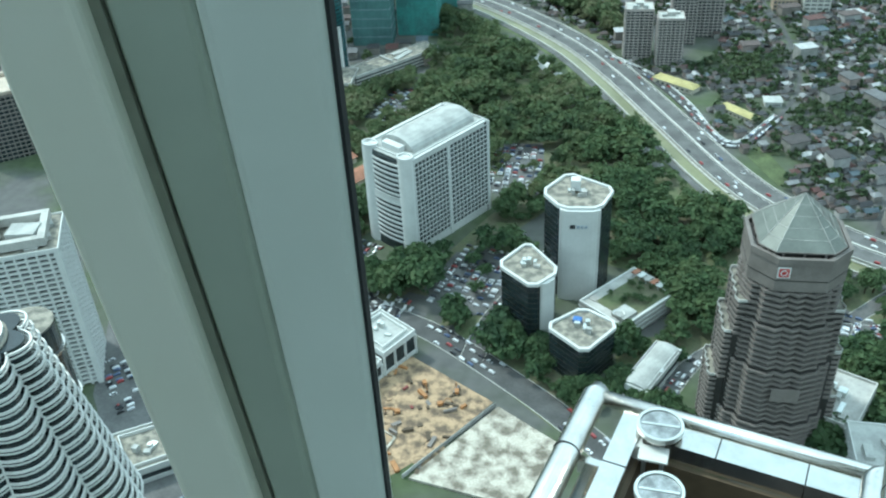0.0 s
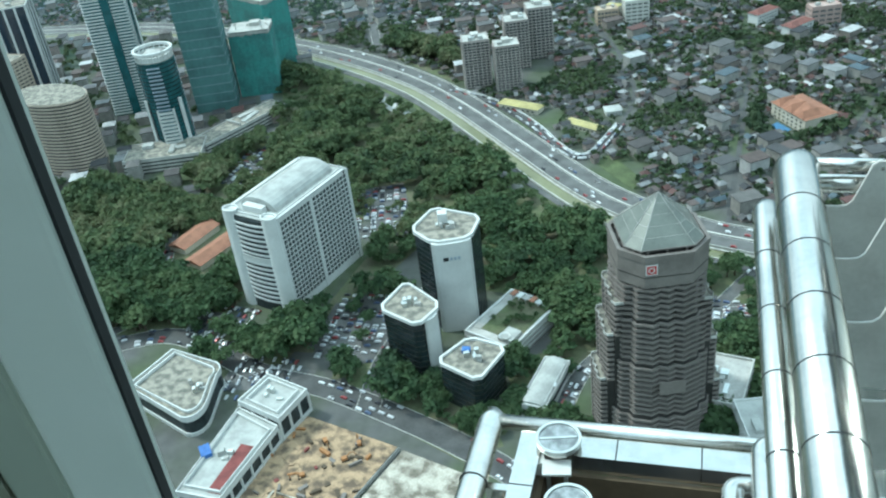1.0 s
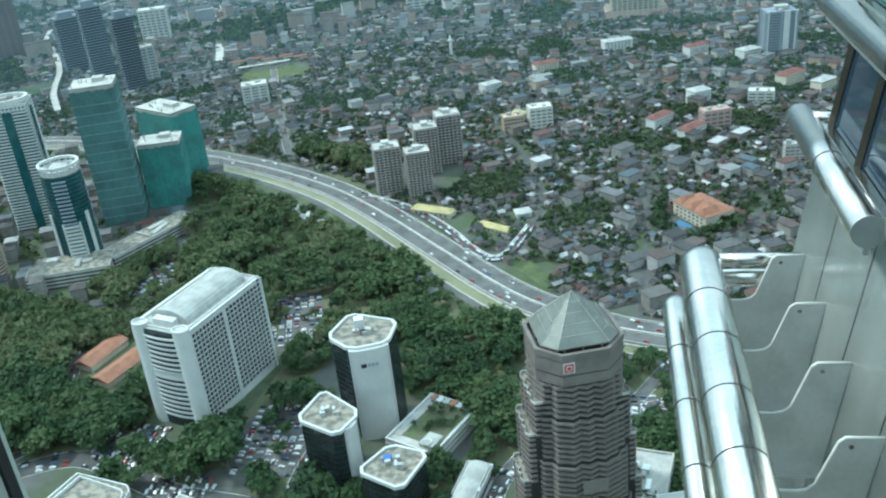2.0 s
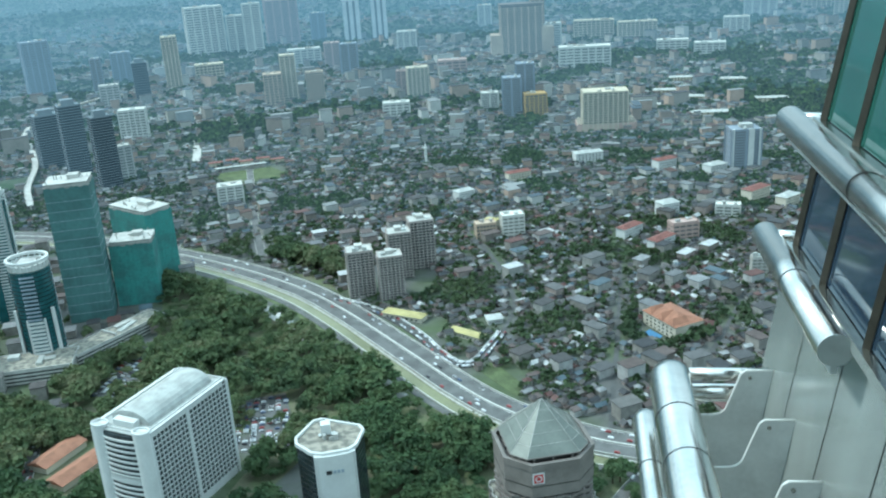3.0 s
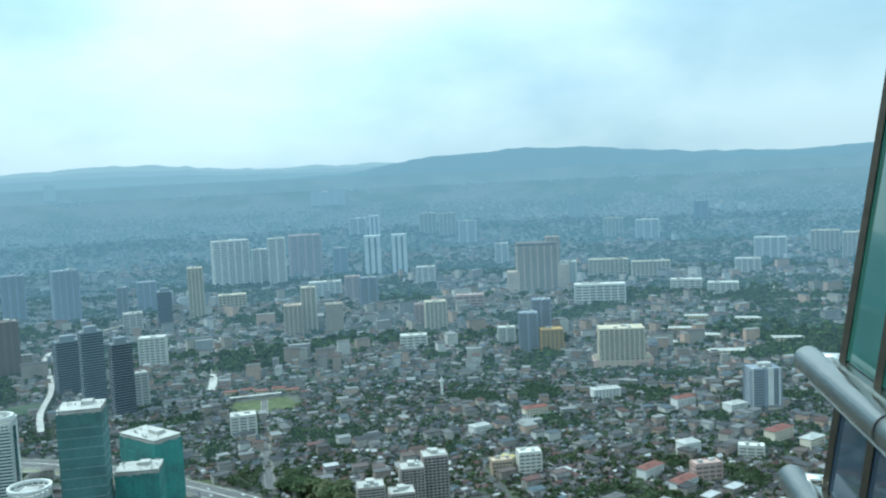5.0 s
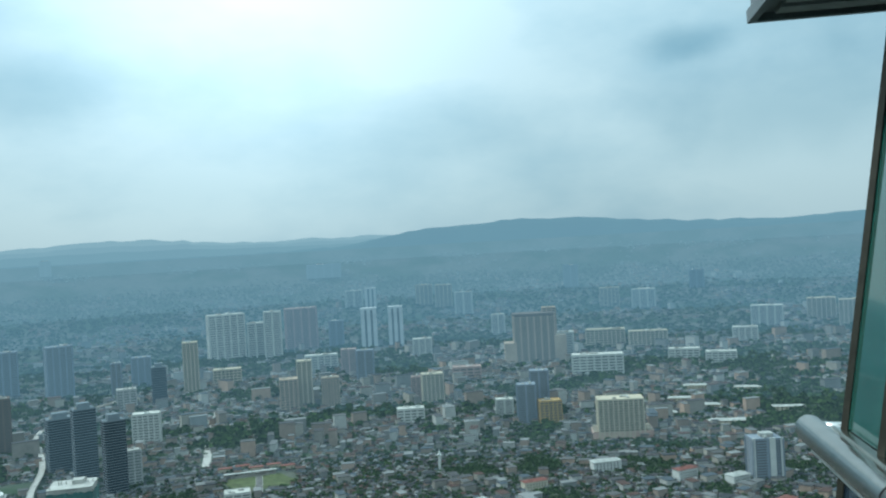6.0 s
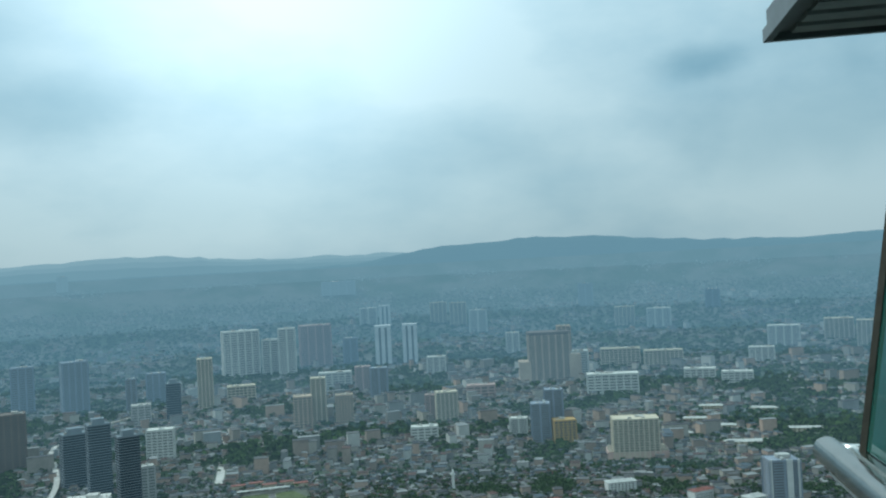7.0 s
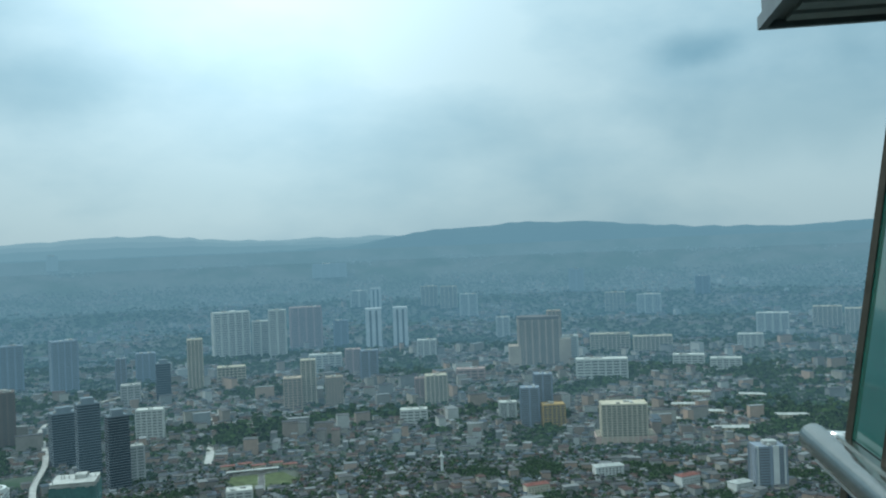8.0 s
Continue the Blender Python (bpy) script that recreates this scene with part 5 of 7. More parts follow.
def netted(name, label, x, y, w, d, h, turn, mat, seed):
    """Tower under construction wrapped in netting, raw slabs showing at the top."""
    root = thing(name, label, "building", (x, y, -0.5), turn)
    part("core", MB().box(0, 0, 0, w - 3, d - 3, h), CONCRETE, root)
    # loose netting: sides in narrow strips that bulge a little
    rng = random.Random(seed)
    n, m = 16, 14
    for side, (ax, ay, bx, by) in enumerate(((-1, -1, 1, -1), (1, -1, 1, 1), (1, 1, -1, 1), (-1, 1, -1, -1))):
        mb = MB()
        for j in range(m + 1):
            for i in range(n + 1):
                t = i / n
                px, py = (ax + (bx - ax) * t) * w / 2, (ay + (by - ay) * t) * d / 2
                nx, ny = (by - ay) / 2, -(bx - ax) / 2
                b = 0.55 * noise.noise((i * .9 + side * 31, j * .55, seed)) if 0 < i < n else 0
                mb.v.append((px + nx * b, py + ny * b, j * (h - 3) / m + (rng.uniform(-1.4, .8) if j == m else 0)))
        for j in range(m):
            for i in range(n):
                a = j * (n + 1) + i
                mb.f.append((a, a + 1, a + n + 2, a + n + 1))
        part("netting", mb, mat, root, "green scaffold netting")
    edge = [(-w / 2 - .25, -d / 2 - .25), (w / 2 + .25, -d / 2 - .25), (w / 2 + .25, d / 2 + .25), (-w / 2 - .25, d / 2 + .25)]
    me = MB().ring(edge, shrink(edge, .9), 0, .35).mesh("scaffold_band", GREY_BLUE if mat == NETTING_DARK else mat)
    for k in range(1, int((h - 4) / 9.9)):
        part("scaffold_band", me, None, root, at=(0, 0, k * 9.9))
    me = MB().box(0, 0, 0, w - .8, d - .8, .6).mesh("floor_slab", CONCRETE_PALE)
    for k in range(6):
        part("floor_slab", me, None, root, at=(0, 0, h - 14 + k * 2.9))
    for k in range(14):
        part("column", MB().box(rng.uniform(-.45, .45) * w, rng.uniform(-.45, .45) * d, h, .9, .9, rng.uniform(2, 5)), CONCRETE, root)
    part("lift_shaft", MB().box(w * .12, d * .1, h, w * .25, d * .3, 5), CONCRETE_PALE, root)


netted("netted_tower", "tall tower under construction wrapped in dark green netting", -366, 878, 42, 38, 146, 12, NETTING_DARK, 1)
netted("netted_slab", "building under construction in bright green netting", -336, 982, 66, 36, 86, -38, NETTING, 2)
netted("netted_block", "lower block under construction in green netting", -326, 913, 44, 34, 71, 8, NETTING, 3)
rt = round_tower("ring_crowned_tower", "teal glass tower with white balconies and open ring crown", -374, 774, 18.5, 93, 24, GLASS_DARK, GLASS_TEAL, 0.5)
me_b = MB().box(0, 0, 0, 13, 2.2, 1.7).mesh("balcony", WHITE)
me_c = MB().box(0, 0, 0, 12, 1.6, 1.2).mesh("balcony", GREY_BLUE)
for k in range(24):
    part("balcony", me_b if k < 12 else me_c, None, rt, at=(4.0, -18.2, 3 + k * 3.7), turn=12)
for sx, sy in ((-14.5, -13.0), (17.3, -8.5)):
    part("pilaster", MB().box(sx, sy, 0, 2.6, 2.6, 56), WHITE, rt)
for sx in (-3.4, 11.2):
    part("pilaster", MB().box(sx, -18.0 + (sx + 3.4) * .2, 0, 1.2, 2.6, 48), WHITE, rt)
bt = tower("balcony_tower", "white tower of stacked balconies with teal glass between", -462, 885, 44, 36, 132, 14, 40, 0, WHITE, GLASS_TEAL, band=.42, proud=1.1)
part("glass_strip", MB().box(2, -18.3, 0, 9, 1.2, 126), GLASS_TEAL, bt, "teal glass strip")
part("glass_strip", MB().box(22.3, 0, 0, 1.2, 8, 126), GLASS_TEAL, bt)
me_a = MB().box(0, 0, 0, 1.2, 1.0, 8).mesh("crown_post", WHITE)
for k in range(12):
    part("crown_post", me_a, None, bt, at=(-21 + k * 3.8, -17.4, 126))
part("crown_ring", MB().ring([(a, b * .8) for a, b in circle(23, 32)], [(a, b * .8) for a, b in circle(20, 32)], 134, 138), WHITE, bt, "pale oval crown ring")
round_tower("curved_office", "grey-brown curved office block with ribbed floors", -476, 752, 42, 73, 22, TAN, BROWN_DARK, 1.6, crown=False, squash=.6, turn=-20)
tower("podium_block", "low white podium with strip windows", -374, 742, 74, 38, 14, 10, 4, 0, CONCRETE_PALE, WINDOW_DARK, band=.5)
tower("podium_block", "long white car park block with open decks", -318, 798, 104, 24, 13, 57, 4, 0, CONCRETE_PALE, WINDOW_DARK, band=.5)
tower("office_tower", "blue glass tower with white vertical ribs", -585, 905, 46, 40, 118, 20, 28, 4, WHITE, GLASS_BLUE, band=0.0, proud=.8)
tower("office_tower", "brown office tower with close floor bands", -548, 800, 40, 36, 92, -14, 26, 7, TAN, BROWN_DARK, band=.5)
# four-tower apartment estate beyond the highway
for x, y, w, d, h in ((-86, 886, 27, 24, 50), (-54, 873, 25, 22, 47), (-46, 932, 25, 24, 52), (-22, 958, 27, 24, 56)):
    r_ = tower("apartment_tower", "tan concrete apartment tower with vertical ribs", x, y, w, d, h, 10, 17, 6, ESTATE, WINDOW_DARK, band=0.35, proud=.5, group="estate apartment towers", base=CONCRETE_PALE)
    part("stair_core", MB().box(0, d * .1, h, w * .3, d * .4, 4.5), CONCRETE_PALE, r_)
    part("blank_wall", MB().box(-w / 2 - .3, 0, 0, .8, d * .5, h), ESTATE, r_)
dk = tower("office_block", "dark gridded office block with tan roof edge", -592, 575, 62, 50, 58, 45, 15, 14, BROWN_STONE, GLASS_DARK, band=.3, base=TAN)
part("roof_screen", MB().ring([(-31, -25), (31, -25), (31, 25), (-31, 25)], [(-27, -21), (27, -21), (27, 21), (-27, 21)], 59, 62), TAN, dk, "tan roof screen")
# condominium and tiered steel tower near by, to the west
condo = tower("condominium", "white condominium tower with dense balcony floors", -368, 321, 64, 40, 96, 32.5, 30, 11, WHITE, WINDOW_DARK, band=.42, proud=1.6)
part("roof_frame", MB().ring([(-26, -16), (26, -16), (26, 16), (-26, 16)], [(-22, -12), (22, -12), (22, 12), (-22, 12)], 98, 103), CONCRETE_PALE, condo)
part("roof_frame", MB().box(-10, 4, 98, 18, 14, 8, 20), CONCRETE_PALE, condo)
part("roof_frame", MB().box(14, -4, 98, 16, 12, 6, -15), WHITE_ROOF, condo)


def tiered_tower(x, y):
    root = thing("tiered_tower", "round tower of stepped steel rings with terraces", "building", (x, y, 0))
    for k in range(22):
        r, z = 17 + (22 - k) * 0.9, 70 + k * 4.6
        lobes = [(r + 4.5 * abs(math.sin(4 * a))) for a in (2 * math.pi * q / 64 for q in range(64))]
        pl = [(lobes[q] * math.cos(2 * math.pi * q / 64), lobes[q] * math.sin(2 * math.pi * q / 64)) for q in range(64)]
        part("tier", MB().quadbox(shrink(pl, 1.6), z, z + 4.5), GLASS_DARK, root)
        for q in range(0, 64, 8):
            part("fin", MB().tube([(*[c * 1.03 for c in pl[q]], z), (*[c * 1.03 for c in pl[q]], z + 5)], .42, 5), PLATE, root)
        part("steel_ring", MB().ring(shrink(pl, -.9), shrink(pl, -.1), z + 3.2, z + 4.1), PLATE, root, "bright steel ring")
        part("steel_ring", MB().ring(shrink(pl, -.6), shrink(pl, 0), z + 1.5, z + 2.0), PLATE, root)
    part("shaft", MB().quadbox(circle(36, 40), 0, 70), STEEL_DULL, root)
    part("roof", MB().quadbox(circle(15, 32), 171.2, 171.8), ROOF_DIRT, root, "sandy flat roof")
    for k in range(3):
        part("roof_wall", MB().ring(circle(14 - 4 * k, 32), circle(13.2 - 4 * k, 32), 171.8, 174 + k), STEEL_DULL, root)


tiered_tower(-232, 172)
round_tower("dark_cylinder", "dark glass cylinder with steel rim", -243, 208, 12, 150, 6, STEEL, GLASS_DARK, 0.6, crown=False)
tower("louvred_block", "blue-grey block with louvred flank", -196, 218, 34, 40, 40, -30, 12, 8, GREY_BLUE, GLASS_DARK, band=.4)


# ---- low buildings near the square ----
def low_block(name, label, pts, h, roof=WHITE_ROOF, wall=WHITE, columns=0, seed=0):
    cx, cy = sum(p[0] for p in pts) / len(pts), sum(p[1] for p in pts) / len(pts)
    a = sum(pts[i][0] * pts[(i + 1) % len(pts)][1] - pts[(i + 1) % len(pts)][0] * pts[i][1] for i in range(len(pts)))
    loc = [(x - cx, y - cy) for x, y in (pts if a > 0 else pts[::-1])]
    root = thing(name, label, "building", (cx, cy, 0))
    part("body", MB().quadbox(shrink(loc, 1.0), 0, h), WINDOW_DARK, root)
    part("base_wall", MB().ring(loc, shrink(loc, 1.2), 0, 2.5), wall, root)
    part("roof_slab", MB().quadbox(loc, h - 2.6, h), wall, root)
    part("roof", MB().quadbox(shrink(loc, 1.2), h, h + .2), ROOF_DIRT if columns == 0 and name != "long_shed" else roof, root)
    part("roof_court", MB().ring(shrink(loc, 5), shrink(loc, 6), h + .2, h + 2.2), wall, root)
    part("parapet", MB().ring(loc, shrink(loc, 1.0), h, h + 1.5), wall, root)
    if columns:
        me = MB().box(0, 0, 0, 1.3, 1.3, h - 2).mesh("column", wall)
        for i in range(len(loc)):
            p, q = Vector(loc[i]), Vector(loc[(i + 1) % len(loc)])
            n = max(1, int((q - p).length / columns))
            for k in range(n):
                part("column", me, None, root, at=(*(p.lerp(q, k / n) * .985), 0))
    roof_clutter(root, 16, 16, h + .2, seed, 5)
    return root


low_block("civic_block", "white low block with rounded end and flat pale roof", [(-273, 402), (-256, 437)] + [(-226 + 9 * math.cos(a), 415 + 9 * math.sin(a)) for a in np.linspace(1.4, -.4, 5)] + [(-225 + 9 * math.cos(a), 384 + 12 * math.sin(a)) for a in np.linspace(0, -1.9, 6)], 14, seed=21)
low_block("slatted_hall", "low hall with slatted grey roof beside the forecourt", [(-292, 276), (-268, 296), (-246, 272), (-268, 252)], 9, roof=CONCRETE, seed=27)
low_block("colonnade_block", "white block with tall columns and framed roof court", [(-196, 384), (-184, 408), (-156, 393), (-167, 368)], 16, columns=9, seed=22)
wing_b = low_block("colonnade_wing", "white colonnaded wing with red terrace roof", [(-212, 318), (-196, 383), (-168, 367), (-186, 312)], 12, columns=9, seed=23)
part("red_terrace", MB().box(4, -10, 12.2, 8, 36, .25, -14), TERRACE_RED, wing_b)
part("blue_canopy", MB().box(-14, 2, 12.2, 6, 9, 2.4, 30), material("blue_canopy", (0.05, 0.14, 0.40), 0.6), wing_b)
shed = low_block("long_shed", "long white shed with rounded roof", [(-32, 385), (-17, 426), (-2, 421), (-17, 380)], 9, seed=24)
vt = MB()
pr = [(7.2 * math.cos(a), 3.2 * math.sin(a)) for a in np.linspace(math.pi, 0, 9)]
for yy in (-21, 21):
    vt.v += [(a, yy, b) for a, b in pr]
vt.f += [(i + 1, i + 10, i + 9, i) for i in range(8)] + [tuple(range(9)), tuple(range(17, 8, -1))]
part("curved_roof", vt, WHITE_ROOF, shed, at=(0, 0, 9.2), turn=-20)
tower("louvred_block", "white block with louvred walls and plant on its roof", 98, 346, 30, 40, 28, 6, 8, 8, WHITE, WINDOW_DARK, band=.55, base=WHITE_ROOF)
for x, y, ln, t in ((-298, 596, 40, 66), (-274, 574, 46, 62)):
    hall = thing("tiled_hall", "long low hall with orange tiled gable roof", "building", (x, y, 0), t)
    part("wall", MB().box(0, 0, 0, ln, 17, 5.5), BEIGE, hall)
    g = MB()
    g.v += [(-ln / 2 - 1, -9.6, 5.4), (ln / 2 + 1, -9.6, 5.4), (ln / 2 + 1, 9.6, 5.4), (-ln / 2 - 1, 9.6, 5.4), (-ln / 2 - 1, 0, 8.6), (ln / 2 + 1, 0, 8.6)]
    g.f += [(0, 1, 5, 4), (2, 3, 4, 5), (0, 4, 3), (1, 2, 5), (3, 2, 1, 0)]
    part("tiled_roof", g, TILE_ORANGE, hall, "orange tiled gable roof")


def hip_house(name, label, x, y, w, d, h, turn, roof, wall, rise=4.0):
    root = thing(name, label, "building", (x, y, 0), turn)
    part("wall", MB().box(0, 0, 0, w, d, h), wall, root)
    me = MB().box(0, 0, 0, w / 9 * .5, .2, 1.6).mesh("window", WINDOW_DARK)
    for fl in range(max(1, int(h / 3.6))):
        for c in range(7):
            part("window", me, None, root, at=(-w / 2 + (c + 1) * w / 8, -d / 2 - .05, 1 + fl * 3.6))
    a, b = w / 2 + 1.2, d / 2 + 1.2
    g = MB()
    r = max(0.5, a - b)
    g.v += [(-a, -b, h), (a, -b, h), (a, b, h), (-a, b, h), (-r, 0, h + rise), (r, 0, h + rise)]
    g.f += [(0, 1, 5, 4), (1, 2, 5), (2, 3, 4, 5), (3, 0, 4), (3, 2, 1, 0)]
    part("roof", g, roof, root)
    return root


oh = hip_house("orange_roofed_school", "large ochre building with orange tiled hipped roofs", 207, 752, 46, 31, 13, -66, TILE_ORANGE, BEIGE, 5.0)
for x, y, w, d, h, t, rf, wl, lab in ((224, 1012, 34, 13, 13, 40, ROOF_RED, WHITE, "white walk-up flats with faded red hipped roof"), (250, 965, 36, 13, 13, 40, ROOF_RED, WHITE, "white walk-up flats with faded red hipped roof"),
                                    (287, 1083, 24, 18, 17, 20, WHITE_ROOF, WHITE, "white block of flats with pale roof"), (413, 1123, 40, 16, 16, 35, ROOF_RED, BEIGE, "beige flats with faded red roof"), (440, 1085, 30, 15, 15, 35, WHITE_ROOF, BEIGE, "beige flats with pale roof"),
                                    (61, 1062, 24, 16, 14, 55, TILE_YELLOW, BEIGE, "tan walk-up block with ochre roof"), (237, 1369, 44, 18, 16, 10, WHITE_ROOF, WHITE, "long white block with pale roof"), (340, 1305, 34, 16, 14, 25, ROOF_RED, WHITE, "white flats with faded red roof"),
                                    (400, 1255, 30, 18, 15, 25, WHITE_ROOF, WHITE, "white block with pale roof"), (36, 1210, 26, 16, 13, 30, WHITE_ROOF, WHITE, "white block with pale roof"), (120, 1290, 36, 14, 13, 20, ROOF_RED, BEIGE, "beige row block with red roof")):
    hip_house("walk_up_flats", lab, x, y, w, d, h, t, rf, wl, 3.0)
for k in (-1, 0, 1):
    g = MB()
    g.v += [(k * 16 - 6, -17, 13.1), (k * 16 + 6, -17, 13.1), (k * 16 + 6, 1, 13.1), (k * 16 - 6, 1, 13.1), (k * 16, -13, 18.6), (k * 16, 1, 18.6)]
    g.f += [(0, 1, 4), (1, 2, 5, 4), (2, 3, 5), (3, 0, 4, 5)]
    part("dormer_roof", g, TILE_ORANGE, oh)
hip_house("yellow_roofed_hall", "long hall with yellow sheet roof", -40, 815, 44, 12, 5, -30, TILE_YELLOW, BEIGE, 2.5)
hip_house("yellow_roofed_hall", "long hall with yellow sheet roof", 18, 762, 36, 9, 5, -40, TILE_YELLOW, BEIGE, 2.0)
hip_house("white_roofed_hall", "small hall with pale metal roof", 46, 792, 14, 12, 5, 10, WHITE_ROOF, WHITE, 1.0)
for x, y, w, d, t in [(517, 1644, 86, 22, -8), (495, 1887, 60, 18, -14), (419, 1745, 52, 16, -10), (522, 1801, 48, 16, -18), (655, 1736, 70, 14, -12), (371, 1829, 44, 18, 4), (564, 2027, 54, 16, -16), (659, 1971, 60, 16, -20)]:
    hip_house("long_hall", "long low hall with pale sheet roof among trees", x, y, w, d, 8, t, WHITE_ROOF, BEIGE, 3.0)
minaret = thing("minaret", "slender white minaret with small dome among houses", "minaret", (-15, 1423, 0))
part("shaft", MB().quadbox(circle(2.2, 12), 0, 27), WHITE, minaret)
part("gallery", MB().quadbox(circle(3.4, 12), 25, 27), WHITE, minaret)
part("dome", MB().cone(circle(2.4, 12), 27, (0, 0, 36)), WHITE, minaret)



# ---- roads, canal, grounds ----
def smooth_line(pts, n=10):
    """A Catmull-Rom curve through plan points."""
    out = []
    for i in range(len(pts) - 1):
        p0, p1, p2, p3 = pts[max(i - 1, 0)], pts[i], pts[i + 1], pts[min(i + 2, len(pts) - 1)]
        for k in range(n):
            t = k / n
            out.append(tuple(0.5 * (2 * p1[c] + (p2[c] - p0[c]) * t + (2 * p0[c] - 5 * p1[c] + 4 * p2[c] - p3[c]) * t * t + (3 * p1[c] - p0[c] - 3 * p2[c] + p3[c]) * t ** 3) for c in (0, 1)))
    return out + [tuple(pts[-1])]


def offset(line, o):
    out = []
    for i, p in enumerate(line):
        a, b = line[max(i - 1, 0)], line[min(i + 1, len(line) - 1)]
        l = math.hypot(b[0] - a[0], b[1] - a[1])
        out.append((p[0] + (b[1] - a[1]) / l * o, p[1] - (b[0] - a[0]) / l * o))
    return out


def ribbon(name, line, o0, o1, z0, z1, mat, label="", parent=None, category="road", kind="structure"):
    """A solid strip along a line from offset o0 to o1 (to the right), z0 to z1."""
    a, b = offset(line, o0), offset(line, o1)
    n = len(line)
    mb = MB()
    mb.v = [(*p, z1) for p in a] + [(*p, z1) for p in b] + [(*p, z0) for p in a] + [(*p, z0) for p in b]
    for i in range(n - 1):
        mb.f += [(i, n + i, n + i + 1, i + 1), (i, i + 1, 2 * n + i + 1, 2 * n + i), (n + i + 1, n + i, 3 * n + i, 3 * n + i + 1)]
    mb.f += [(0, 2 * n, 3 * n, n), (n - 1, 2 * n - 1, 4 * n - 1, 3 * n - 1)]
    if parent:
        return part(name, mb, mat, parent, label)
    return tagged(new(name, mb.mesh(name, mat)), label, category, kind=kind)


HWY = smooth_line([(-760, 1190), (-560, 1165), (-430, 1112), (-320, 1046), (-235, 984), (-154, 908), (-99, 836), (-31, 728), (11, 661), (45, 618), (92, 578), (135, 555), (210, 520), (330, 470), (520, 400), (800, 330)], 10)
hwy = thing("road", "wide grey expressway curving past the park with median and barriers", "road", kind="structure")
ribbon("carriageway", HWY, -15.5, -0.8, -0.3, 1.6, ROAD_PALE, "worn grey carriageway", hwy)
ribbon("carriageway", HWY, 0.8, 15.5, -0.3, 1.6, ROAD_PALE, "worn grey carriageway", hwy)
ribbon("median", HWY, -0.8, 0.8, -0.3, 2.4, CONC_BARRIER, "concrete median", hwy)
ribbon("barrier", HWY, -16.1, -15.5, -0.3, 2.6, CONC_BARRIER, "", hwy)
ribbon("barrier", HWY, 15.5, 16.1, -0.3, 2.6, CONC_BARRIER, "", hwy)
for o in (-14.6, -1.6, 1.6, 14.6):
    ribbon("edge_line", HWY, o - .12, o + .12, 1.6, 1.606, PAINT_MARK, "", hwy)
ribbon("service_road", HWY, 30.5, 36.0, -0.3, 0.35, ROAD_PALE, "", hwy)
tagged(ribbon("water", HWY, 18.5, 28.5, -0.2, 0.10, RIVER, "yellow-green muddy canal beside the expressway", category="canal"), "yellow-green muddy canal beside the expressway", "canal")
ribbon("trim", HWY, 17.2, 18.5, -0.3, 1.1, CONC_BARRIER, "concrete canal wall", category="canal wall")
ribbon("trim", HWY, 28.5, 29.6, -0.3, 1.1, CONC_BARRIER, "concrete canal wall", category="canal wall")
ribbon("verge", [p for p in HWY if -330 < p[0] < 160], 36.5, 41, -0.2, 0.12, GRASS, "thin grass verge along the canal", category="verge")
YARD = smooth_line([(-195, 872), (-150, 812), (-118, 760)], 6)
ribbon("pavement", YARD, -7, 7, -.2, 0.2, CONCRETE_PALE, "pale concrete yard strip at the park edge", category="pavement")
YARD2 = smooth_line([(-93, 738), (-60, 690), (-40, 655)], 6)
ribbon("pavement", YARD2, -6, 6, -.2, 0.2, CONCRETE, "grey concrete yard strip at the park edge", category="pavement")
RAMP = smooth_line([(-112, 872), (-65, 830), (-28, 774), (-8, 730), (8, 706), (24, 708), (38, 735), (52, 765)], 10)
ribbon("road", RAMP, -4.5, 4.5, -.2, 0.9, ASPHALT, "slip road crowded with parked cars")
ribbon("trim", RAMP, -5.3, -4.5, -.2, 2.3, WHITE, "white slip road parapet", category="parapet")
ROADS = [("road", [(-330, 452), (-270, 470), (-200, 430), (-150, 412), (-100, 385), (-60, 360), (-20, 330)], 8), ("road", [(-122, 395), (-118, 440), (-96, 520), (-104, 590), (-70, 640)], 7),
         ("road", [(-215, 1024), (-240, 1130), (-268, 1260), (-330, 1560), (-420, 1900)], 5), ("road", [(112, 562), (118, 589), (133, 654), (150, 723), (168, 800), (190, 900), (215, 1040)], 2.2),
         ("road", [(-330, 1010), (-345, 1200), (-420, 1480), (-560, 1900)], 4), ("road", [(52, 765), (70, 840), (60, 960), (30, 1100), (40, 1300)], 2.2), ("road", [(-60, 990), (40, 960), (200, 900), (420, 860)], 2.2),
         ("road", [(-10, 380), (10, 430), (60, 470), (130, 480)], 5), ("road", [(140, 540), (110, 505), (90, 470), (120, 440), (180, 420)], 4.5), ("road", [(-480, 980), (-420, 1030), (-520, 1200), (-640, 1400)], 6),
         ("road", [(-420, 700), (-330, 660), (-240, 650), (-190, 690)], 5), ("road", [(-360, 440), (-300, 500), (-310, 560), (-330, 640)], 4), ("road", [(205, 655), (231, 706), (282, 794), (340, 905)], 2.2)]
road_lines = []
for idx, (nm, pts, hw) in enumerate(ROADS):
    zr = 0.16 + idx * 0.006
    ln = smooth_line(pts, 8)
    road_lines.append((ln, hw))
    ribbon(nm, ln, -hw, hw, -.2, zr, ROAD_PALE if 3 < hw < 6 else ASPHALT, "city street with cars")
    if hw < 3:
        continue
    ribbon("kerb", ln, -hw - .4, -hw, -.2, zr + .1, CONC_BARRIER, "concrete kerb", category="kerb")
    ribbon("kerb", ln, hw, hw + .4, -.2, zr + .1, CONC_BARRIER, "concrete kerb", category="kerb")
AVENUE = smooth_line([(-620, 2440), (-591, 2309), (-471, 1795), (-415, 1541)], 8)
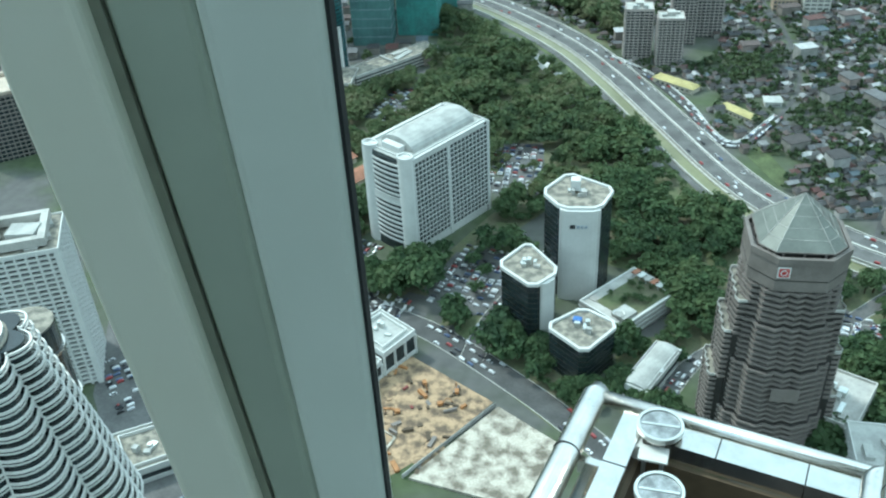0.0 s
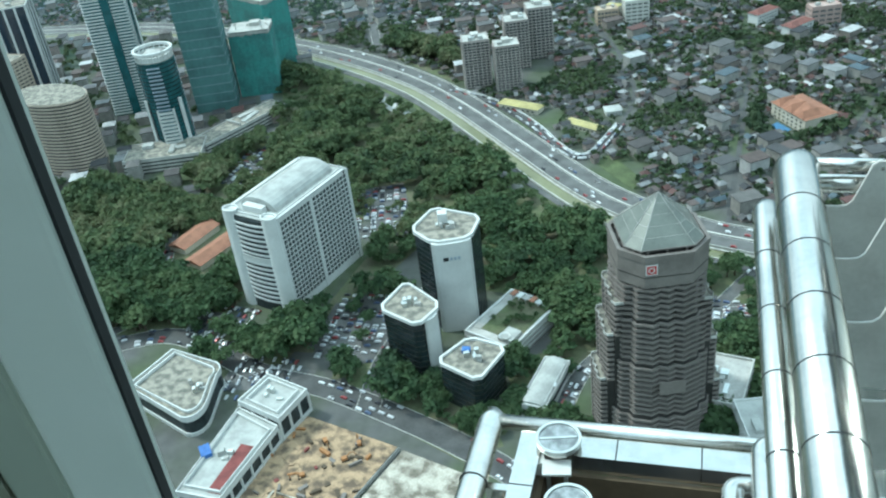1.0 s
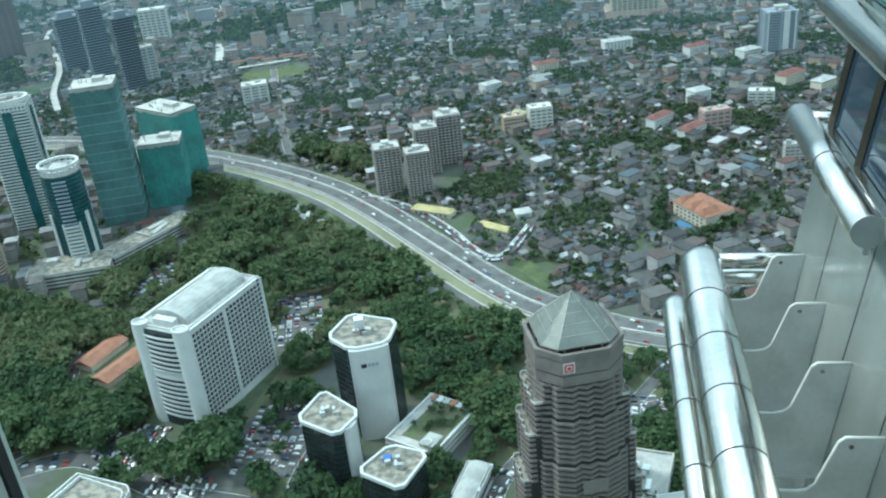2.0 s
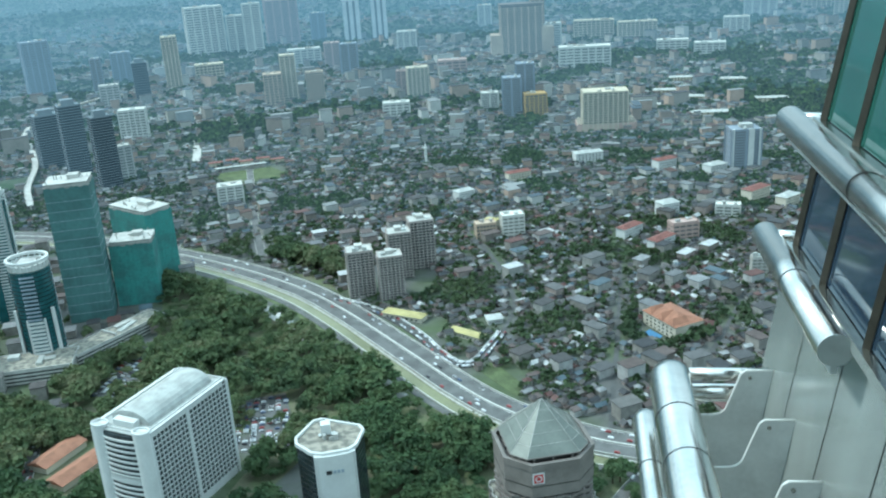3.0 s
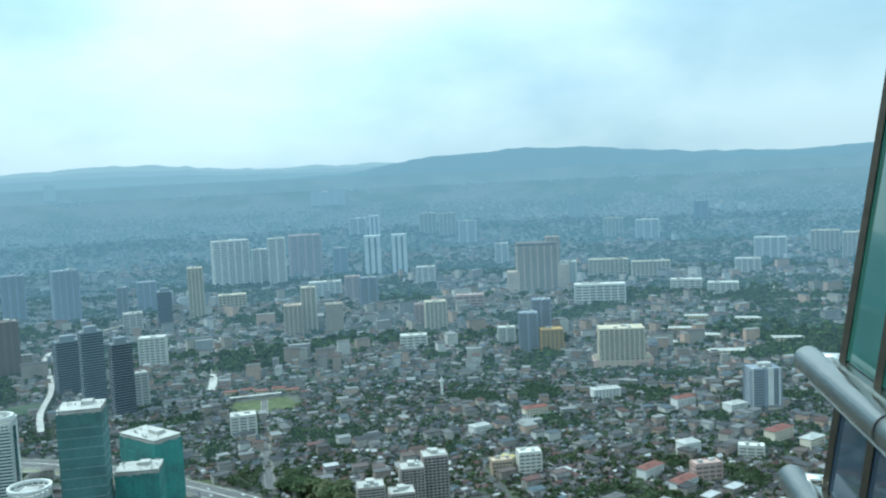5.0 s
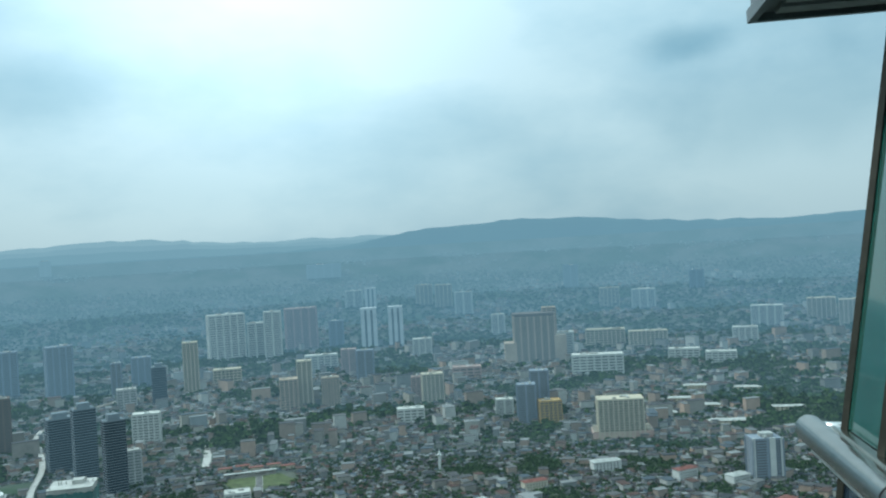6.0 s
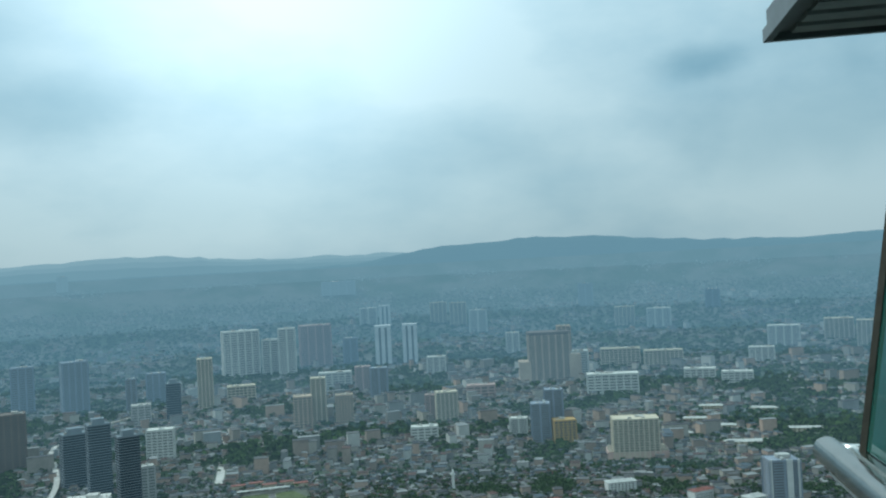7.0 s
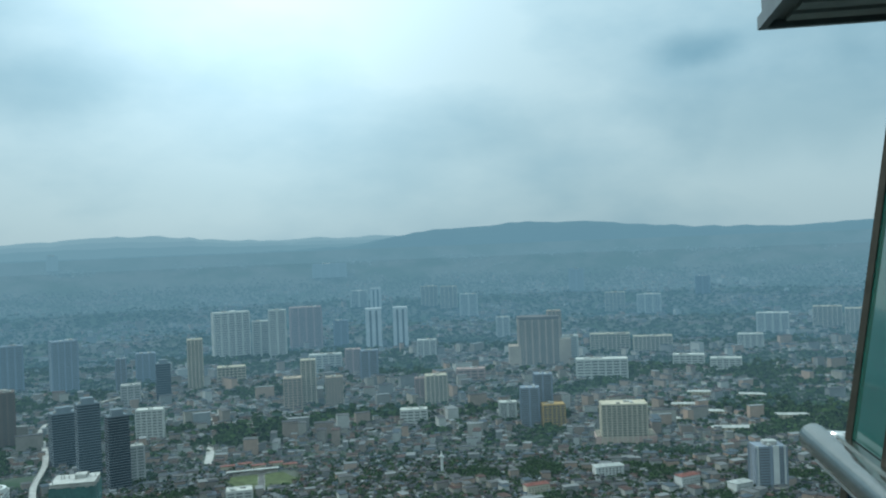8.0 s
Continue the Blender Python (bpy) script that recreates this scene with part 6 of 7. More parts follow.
ribbon("road", AVENUE, -7, 7, -.2, 0.32, CONCRETE_PALE, "broad pale concrete avenue between trees")
RAIL = smooth_line([(-600, 1290), (-648, 1398), (-697, 1550), (-773, 1716), (-832, 1829), (-876, 1999), (-871, 2109), (-820, 2260)], 8)
rail = thing("monorail", "pale elevated railway track on concrete piers", "railway", kind="structure")
ribbon("deck", RAIL, -4.5, 4.5, 8.2, 9.6, CONCRETE, "pale concrete deck", rail)
ribbon("parapet", RAIL, -5.0, -4.5, 8.2, 10.6, CONCRETE, "", rail)
ribbon("parapet", RAIL, 4.5, 5.0, 8.2, 10.6, CONCRETE, "", rail)
pier_mesh = MB().quadbox(circle(1.1, 10), -.2, 8.2).mesh("pier", CONCRETE)
for p in RAIL[::3]:
    part("pier", pier_mesh, None, rail, at=(*p, 0))
flat_patch("sports_field", [(-364, 1445), (-275, 1471), (-229, 1403), (-330, 1368)], 0.15, GRASS, "open grass sports field", "field")
flat_patch("lawn", [(419, 1942), (541, 1988), (590, 1908), (441, 1834)], 0.25, GRASS, "open green playing field in the city", "field")
flat_patch("sports_court", [(178, 745), (186, 752), (194, 736), (184, 726)], 0.2, COURT_BLUE, "small blue sports court beside the school", "court")
flat_patch("lawn", [(26, 692), (38, 709), (64, 655), (52, 644)], 0.2, GRASS, "green grass patch by the slip road", "lawn")
site = flat_patch("construction_site", [(-166, 392), (-100, 362), (-122, 318), (-150, 280), (-200, 290), (-190, 330)], 0.12, EARTH, "bare brown earth of a construction site", "ground")
slab = flat_patch("foundation_slab", [(-96, 358), (-48, 334), (-70, 292), (-128, 296)], 1.6, EARTH_PALE, "broken pale concrete foundation slab", "slab", thick=1.8)
tagged(new("hoarding", MB().quadbox([(-98.5, 358.5), (-98, 359), (-131, 296.2), (-131.6, 295.9)][::-1], 0, 3.0).mesh("hoarding", CONCRETE)), "grey site hoarding beside the slab", "hoarding")
rng = random.Random(5)


def excavator(x, y, turn):
    ex = thing("excavator", "orange tracked excavator on bare earth", "excavator", (x, y, 0.12), turn, group="site excavators")
    for sy in (-1.2, 1.2):
        part("track", MB().box(0, sy, 0, 4.4, .7, .9), RUBBER, ex)
    part("cab", MB().box(-.3, 0, .95, 3.2, 2.4, 1.7), MACHINE, ex)
    part("boom", MB().tube([(1, 0, 2), (3.6, 0, 4.6), (6.2, 0, 3.2), (6.6, 0, .8)], .28, 6), MACHINE, ex)
    part("bucket", MB().box(6.5, 0, .2, 1.1, 1.2, .9), RUBBER, ex)


for x, y, t in ((-128, 352, 30), (-150, 340, 200), (-122, 364, 110), (-160, 318, 60), (-142, 366, 300)):
    excavator(x, y, t)
for k in range(60):
    x, y = rng.uniform(-188, -112), rng.uniform(300, 378)
    if x + 120 > (y - 320) * .5 + 8:
        continue
    a = thing("site_stack", "stack of rusty site materials on the earth", "material stack", (x, y, .12), rng.uniform(0, 180), group="site stacks")
    part("stack", MB().box(0, 0, 0, rng.uniform(2, 8), rng.uniform(.8, 2.5), rng.uniform(.4, 2)), rng.choice((MACHINE, BARK, EARTH, BROWN_STONE, BARK, TERRACE_RED)), a)

# ---- what stands where: keep-outs ----
KEEP = [((-192, 536), 62), ((-80, 488), 34), ((-96, 436), 28), ((-57, 404), 27), ((-38, 462), 32), ((42, 374), 42), ((80, 386), 24), ((98, 346), 30), ((-17, 403), 26), ((-247, 404), 38), ((-185, 360), 52), ((-140, 345), 48),
        ((-90, 325), 44), ((-366, 878), 34), ((-336, 982), 44), ((-326, 913), 32), ((-366, 768), 50), ((-462, 885), 30), ((-470, 755), 42), ((-585, 905), 36), ((-548, 800), 34), ((-54, 915), 60), ((-358, 338), 46), ((-226, 168), 40),
        ((-286, 580), 50), ((-276, 556), 36), ((207, 752), 38), ((186, 740), 16), ((-20, 790), 30), ((-296, 1422), 74), ((-18, 750), 24), ((46, 676), 26), ((-700, 1460), 60)]
LINES = [(HWY, 24), (RAMP, 8), (RAIL, 8), (AVENUE, 12)] + [(ln, hw + 4) for ln, hw in road_lines]
SAMPLES = [(np.array(ln), w) for ln, w in LINES]


def free(x, y, gap=0.0, canal=True):
    for (cx, cy), r in KEEP:
        if (x - cx) ** 2 + (y - cy) ** 2 < (r * .8 + gap) ** 2:
            return False
    for i, (ln, w) in enumerate(SAMPLES):
        w += 20 if i == 0 and canal else 0      # the canal beside the expressway
        d = np.min((ln[:, 0] - x) ** 2 + (ln[:, 1] - y) ** 2)
        if d < (w + gap) ** 2:
            return False
    return True


TOWER_SPOTS = [(o.location.x, o.location.y) for o in scene.objects if o.type == "EMPTY" and o.get("category") == "building"]
far_spots = np.array(TOWER_SPOTS)


def clear_of_towers(x, y, r):
    return np.min((far_spots[:, 0] - x) ** 2 + (far_spots[:, 1] - y) ** 2) > r * r


def inside(x, y, poly):
    c = False
    for i in range(len(poly)):
        (x1, y1), (x2, y2) = poly[i], poly[i - 1]
        if (y1 > y) != (y2 > y) and x < (x2 - x1) * (y - y1) / (y2 - y1) + x1:
            c = not c
    return c


PARK = [(-320, 985), (-200, 868), (-104, 752), (-20, 640), (60, 560), (140, 500), (130, 440), (60, 415), (0, 435), (-20, 500), (-70, 515), (-105, 560), (-128, 600), (-180, 625), (-260, 690), (-290, 850)]
GROVES = [PARK, [(-430, 480), (-250, 470), (-230, 520), (-262, 640), (-420, 690), (-470, 600)], [(-128, 395), (-100, 395), (-96, 428), (-122, 430)], [(-70, 370), (-40, 370), (-30, 392), (-60, 392)],
          [(-270, 640), (-190, 600), (-240, 720), (-300, 800), (-340, 700)], [(90, 400), (190, 380), (230, 470), (150, 500), (90, 470)], [(-250, 440), (-190, 430), (-170, 470), (-240, 480)],
          [(-150, 420), (-122, 430), (-105, 500), (-130, 520), (-150, 490)], [(-176, 476), (-160, 480), (-118, 560), (-100, 600), (-125, 602), (-152, 556)], [(-200, 452), (-168, 448), (-160, 474), (-190, 482)], [(-146, 432), (-126, 455), (-81, 412), (-50, 390), (-40, 362), (-62, 350), (-96, 373), (-126, 392)], [(-42, 432), (-5, 448), (10, 425), (-4, 380), (12, 360), (30, 330), (-8, 345), (-30, 372)], [(62, 330), (130, 325), (145, 400), (100, 432), (74, 420)], [(-205, 1000), (-110, 890), (-95, 905), (-130, 1010), (-200, 1050)]]
for i, poly in enumerate(GROVES):
    flat_patch("woodland_floor", poly, 0.03 + i * 0.005, UNDERGROWTH, "shaded grass and undergrowth below the trees")
CLEARINGS = [[(-172, 668), (-138, 676), (-116, 590), (-148, 584)], [(-172, 455), (-163, 502), (-135, 514), (-114, 488), (-119, 438), (-142, 434)], [(-274, 503), (-223, 490), (-204, 464), (-251, 473)], [(-307, 698), (-282, 776), (-264, 750), (-286, 675)], [(90, 499), (116, 482), (110, 450), (95, 460)], [(-224, 414), (-217, 441), (-161, 430), (-170, 410)]]
for i, poly in enumerate(CLEARINGS):
    flat_patch("pavement", poly, 0.09 + i * 0.005, ROAD_PALE, "worn pale paving of a crowded car park", "car park")
flat_patch("pavement", [(-372, 392), (-300, 345), (-225, 262), (-262, 240), (-330, 310)], 0.10, ROAD_PALE, "pale paved forecourt with parked cars", "forecourt")


# ---- trees ----
def crown_mesh(rng, r, h, leaves, leaf, boughs=9):
    """A crown of many small leaf clumps round uneven boughs under a broken dome."""
    v, f = [], []
    arms = []
    for k in range(boughs):
        q, th = r * math.sqrt(rng.uniform(0, .62)), k * 2.4 + rng.uniform(-.5, .5)
        arms.append((q * math.cos(th), q * math.sin(th), h * (.92 - .34 * (q / r) ** 2) * rng.uniform(.82, 1.05), r * rng.uniform(.24, .46)))
    for k in range(leaves):
        bx, by, bz, br = arms[k % boughs]
        th, ph = rng.uniform(0, 2 * math.pi), math.acos(rng.uniform(-.35, 1))
        n = Vector((math.sin(ph) * math.cos(th), math.sin(ph) * math.sin(th), math.cos(ph) * .8))
        c = Vector((bx, by, bz)) + n * br * rng.uniform(.55, 1.35)
        n = (n * .7 + Vector((rng.uniform(-.6, .6), rng.uniform(-.6, .6), rng.uniform(.1, .9)))).normalized()
        a = n.orthogonal().normalized()
        a = (Matrix.Rotation(rng.uniform(0, 6.3), 3, n) @ a)
        b = n.cross(a)
        s = leaf * rng.uniform(.5, 1.4)
        i = len(v)
        v += [tuple(c + a * s), tuple(c + b * s * .8 + n * s * .3), tuple(c - a * s), tuple(c - b * s * .8 + n * s * .25)]
        f += [(i, i + 1, i + 2), (i, i + 2, i + 3)]
    for bx, by, bz, br in arms:     # the dark inside of each bough
        i, s = len(v), br * .6
        v += [(bx - s, by, bz), (bx + s, by, bz), (bx, by - s, bz), (bx, by + s, bz), (bx, by, bz - s * .8), (bx, by, bz + s * .8)]
        f += [(i + a, i + b, i + c) for a, b, c in ((0, 2, 5), (2, 1, 5), (1, 3, 5), (3, 0, 5), (2, 0, 4), (1, 2, 4), (3, 1, 4), (0, 3, 4))]
    return v, f


def mesh_of(name, v, f, mat):
    me = bpy.data.meshes.new(name)
    me.from_pydata(v, [], f)
    me.materials.append(mat)
    return me


trng = random.Random(11)
crowns = [crown_mesh(trng, 5.8, 9.0, 300, .85) for _ in range(6)]
crowns_small = [crown_mesh(trng, 4.6, 8.0, 26, 2.0, 3) for _ in range(6)]
crowns_far = [crown_mesh(trng, 4.8, 8.0, 11, 3.0, 2) for _ in range(6)]
crown_data = [mesh_of("crown", v, f, LEAVES_TREE) for v, f in crowns]
trunk = MB().tube([(0, 0, 0), (.1, 0, 2.5), (0, .1, 5.5)], .38, 8)
for a in range(4):
    trunk.tube([(0, 0, 4.2), (1.4 * math.cos(a * 1.7), 1.4 * math.sin(a * 1.7), 6.6)], .16, 6)
trunk_data = trunk.mesh("trunk", BARK)
protos = []
for cd in crown_data:
    tr = thing("tree", "broad-crowned green park tree", "tree", (0, 0, -50), group="park trees")
    part("trunk", trunk_data, None, tr)
    part("crown", cd, None, tr)
    protos.append(tr)
stuff_v, stuff_f = {}, {}


def scatter(store, proto, x, y, z, s, sz, a):
    v, f = proto
    if store not in stuff_v:
        stuff_v[store], stuff_f[store] = [], []
    n = sum(len(q) for q in stuff_v[store])
    q = np.array(v)
    c, sn = math.cos(a), math.sin(a)
    stuff_v[store].append(np.stack([x + s * (q[:, 0] * c - q[:, 1] * sn), y + s * (q[:, 0] * sn + q[:, 1] * c), z + sz * q[:, 2]], 1))
    stuff_f[store].append(np.array(f) + n)


count_v = {}
singles = 0
for poly in GROVES:
    xs, ys = [p[0] for p in poly], [p[1] for p in poly]
    area = abs(sum(poly[i][0] * poly[i - 1][1] - poly[i - 1][0] * poly[i][1] for i in range(len(poly)))) / 2
    for _ in range(int(area / 22)):
        x, y = trng.uniform(min(xs), max(xs)), trng.uniform(min(ys), max(ys))
        if not inside(x, y, poly) or not free(x, y, -3) or (any(inside(x, y, q) for q in CLEARINGS) and trng.random() < .9):
            continue
        s = trng.uniform(.65, 1.65) * (1.15 + .7 * noise.noise((x * .02, y * .02, 6.0)))
        if y < 520 and singles < 290:
            t = copy_thing(trng.choice(protos), pose(x, y, 0, 0, 0, trng.uniform(0, 360)))
            t.scale = (s, s, s * trng.uniform(.85, 1.15))
            singles += 1
        else:
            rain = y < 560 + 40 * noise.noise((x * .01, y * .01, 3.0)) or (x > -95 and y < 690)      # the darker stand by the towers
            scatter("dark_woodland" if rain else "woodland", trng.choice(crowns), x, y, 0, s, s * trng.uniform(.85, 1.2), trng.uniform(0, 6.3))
for i, tr in enumerate(protos):
    tr.location = (-60 + i * 9, 381 + (i % 2) * 5, 0)

# ---- the village of low houses ----
def house_parts(x, y, z, w, d, h, a, rise, kind):
    c, s = math.cos(a), math.sin(a)
    def P(u, v, zz):
        return (x + c * u - s * v, y + s * u + c * v, z + zz)
    wv = [P(u, v, zz) for zz in (0, h) for u, v in ((-w / 2, -d / 2), (w / 2, -d / 2), (w / 2, d / 2), (-w / 2, d / 2))]
    wf = [(0, 1, 5, 4), (1, 2, 6, 5), (2, 3, 7, 6), (3, 0, 4, 7)]
    e = .7
    a_, b_ = w / 2 + e, d / 2 + e
    if kind == "flat":
        rv = [P(u, v, zz) for zz in (h, h + .5) for u, v in ((-a_, -b_), (a_, -b_), (a_, b_), (-a_, b_))]
        rf = [(4, 5, 6, 7), (0, 1, 5, 4), (1, 2, 6, 5), (2, 3, 7, 6), (3, 0, 4, 7)]
    else:
        r = a_ if kind == "gable" else max(.3, a_ - b_)
        rv = [P(-a_, -b_, h - .2), P(a_, -b_, h - .2), P(a_, b_, h - .2), P(-a_, b_, h - .2), P(-r, 0, h + rise), P(r, 0, h + rise)]
        rf = [(0, 1, 5, 4), (1, 2, 5), (2, 3, 4, 5), (3, 0, 4), (3, 2, 1, 0)]
    return wv, wf, rv, rf


def push(store, v, f):
    if store not in stuff_v:
        stuff_v[store], stuff_f[store] = [], []
    count_v[store] = count_v.get(store, 0)
    stuff_v[store].append(v)
    stuff_f[store].append([tuple(i + count_v[store] for i in q) for q in f])
    count_v[store] += len(v)


hrng = random.Random(23)
near_houses = 0
HWY_N = np.array(offset(HWY, -20))


def north_of_highway(x, y):
    i = int(np.argmin((HWY_N[:, 0] - x) ** 2 + (HWY_N[:, 1] - y) ** 2))
    a, b = HWY_N[max(i - 1, 0)], HWY_N[min(i + 1, len(HWY_N) - 1)]
    return (b[0] - a[0]) * (y - a[1]) - (b[1] - a[1]) * (x - a[0]) > 0


def street_angle(x, y):
    return 0.35 + 0.9 * noise.noise((x * .0022, y * .0022, 3.0))


y = 470.0
while y < 1560:
    x = -760.0
    while x < 1050:
        px, py = x + hrng.uniform(-4, 4), y + hrng.uniform(-4, 4)
        x += 7.7
        if not (-34 < math.degrees(math.atan2(px, py)) < 40) or not north_of_highway(px, py) or not free(px, py, 1, False) or not clear_of_towers(px, py, 17):
            continue
        k = haze_step(math.hypot(px, py) + hrng.uniform(-60, 60))
        walls, roofs, trees = (f"walls_{k}", f"roofs_{k}", f"trees_{k}") if k else ("house_walls", "house_roofs", "village_trees")
        green = noise.noise((px * .011, py * .011, 8.0))
        if green > .33 or hrng.random() < .32:
            for _ in range(2):
                s = hrng.uniform(.4, .95)
                scatter(trees, hrng.choice(crowns_small), px + hrng.uniform(-5, 5), py + hrng.uniform(-5, 5), 0, s, s, hrng.uniform(0, 6.3))
            continue
        a = street_angle(px, py) + hrng.choice((0, 0, math.pi / 2)) + hrng.uniform(-.08, .08)
        w, d = hrng.uniform(4.4, 9.5), hrng.uniform(4.0, 6.8)
        h, kind = hrng.choice((2.6, 3.0, 3.2, 5.6)), hrng.choice(("gable", "gable", "gable", "hip", "flat"))
        if hrng.random() < .04:
            w, d, h, kind = hrng.uniform(14, 22), hrng.uniform(10, 14), hrng.uniform(8, 14), "flat"
        wv, wf, rv, rf = house_parts(px, py, 0, w, d, h, a, hrng.uniform(1.4, 2.6), kind)
        if hrng.random() < .45:
            s = hrng.uniform(.3, .7)
            scatter(trees, hrng.choice(crowns_small), px + 6.5 * math.cos(a + 1), py + 6.5 * math.sin(a + 1), 0, s, s, hrng.uniform(0, 6.3))
        if near_houses < 280 and py < 800 and 0 < px < 330:
            near_houses += 1
            hs = thing("house", ("low house with pitched metal roof" if kind != "flat" else "low house with flat roof") + " in the crowded village", "house", (px, py, 0), 0, group="village houses")
            mw, mr = MB(), MB()
            mw.v, mw.f = [(p[0] - px, p[1] - py, p[2]) for p in wv], wf
            mr.v, mr.f = [(p[0] - px, p[1] - py, p[2]) for p in rv], rf
            part("wall", mw, HOUSE_WALLS_ONE, hs)
            part("roof", mr, ROOFS_ONE, hs)
        else:
            push(walls, wv, wf)
            push(roofs, rv, rf)
        if hrng.random() < .5:      # lean-tos and porches
            b = a + hrng.choice((0, math.pi / 2, math.pi))
            wv, wf, rv, rf = house_parts(px + math.cos(b) * w * .6, py + math.sin(b) * w * .6, 0, hrng.uniform(3, 6), hrng.uniform(3, 5), 2.4, a, .5, "gable")
            push(walls, wv, wf)
            push(roofs, rv, rf)
    y += 7.6

for tx, ty in ((172, 771), (180, 790), (171, 712), (180, 698), (203, 715), (222, 735), (162, 727), (165, 745), (168, 758), (192, 708), (212, 712), (176, 703), (228, 728), (195, 790)):
    for _ in range(3):
        s = hrng.uniform(.9, 1.5)
        scatter("village_trees", hrng.choice(crowns_small), tx + hrng.uniform(-5, 5), ty + hrng.uniform(-5, 5), 0, s, s, hrng.uniform(0, 6.3))

# ---- streets south of the expressway: larger blocks among trees ----
brng = random.Random(29)
yy = 560.0
while yy < 1250:
    xx = -900.0
    while xx < -235:
        px, py = xx + brng.uniform(-5, 5), yy + brng.uniform(-5, 5)
        xx += 21
        if math.degrees(math.atan2(px, py)) < -48 or north_of_highway(px, py) or not free(px, py, 3) or not clear_of_towers(px, py, 36) or any(inside(px, py, q) for q in GROVES):
            continue
        if brng.random() < .4:
            for _ in range(3):
                s = brng.uniform(.6, 1.2)
                scatter("village_trees", brng.choice(crowns_small), px + brng.uniform(-8, 8), py + brng.uniform(-8, 8), 0, s, s, brng.uniform(0, 6.3))
            continue
        h = brng.choice((5, 7, 9, 12, 16))
        wv, wf, rv, rf = house_parts(px, py, 0, brng.uniform(11, 19), brng.uniform(9, 15), h, .3 + brng.choice((0, math.pi / 2)), 2.5, brng.choice(("flat", "flat", "hip")))
        push("house_walls", wv, wf)
        push("house_roofs", rv, rf)
    yy += 19

# ---- beyond: blocks and woods to the foot of the hills ----
crng = random.Random(31)
r = 1180.0
while r < 4740:
    q = 1 - land(r, 0) / EYE_HEIGHT
    cell = 15 if r < 1500 else 18 if r < 2000 else 23 if r < 2600 else 30 if r < 3300 else max(15, 38 * q)
    az = -40.0
    while az < 42:
        a = radians(az + crng.uniform(-.3, .3) * math.degrees(cell / r))
        rr = r + crng.uniform(-.4, .4) * cell
        az += math.degrees(cell / r)
        x, y = rr * math.sin(a), rr * math.cos(a)
        if y < 1570 and r < 1700 and -760 < x < 1050 and not (a < radians(-34)):
            continue
        if not clear_of_towers(x, y, 30 if r < 2500 else 24) or (r < 2100 and not free(x, y, 2)):
            continue
        k = haze_step(rr + crng.uniform(-90, 90) if r > 1700 else rr)
        z = land(x, y)
        wood = .75 * noise.noise((x * .0035, y * .0035, 2.0)) + .6 * noise.noise((x * .009, y * .009, 4.0)) + .02 + min(.2, max(0, (r - 2000) / 5200))
        if az < 14 and r < 3000:
            wood -= .15
        if wood > .12 or crng.random() < .22:
            for _ in range(2):
                s = crng.uniform(.8, 1.7) * (1 + r / 9000) * (1 if r < 3300 else q)
                scatter(f"trees_{k}", crng.choice(crowns_small if r < 1700 else crowns_far), x + crng.uniform(-.5, .5) * cell, y + crng.uniform(-.5, .5) * cell, z - 1, s, s * .85, crng.uniform(0, 6.3))
            if wood > .12:
                continue
        h = crng.choice((4, 5, 6, 7, 9, 12)) * q
        if crng.random() < (.06 if r < 2600 else .08):
            h = crng.uniform(12, 34) * q
        w, d = cell * crng.uniform(.4, .85), cell * crng.uniform(.3, .6)
        if h > 12 * q:      # the taller ones are slabs, not needles
            w, d = max(w, h * crng.uniform(.7, 1.6)), max(d, h * crng.uniform(.4, .6))
        wv, wf, rv, rf = house_parts(x, y, z - 1.5, w, d, h + 1.5, street_angle(x, y) + crng.choice((0, math.pi / 2)), crng.uniform(1.5, 3), crng.choice(("gable", "flat", "hip")) if h < 9 else "flat")
        push(f"walls_{k}", wv, wf)
        push(f"roofs_{k}", rv, rf)
    r += cell * .92

ROOF_RAMP = [(0.0535, 0.0535, 0.057), (0.0856, 0.0816, 0.0816), (0.122, 0.118, 0.114), (0.0928, 0.057, 0.0464), (0.178, 0.178, 0.175), (0.235, 0.235, 0.228), (0.0715, 0.0642, 0.0642), (0.0856, 0.1, 0.114)]
WALL_RAMP = [(0.416, 0.304, 0.232), (0.395, 0.365, 0.312), (0.287, 0.258, 0.222), (0.467, 0.455, 0.419), (0.323, 0.258, 0.21), (0.252, 0.252, 0.239)]
LEAF_RAMP = [(0.0425, 0.068, 0.0213), (0.0553, 0.0892, 0.0255), (0.034, 0.0553, 0.0213)]
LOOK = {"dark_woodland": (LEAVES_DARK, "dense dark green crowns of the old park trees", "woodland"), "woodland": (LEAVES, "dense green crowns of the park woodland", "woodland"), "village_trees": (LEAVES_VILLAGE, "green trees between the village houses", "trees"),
        "house_walls": (HOUSE_WALLS, "plastered walls of the crowded low houses", "houses"), "house_roofs": (ROOFS, "grey and rusty roofs of the crowded low houses", "roofs")}
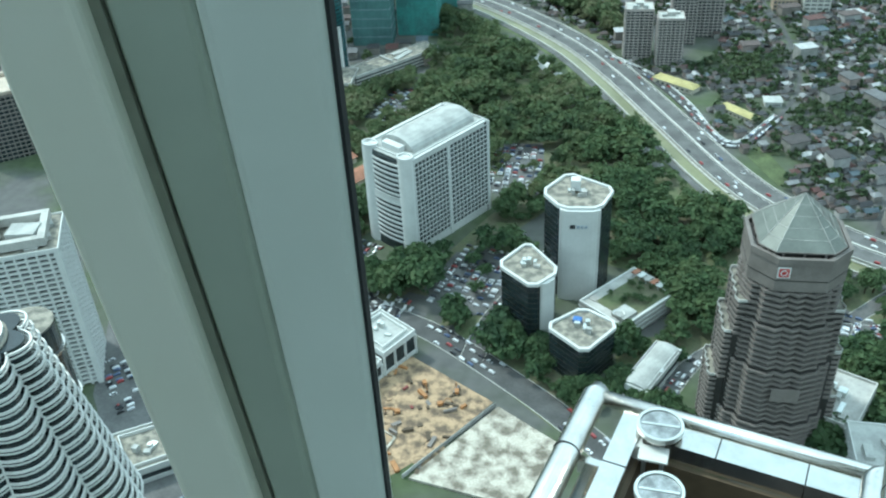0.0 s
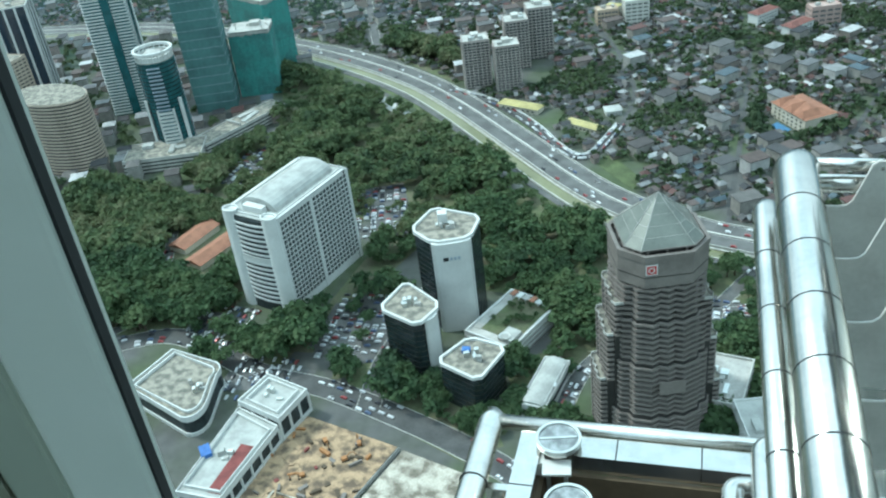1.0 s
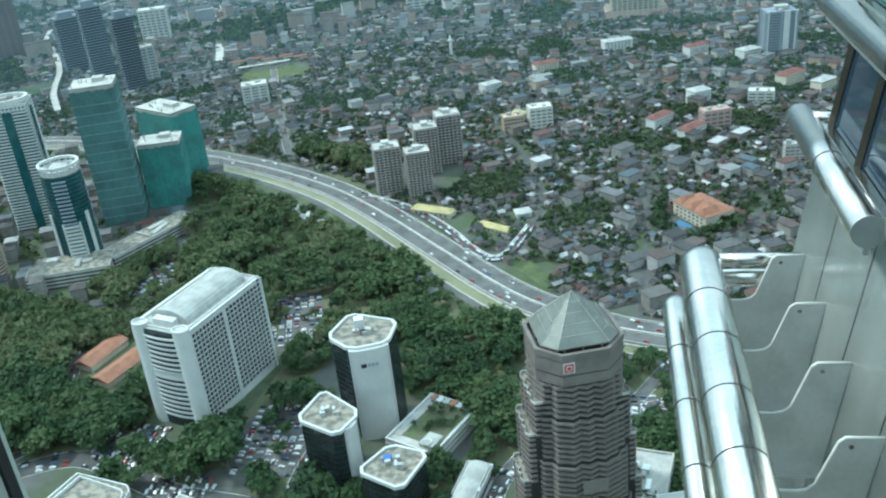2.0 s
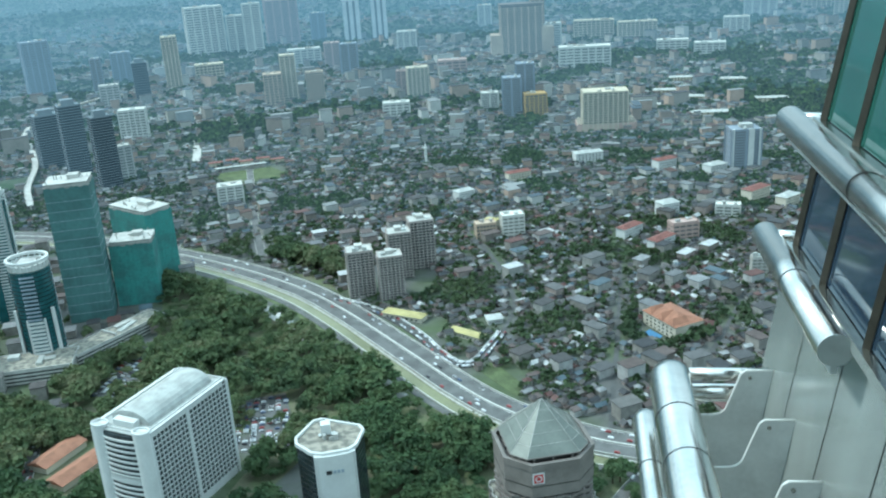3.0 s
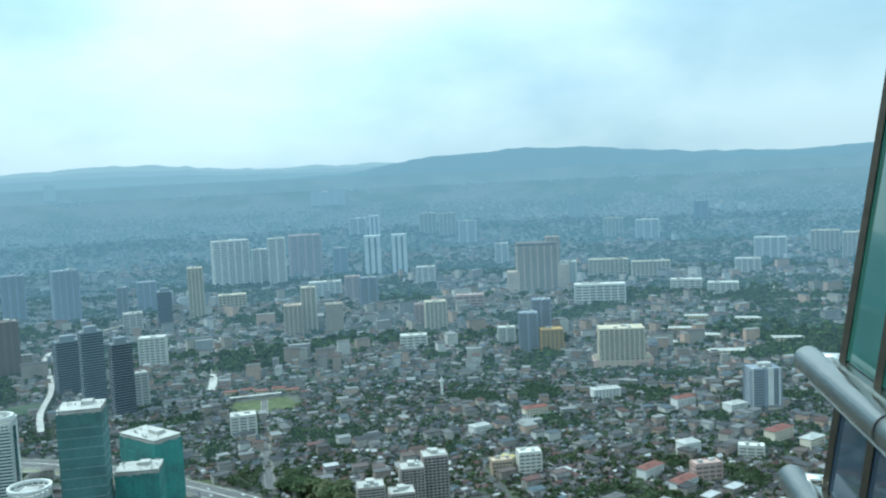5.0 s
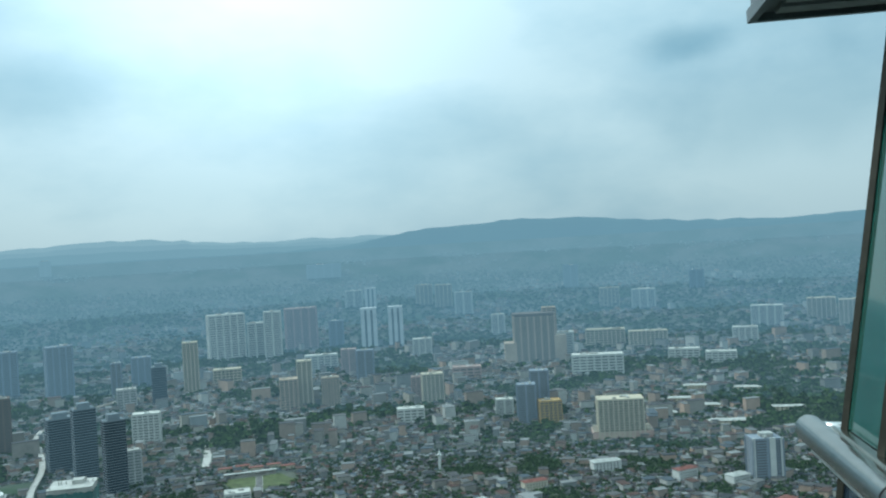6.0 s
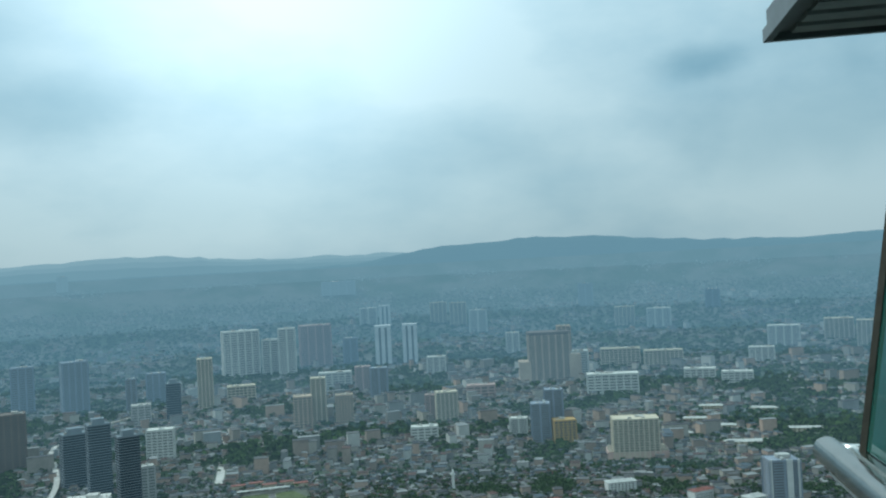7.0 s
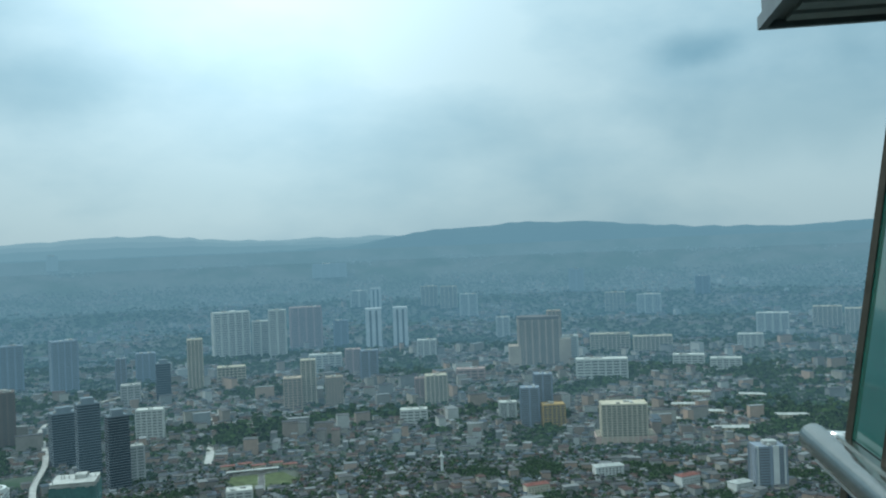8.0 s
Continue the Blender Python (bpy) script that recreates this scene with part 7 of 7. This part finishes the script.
for store in stuff_v:
    if store in LOOK:
        mat, label, cat = LOOK[store]
        name = store
    else:
        base, k = store.rsplit("_", 1)
        k = int(k)
        name = {"trees": "distant_trees", "walls": "distant_blocks", "roofs": "distant_roofs"}[base]
        cat = {"trees": "trees", "walls": "buildings", "roofs": "roofs"}[base]
        label = {"trees": "dark green trees among far city blocks", "walls": "pale low blocks of the far city", "roofs": "grey and white roofs of the far city"}[base]
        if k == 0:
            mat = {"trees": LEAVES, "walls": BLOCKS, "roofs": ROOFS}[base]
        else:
            mat = hazed(name, {"trees": LEAF_RAMP, "walls": WALL_RAMP, "roofs": ROOF_RAMP}[base], k)
    if isinstance(stuff_f[store][0], np.ndarray):
        vv = np.concatenate(stuff_v[store])
        off, ff = 0, []
        for q, fa in zip(stuff_v[store], stuff_f[store]):
            ff.append(fa - fa.min() + off)
            off += len(q)
        ff = np.concatenate(ff)
        me = bpy.data.meshes.new(name)
        me.vertices.add(len(vv)), me.vertices.foreach_set("co", vv.ravel())
        me.loops.add(ff.size), me.loops.foreach_set("vertex_index", ff.ravel())
        me.polygons.add(len(ff)), me.polygons.foreach_set("loop_start", np.arange(0, ff.size, 3))
        me.update(calc_edges=True)
    else:
        me = bpy.data.meshes.new(name)
        me.from_pydata([p for q in stuff_v[store] for p in q], [], [p for q in stuff_f[store] for p in q])
    me.materials.append(mat)
    tagged(new(name, me), label, cat, kind="stuff")

# ---- cars ----
body_m = MB().quadbox([(-2.1, -.85), (2.1, -.85), (2.1, .85), (-2.1, .85)], .35, .95).mesh("body", CAR_PAINT)
roof_mb = MB()
roof_mb.v = [(-1.5, -.78, .95), (1.0, -.78, .95), (1.0, .78, .95), (-1.5, .78, .95), (-1.0, -.65, 1.5), (.4, -.65, 1.5), (.4, .65, 1.5), (-1.0, .65, 1.5)]
roof_mb.f = [(0, 1, 5, 4), (1, 2, 6, 5), (2, 3, 7, 6), (3, 0, 4, 7), (4, 5, 6, 7)]
cabin_m = roof_mb.mesh("cabin_glass", WINDOW_DARK)
top_m = MB().box(-.3, 0, 1.5, 1.5, 1.35, .06).mesh("roof_panel", CAR_PAINT)
wheel_m = MB().tube([(0, -.12, 0), (0, .12, 0)], .32, 10).mesh("wheel", TYRE)
car = thing("car", "small car in plain paint on the street", "car", (0, 0, -60), group="cars")
part("body", body_m, None, car), part("cabin_glass", cabin_m, None, car), part("roof_panel", top_m, None, car)
for wx in (-1.3, 1.3):
    for wy in (-.8, .8):
        part("wheel", wheel_m, None, car, at=(wx, wy, .32))
vrng = random.Random(41)
spots = []
for i in range(30, len(HWY) - 30):
    for o in (-12.5, -9, -5, 5, 9, 12.5):
        if vrng.random() < .12:
            p, q = offset(HWY, o)[i], offset(HWY, o)[i + 1]
            spots.append((p[0], p[1], 1.6, math.degrees(math.atan2(q[1] - p[1], q[0] - p[0]))))
for o in (-2.8, 2.8):
    ln = offset(RAMP, o)
    for i in range(len(ln) - 1):
        if vrng.random() < .75:
            p, q = ln[i], ln[i + 1]
            spots.append((p[0], p[1], .9, math.degrees(math.atan2(q[1] - p[1], q[0] - p[0]))))
for ln, hw in road_lines[:2] + road_lines[7:9] + road_lines[11:12]:
    for o in (-hw + 1.3, -hw * .35, hw * .35, hw - 1.3):
        lo = offset(ln, o)
        for i in range(len(lo) - 1):
            (ax, ay), (bx, by) = lo[i], lo[i + 1]
            n = int(math.hypot(bx - ax, by - ay) / 6.5)
            for k in range(n):
                if vrng.random() < .62:
                    spots.append((ax + (bx - ax) * k / n, ay + (by - ay) * k / n, .16, math.degrees(math.atan2(by - ay, bx - ax))))
LOTS = [(-328, 348, -290, 312, 45), (-146, 440, -138, 512, 62), (-265, 490, -215, 474, -30), (-145, 590, -155, 670, 60), (-294, 690, -276, 760, 20), (100, 455, 106, 490, -20), (-215, 425, -172, 420, -20)]
for x0, y0, x1, y1, t in LOTS:
    n = int(math.hypot(x1 - x0, y1 - y0) / 2.9)
    for row in (-18, -12, -6, 0, 6, 12, 18):
        for k in range(n):
            if vrng.random() < .55:
                f_ = (k + vrng.uniform(-.3, .3)) / n
                nx, ny = (y1 - y0), -(x1 - x0)
                l = math.hypot(nx, ny)
                spots.append((x0 + (x1 - x0) * f_ + nx / l * row, y0 + (y1 - y0) * f_ + ny / l * (row + vrng.uniform(-1.2, 1.2)), 0.10, math.degrees(math.atan2(ny, nx)) + vrng.uniform(-9, 9)))
vrng.shuffle(spots)
cv, cf, cn = [], [], 0
for i, (x, y, z, t) in enumerate(spots):
    if i < 230:
        copy_thing(car, pose(x, y, z, 0, 0, t))
    else:
        c, s = math.cos(radians(t)), math.sin(radians(t))
        for v, f in (([(-2.1, -.85, .3), (2.1, -.85, .3), (2.1, .85, .3), (-2.1, .85, .3), (-2.1, -.85, .95), (2.1, -.85, .95), (2.1, .85, .95), (-2.1, .85, .95), (-1.2, -.65, 1.5), (.5, -.65, 1.5), (.5, .65, 1.5), (-1.2, .65, 1.5)],
                      [(0, 1, 5, 4), (1, 2, 6, 5), (2, 3, 7, 6), (3, 0, 4, 7), (4, 5, 9, 8), (5, 6, 10, 9), (6, 7, 11, 10), (7, 4, 8, 11), (8, 9, 10, 11)]),):
            cv += [(x + c * p[0] - s * p[1], y + s * p[0] + c * p[1], z + p[2]) for p in v]
            cf += [tuple(q + cn for q in w) for w in f]
            cn += len(v)
car.location = (-100, 470, 0.16)
car.rotation_euler = (0, 0, radians(70))
tagged(new("parked_cars", mesh_of("parked_cars", cv, cf, CAR_STUFF)), "closely parked cars of many colours in streets and lots", "cars", kind="stuff")

pit = [(-169, 316), (-147, 306), (-144, 322), (-164, 330)]
tagged(new("pit_kerb", MB().ring(pit, [(-156 + (x + 156) * .88, 318.5 + (y - 318.5) * .88) for x, y in pit], 0, 1.1).mesh("pit_kerb", EARTH_PALE)), "low concrete kerb round a dug pit", "kerb")

# ---- the roof garden's trees, and heaps on the site ----
for k in range(14):
    g = Matrix.Rotation(radians(-33), 3, "Z") @ Vector((vrng.uniform(-10, 14), vrng.uniform(-8, 19), 0))
    t = copy_thing(vrng.choice(protos), pose(-38 + g.x, 462 + g.y, 12.3, 0, 0, vrng.uniform(0, 360)))
    t["label"], t["group"] = "small tree on the podium roof garden", "garden trees"
    s = vrng.uniform(.3, .5)
    t.scale = (s, s, s)
for k in range(26):
    x, y = vrng.uniform(-180, -118), vrng.uniform(305, 375)
    if x + 120 > (y - 320) * .5 + 4:
        continue
    r = vrng.uniform(2.5, 6)
    mb = MB()
    rings_ = [(1.0, 0.0), (.8, .3), (.5, .55), (.15, .7)]
    for q, z in rings_:
        mb.v += [(q * r * (1 + .25 * vrng.uniform(-1, 1)) * math.cos(a), q * r * (1 + .25 * vrng.uniform(-1, 1)) * math.sin(a), z * r * .22) for a in (2 * math.pi * i / 12 for i in range(12))]
    for i in range(3):
        mb.f += [(i * 12 + j, i * 12 + (j + 1) % 12, (i + 1) * 12 + (j + 1) % 12, (i + 1) * 12 + j) for j in range(12)]
    mb.f.append(tuple(range(36, 48)))
    tagged(new("earth_heap", mb.mesh("earth_heap", EARTH)), "heap of dug earth on the construction site", "earth heap", "earth heaps").location = (x, y, .12)
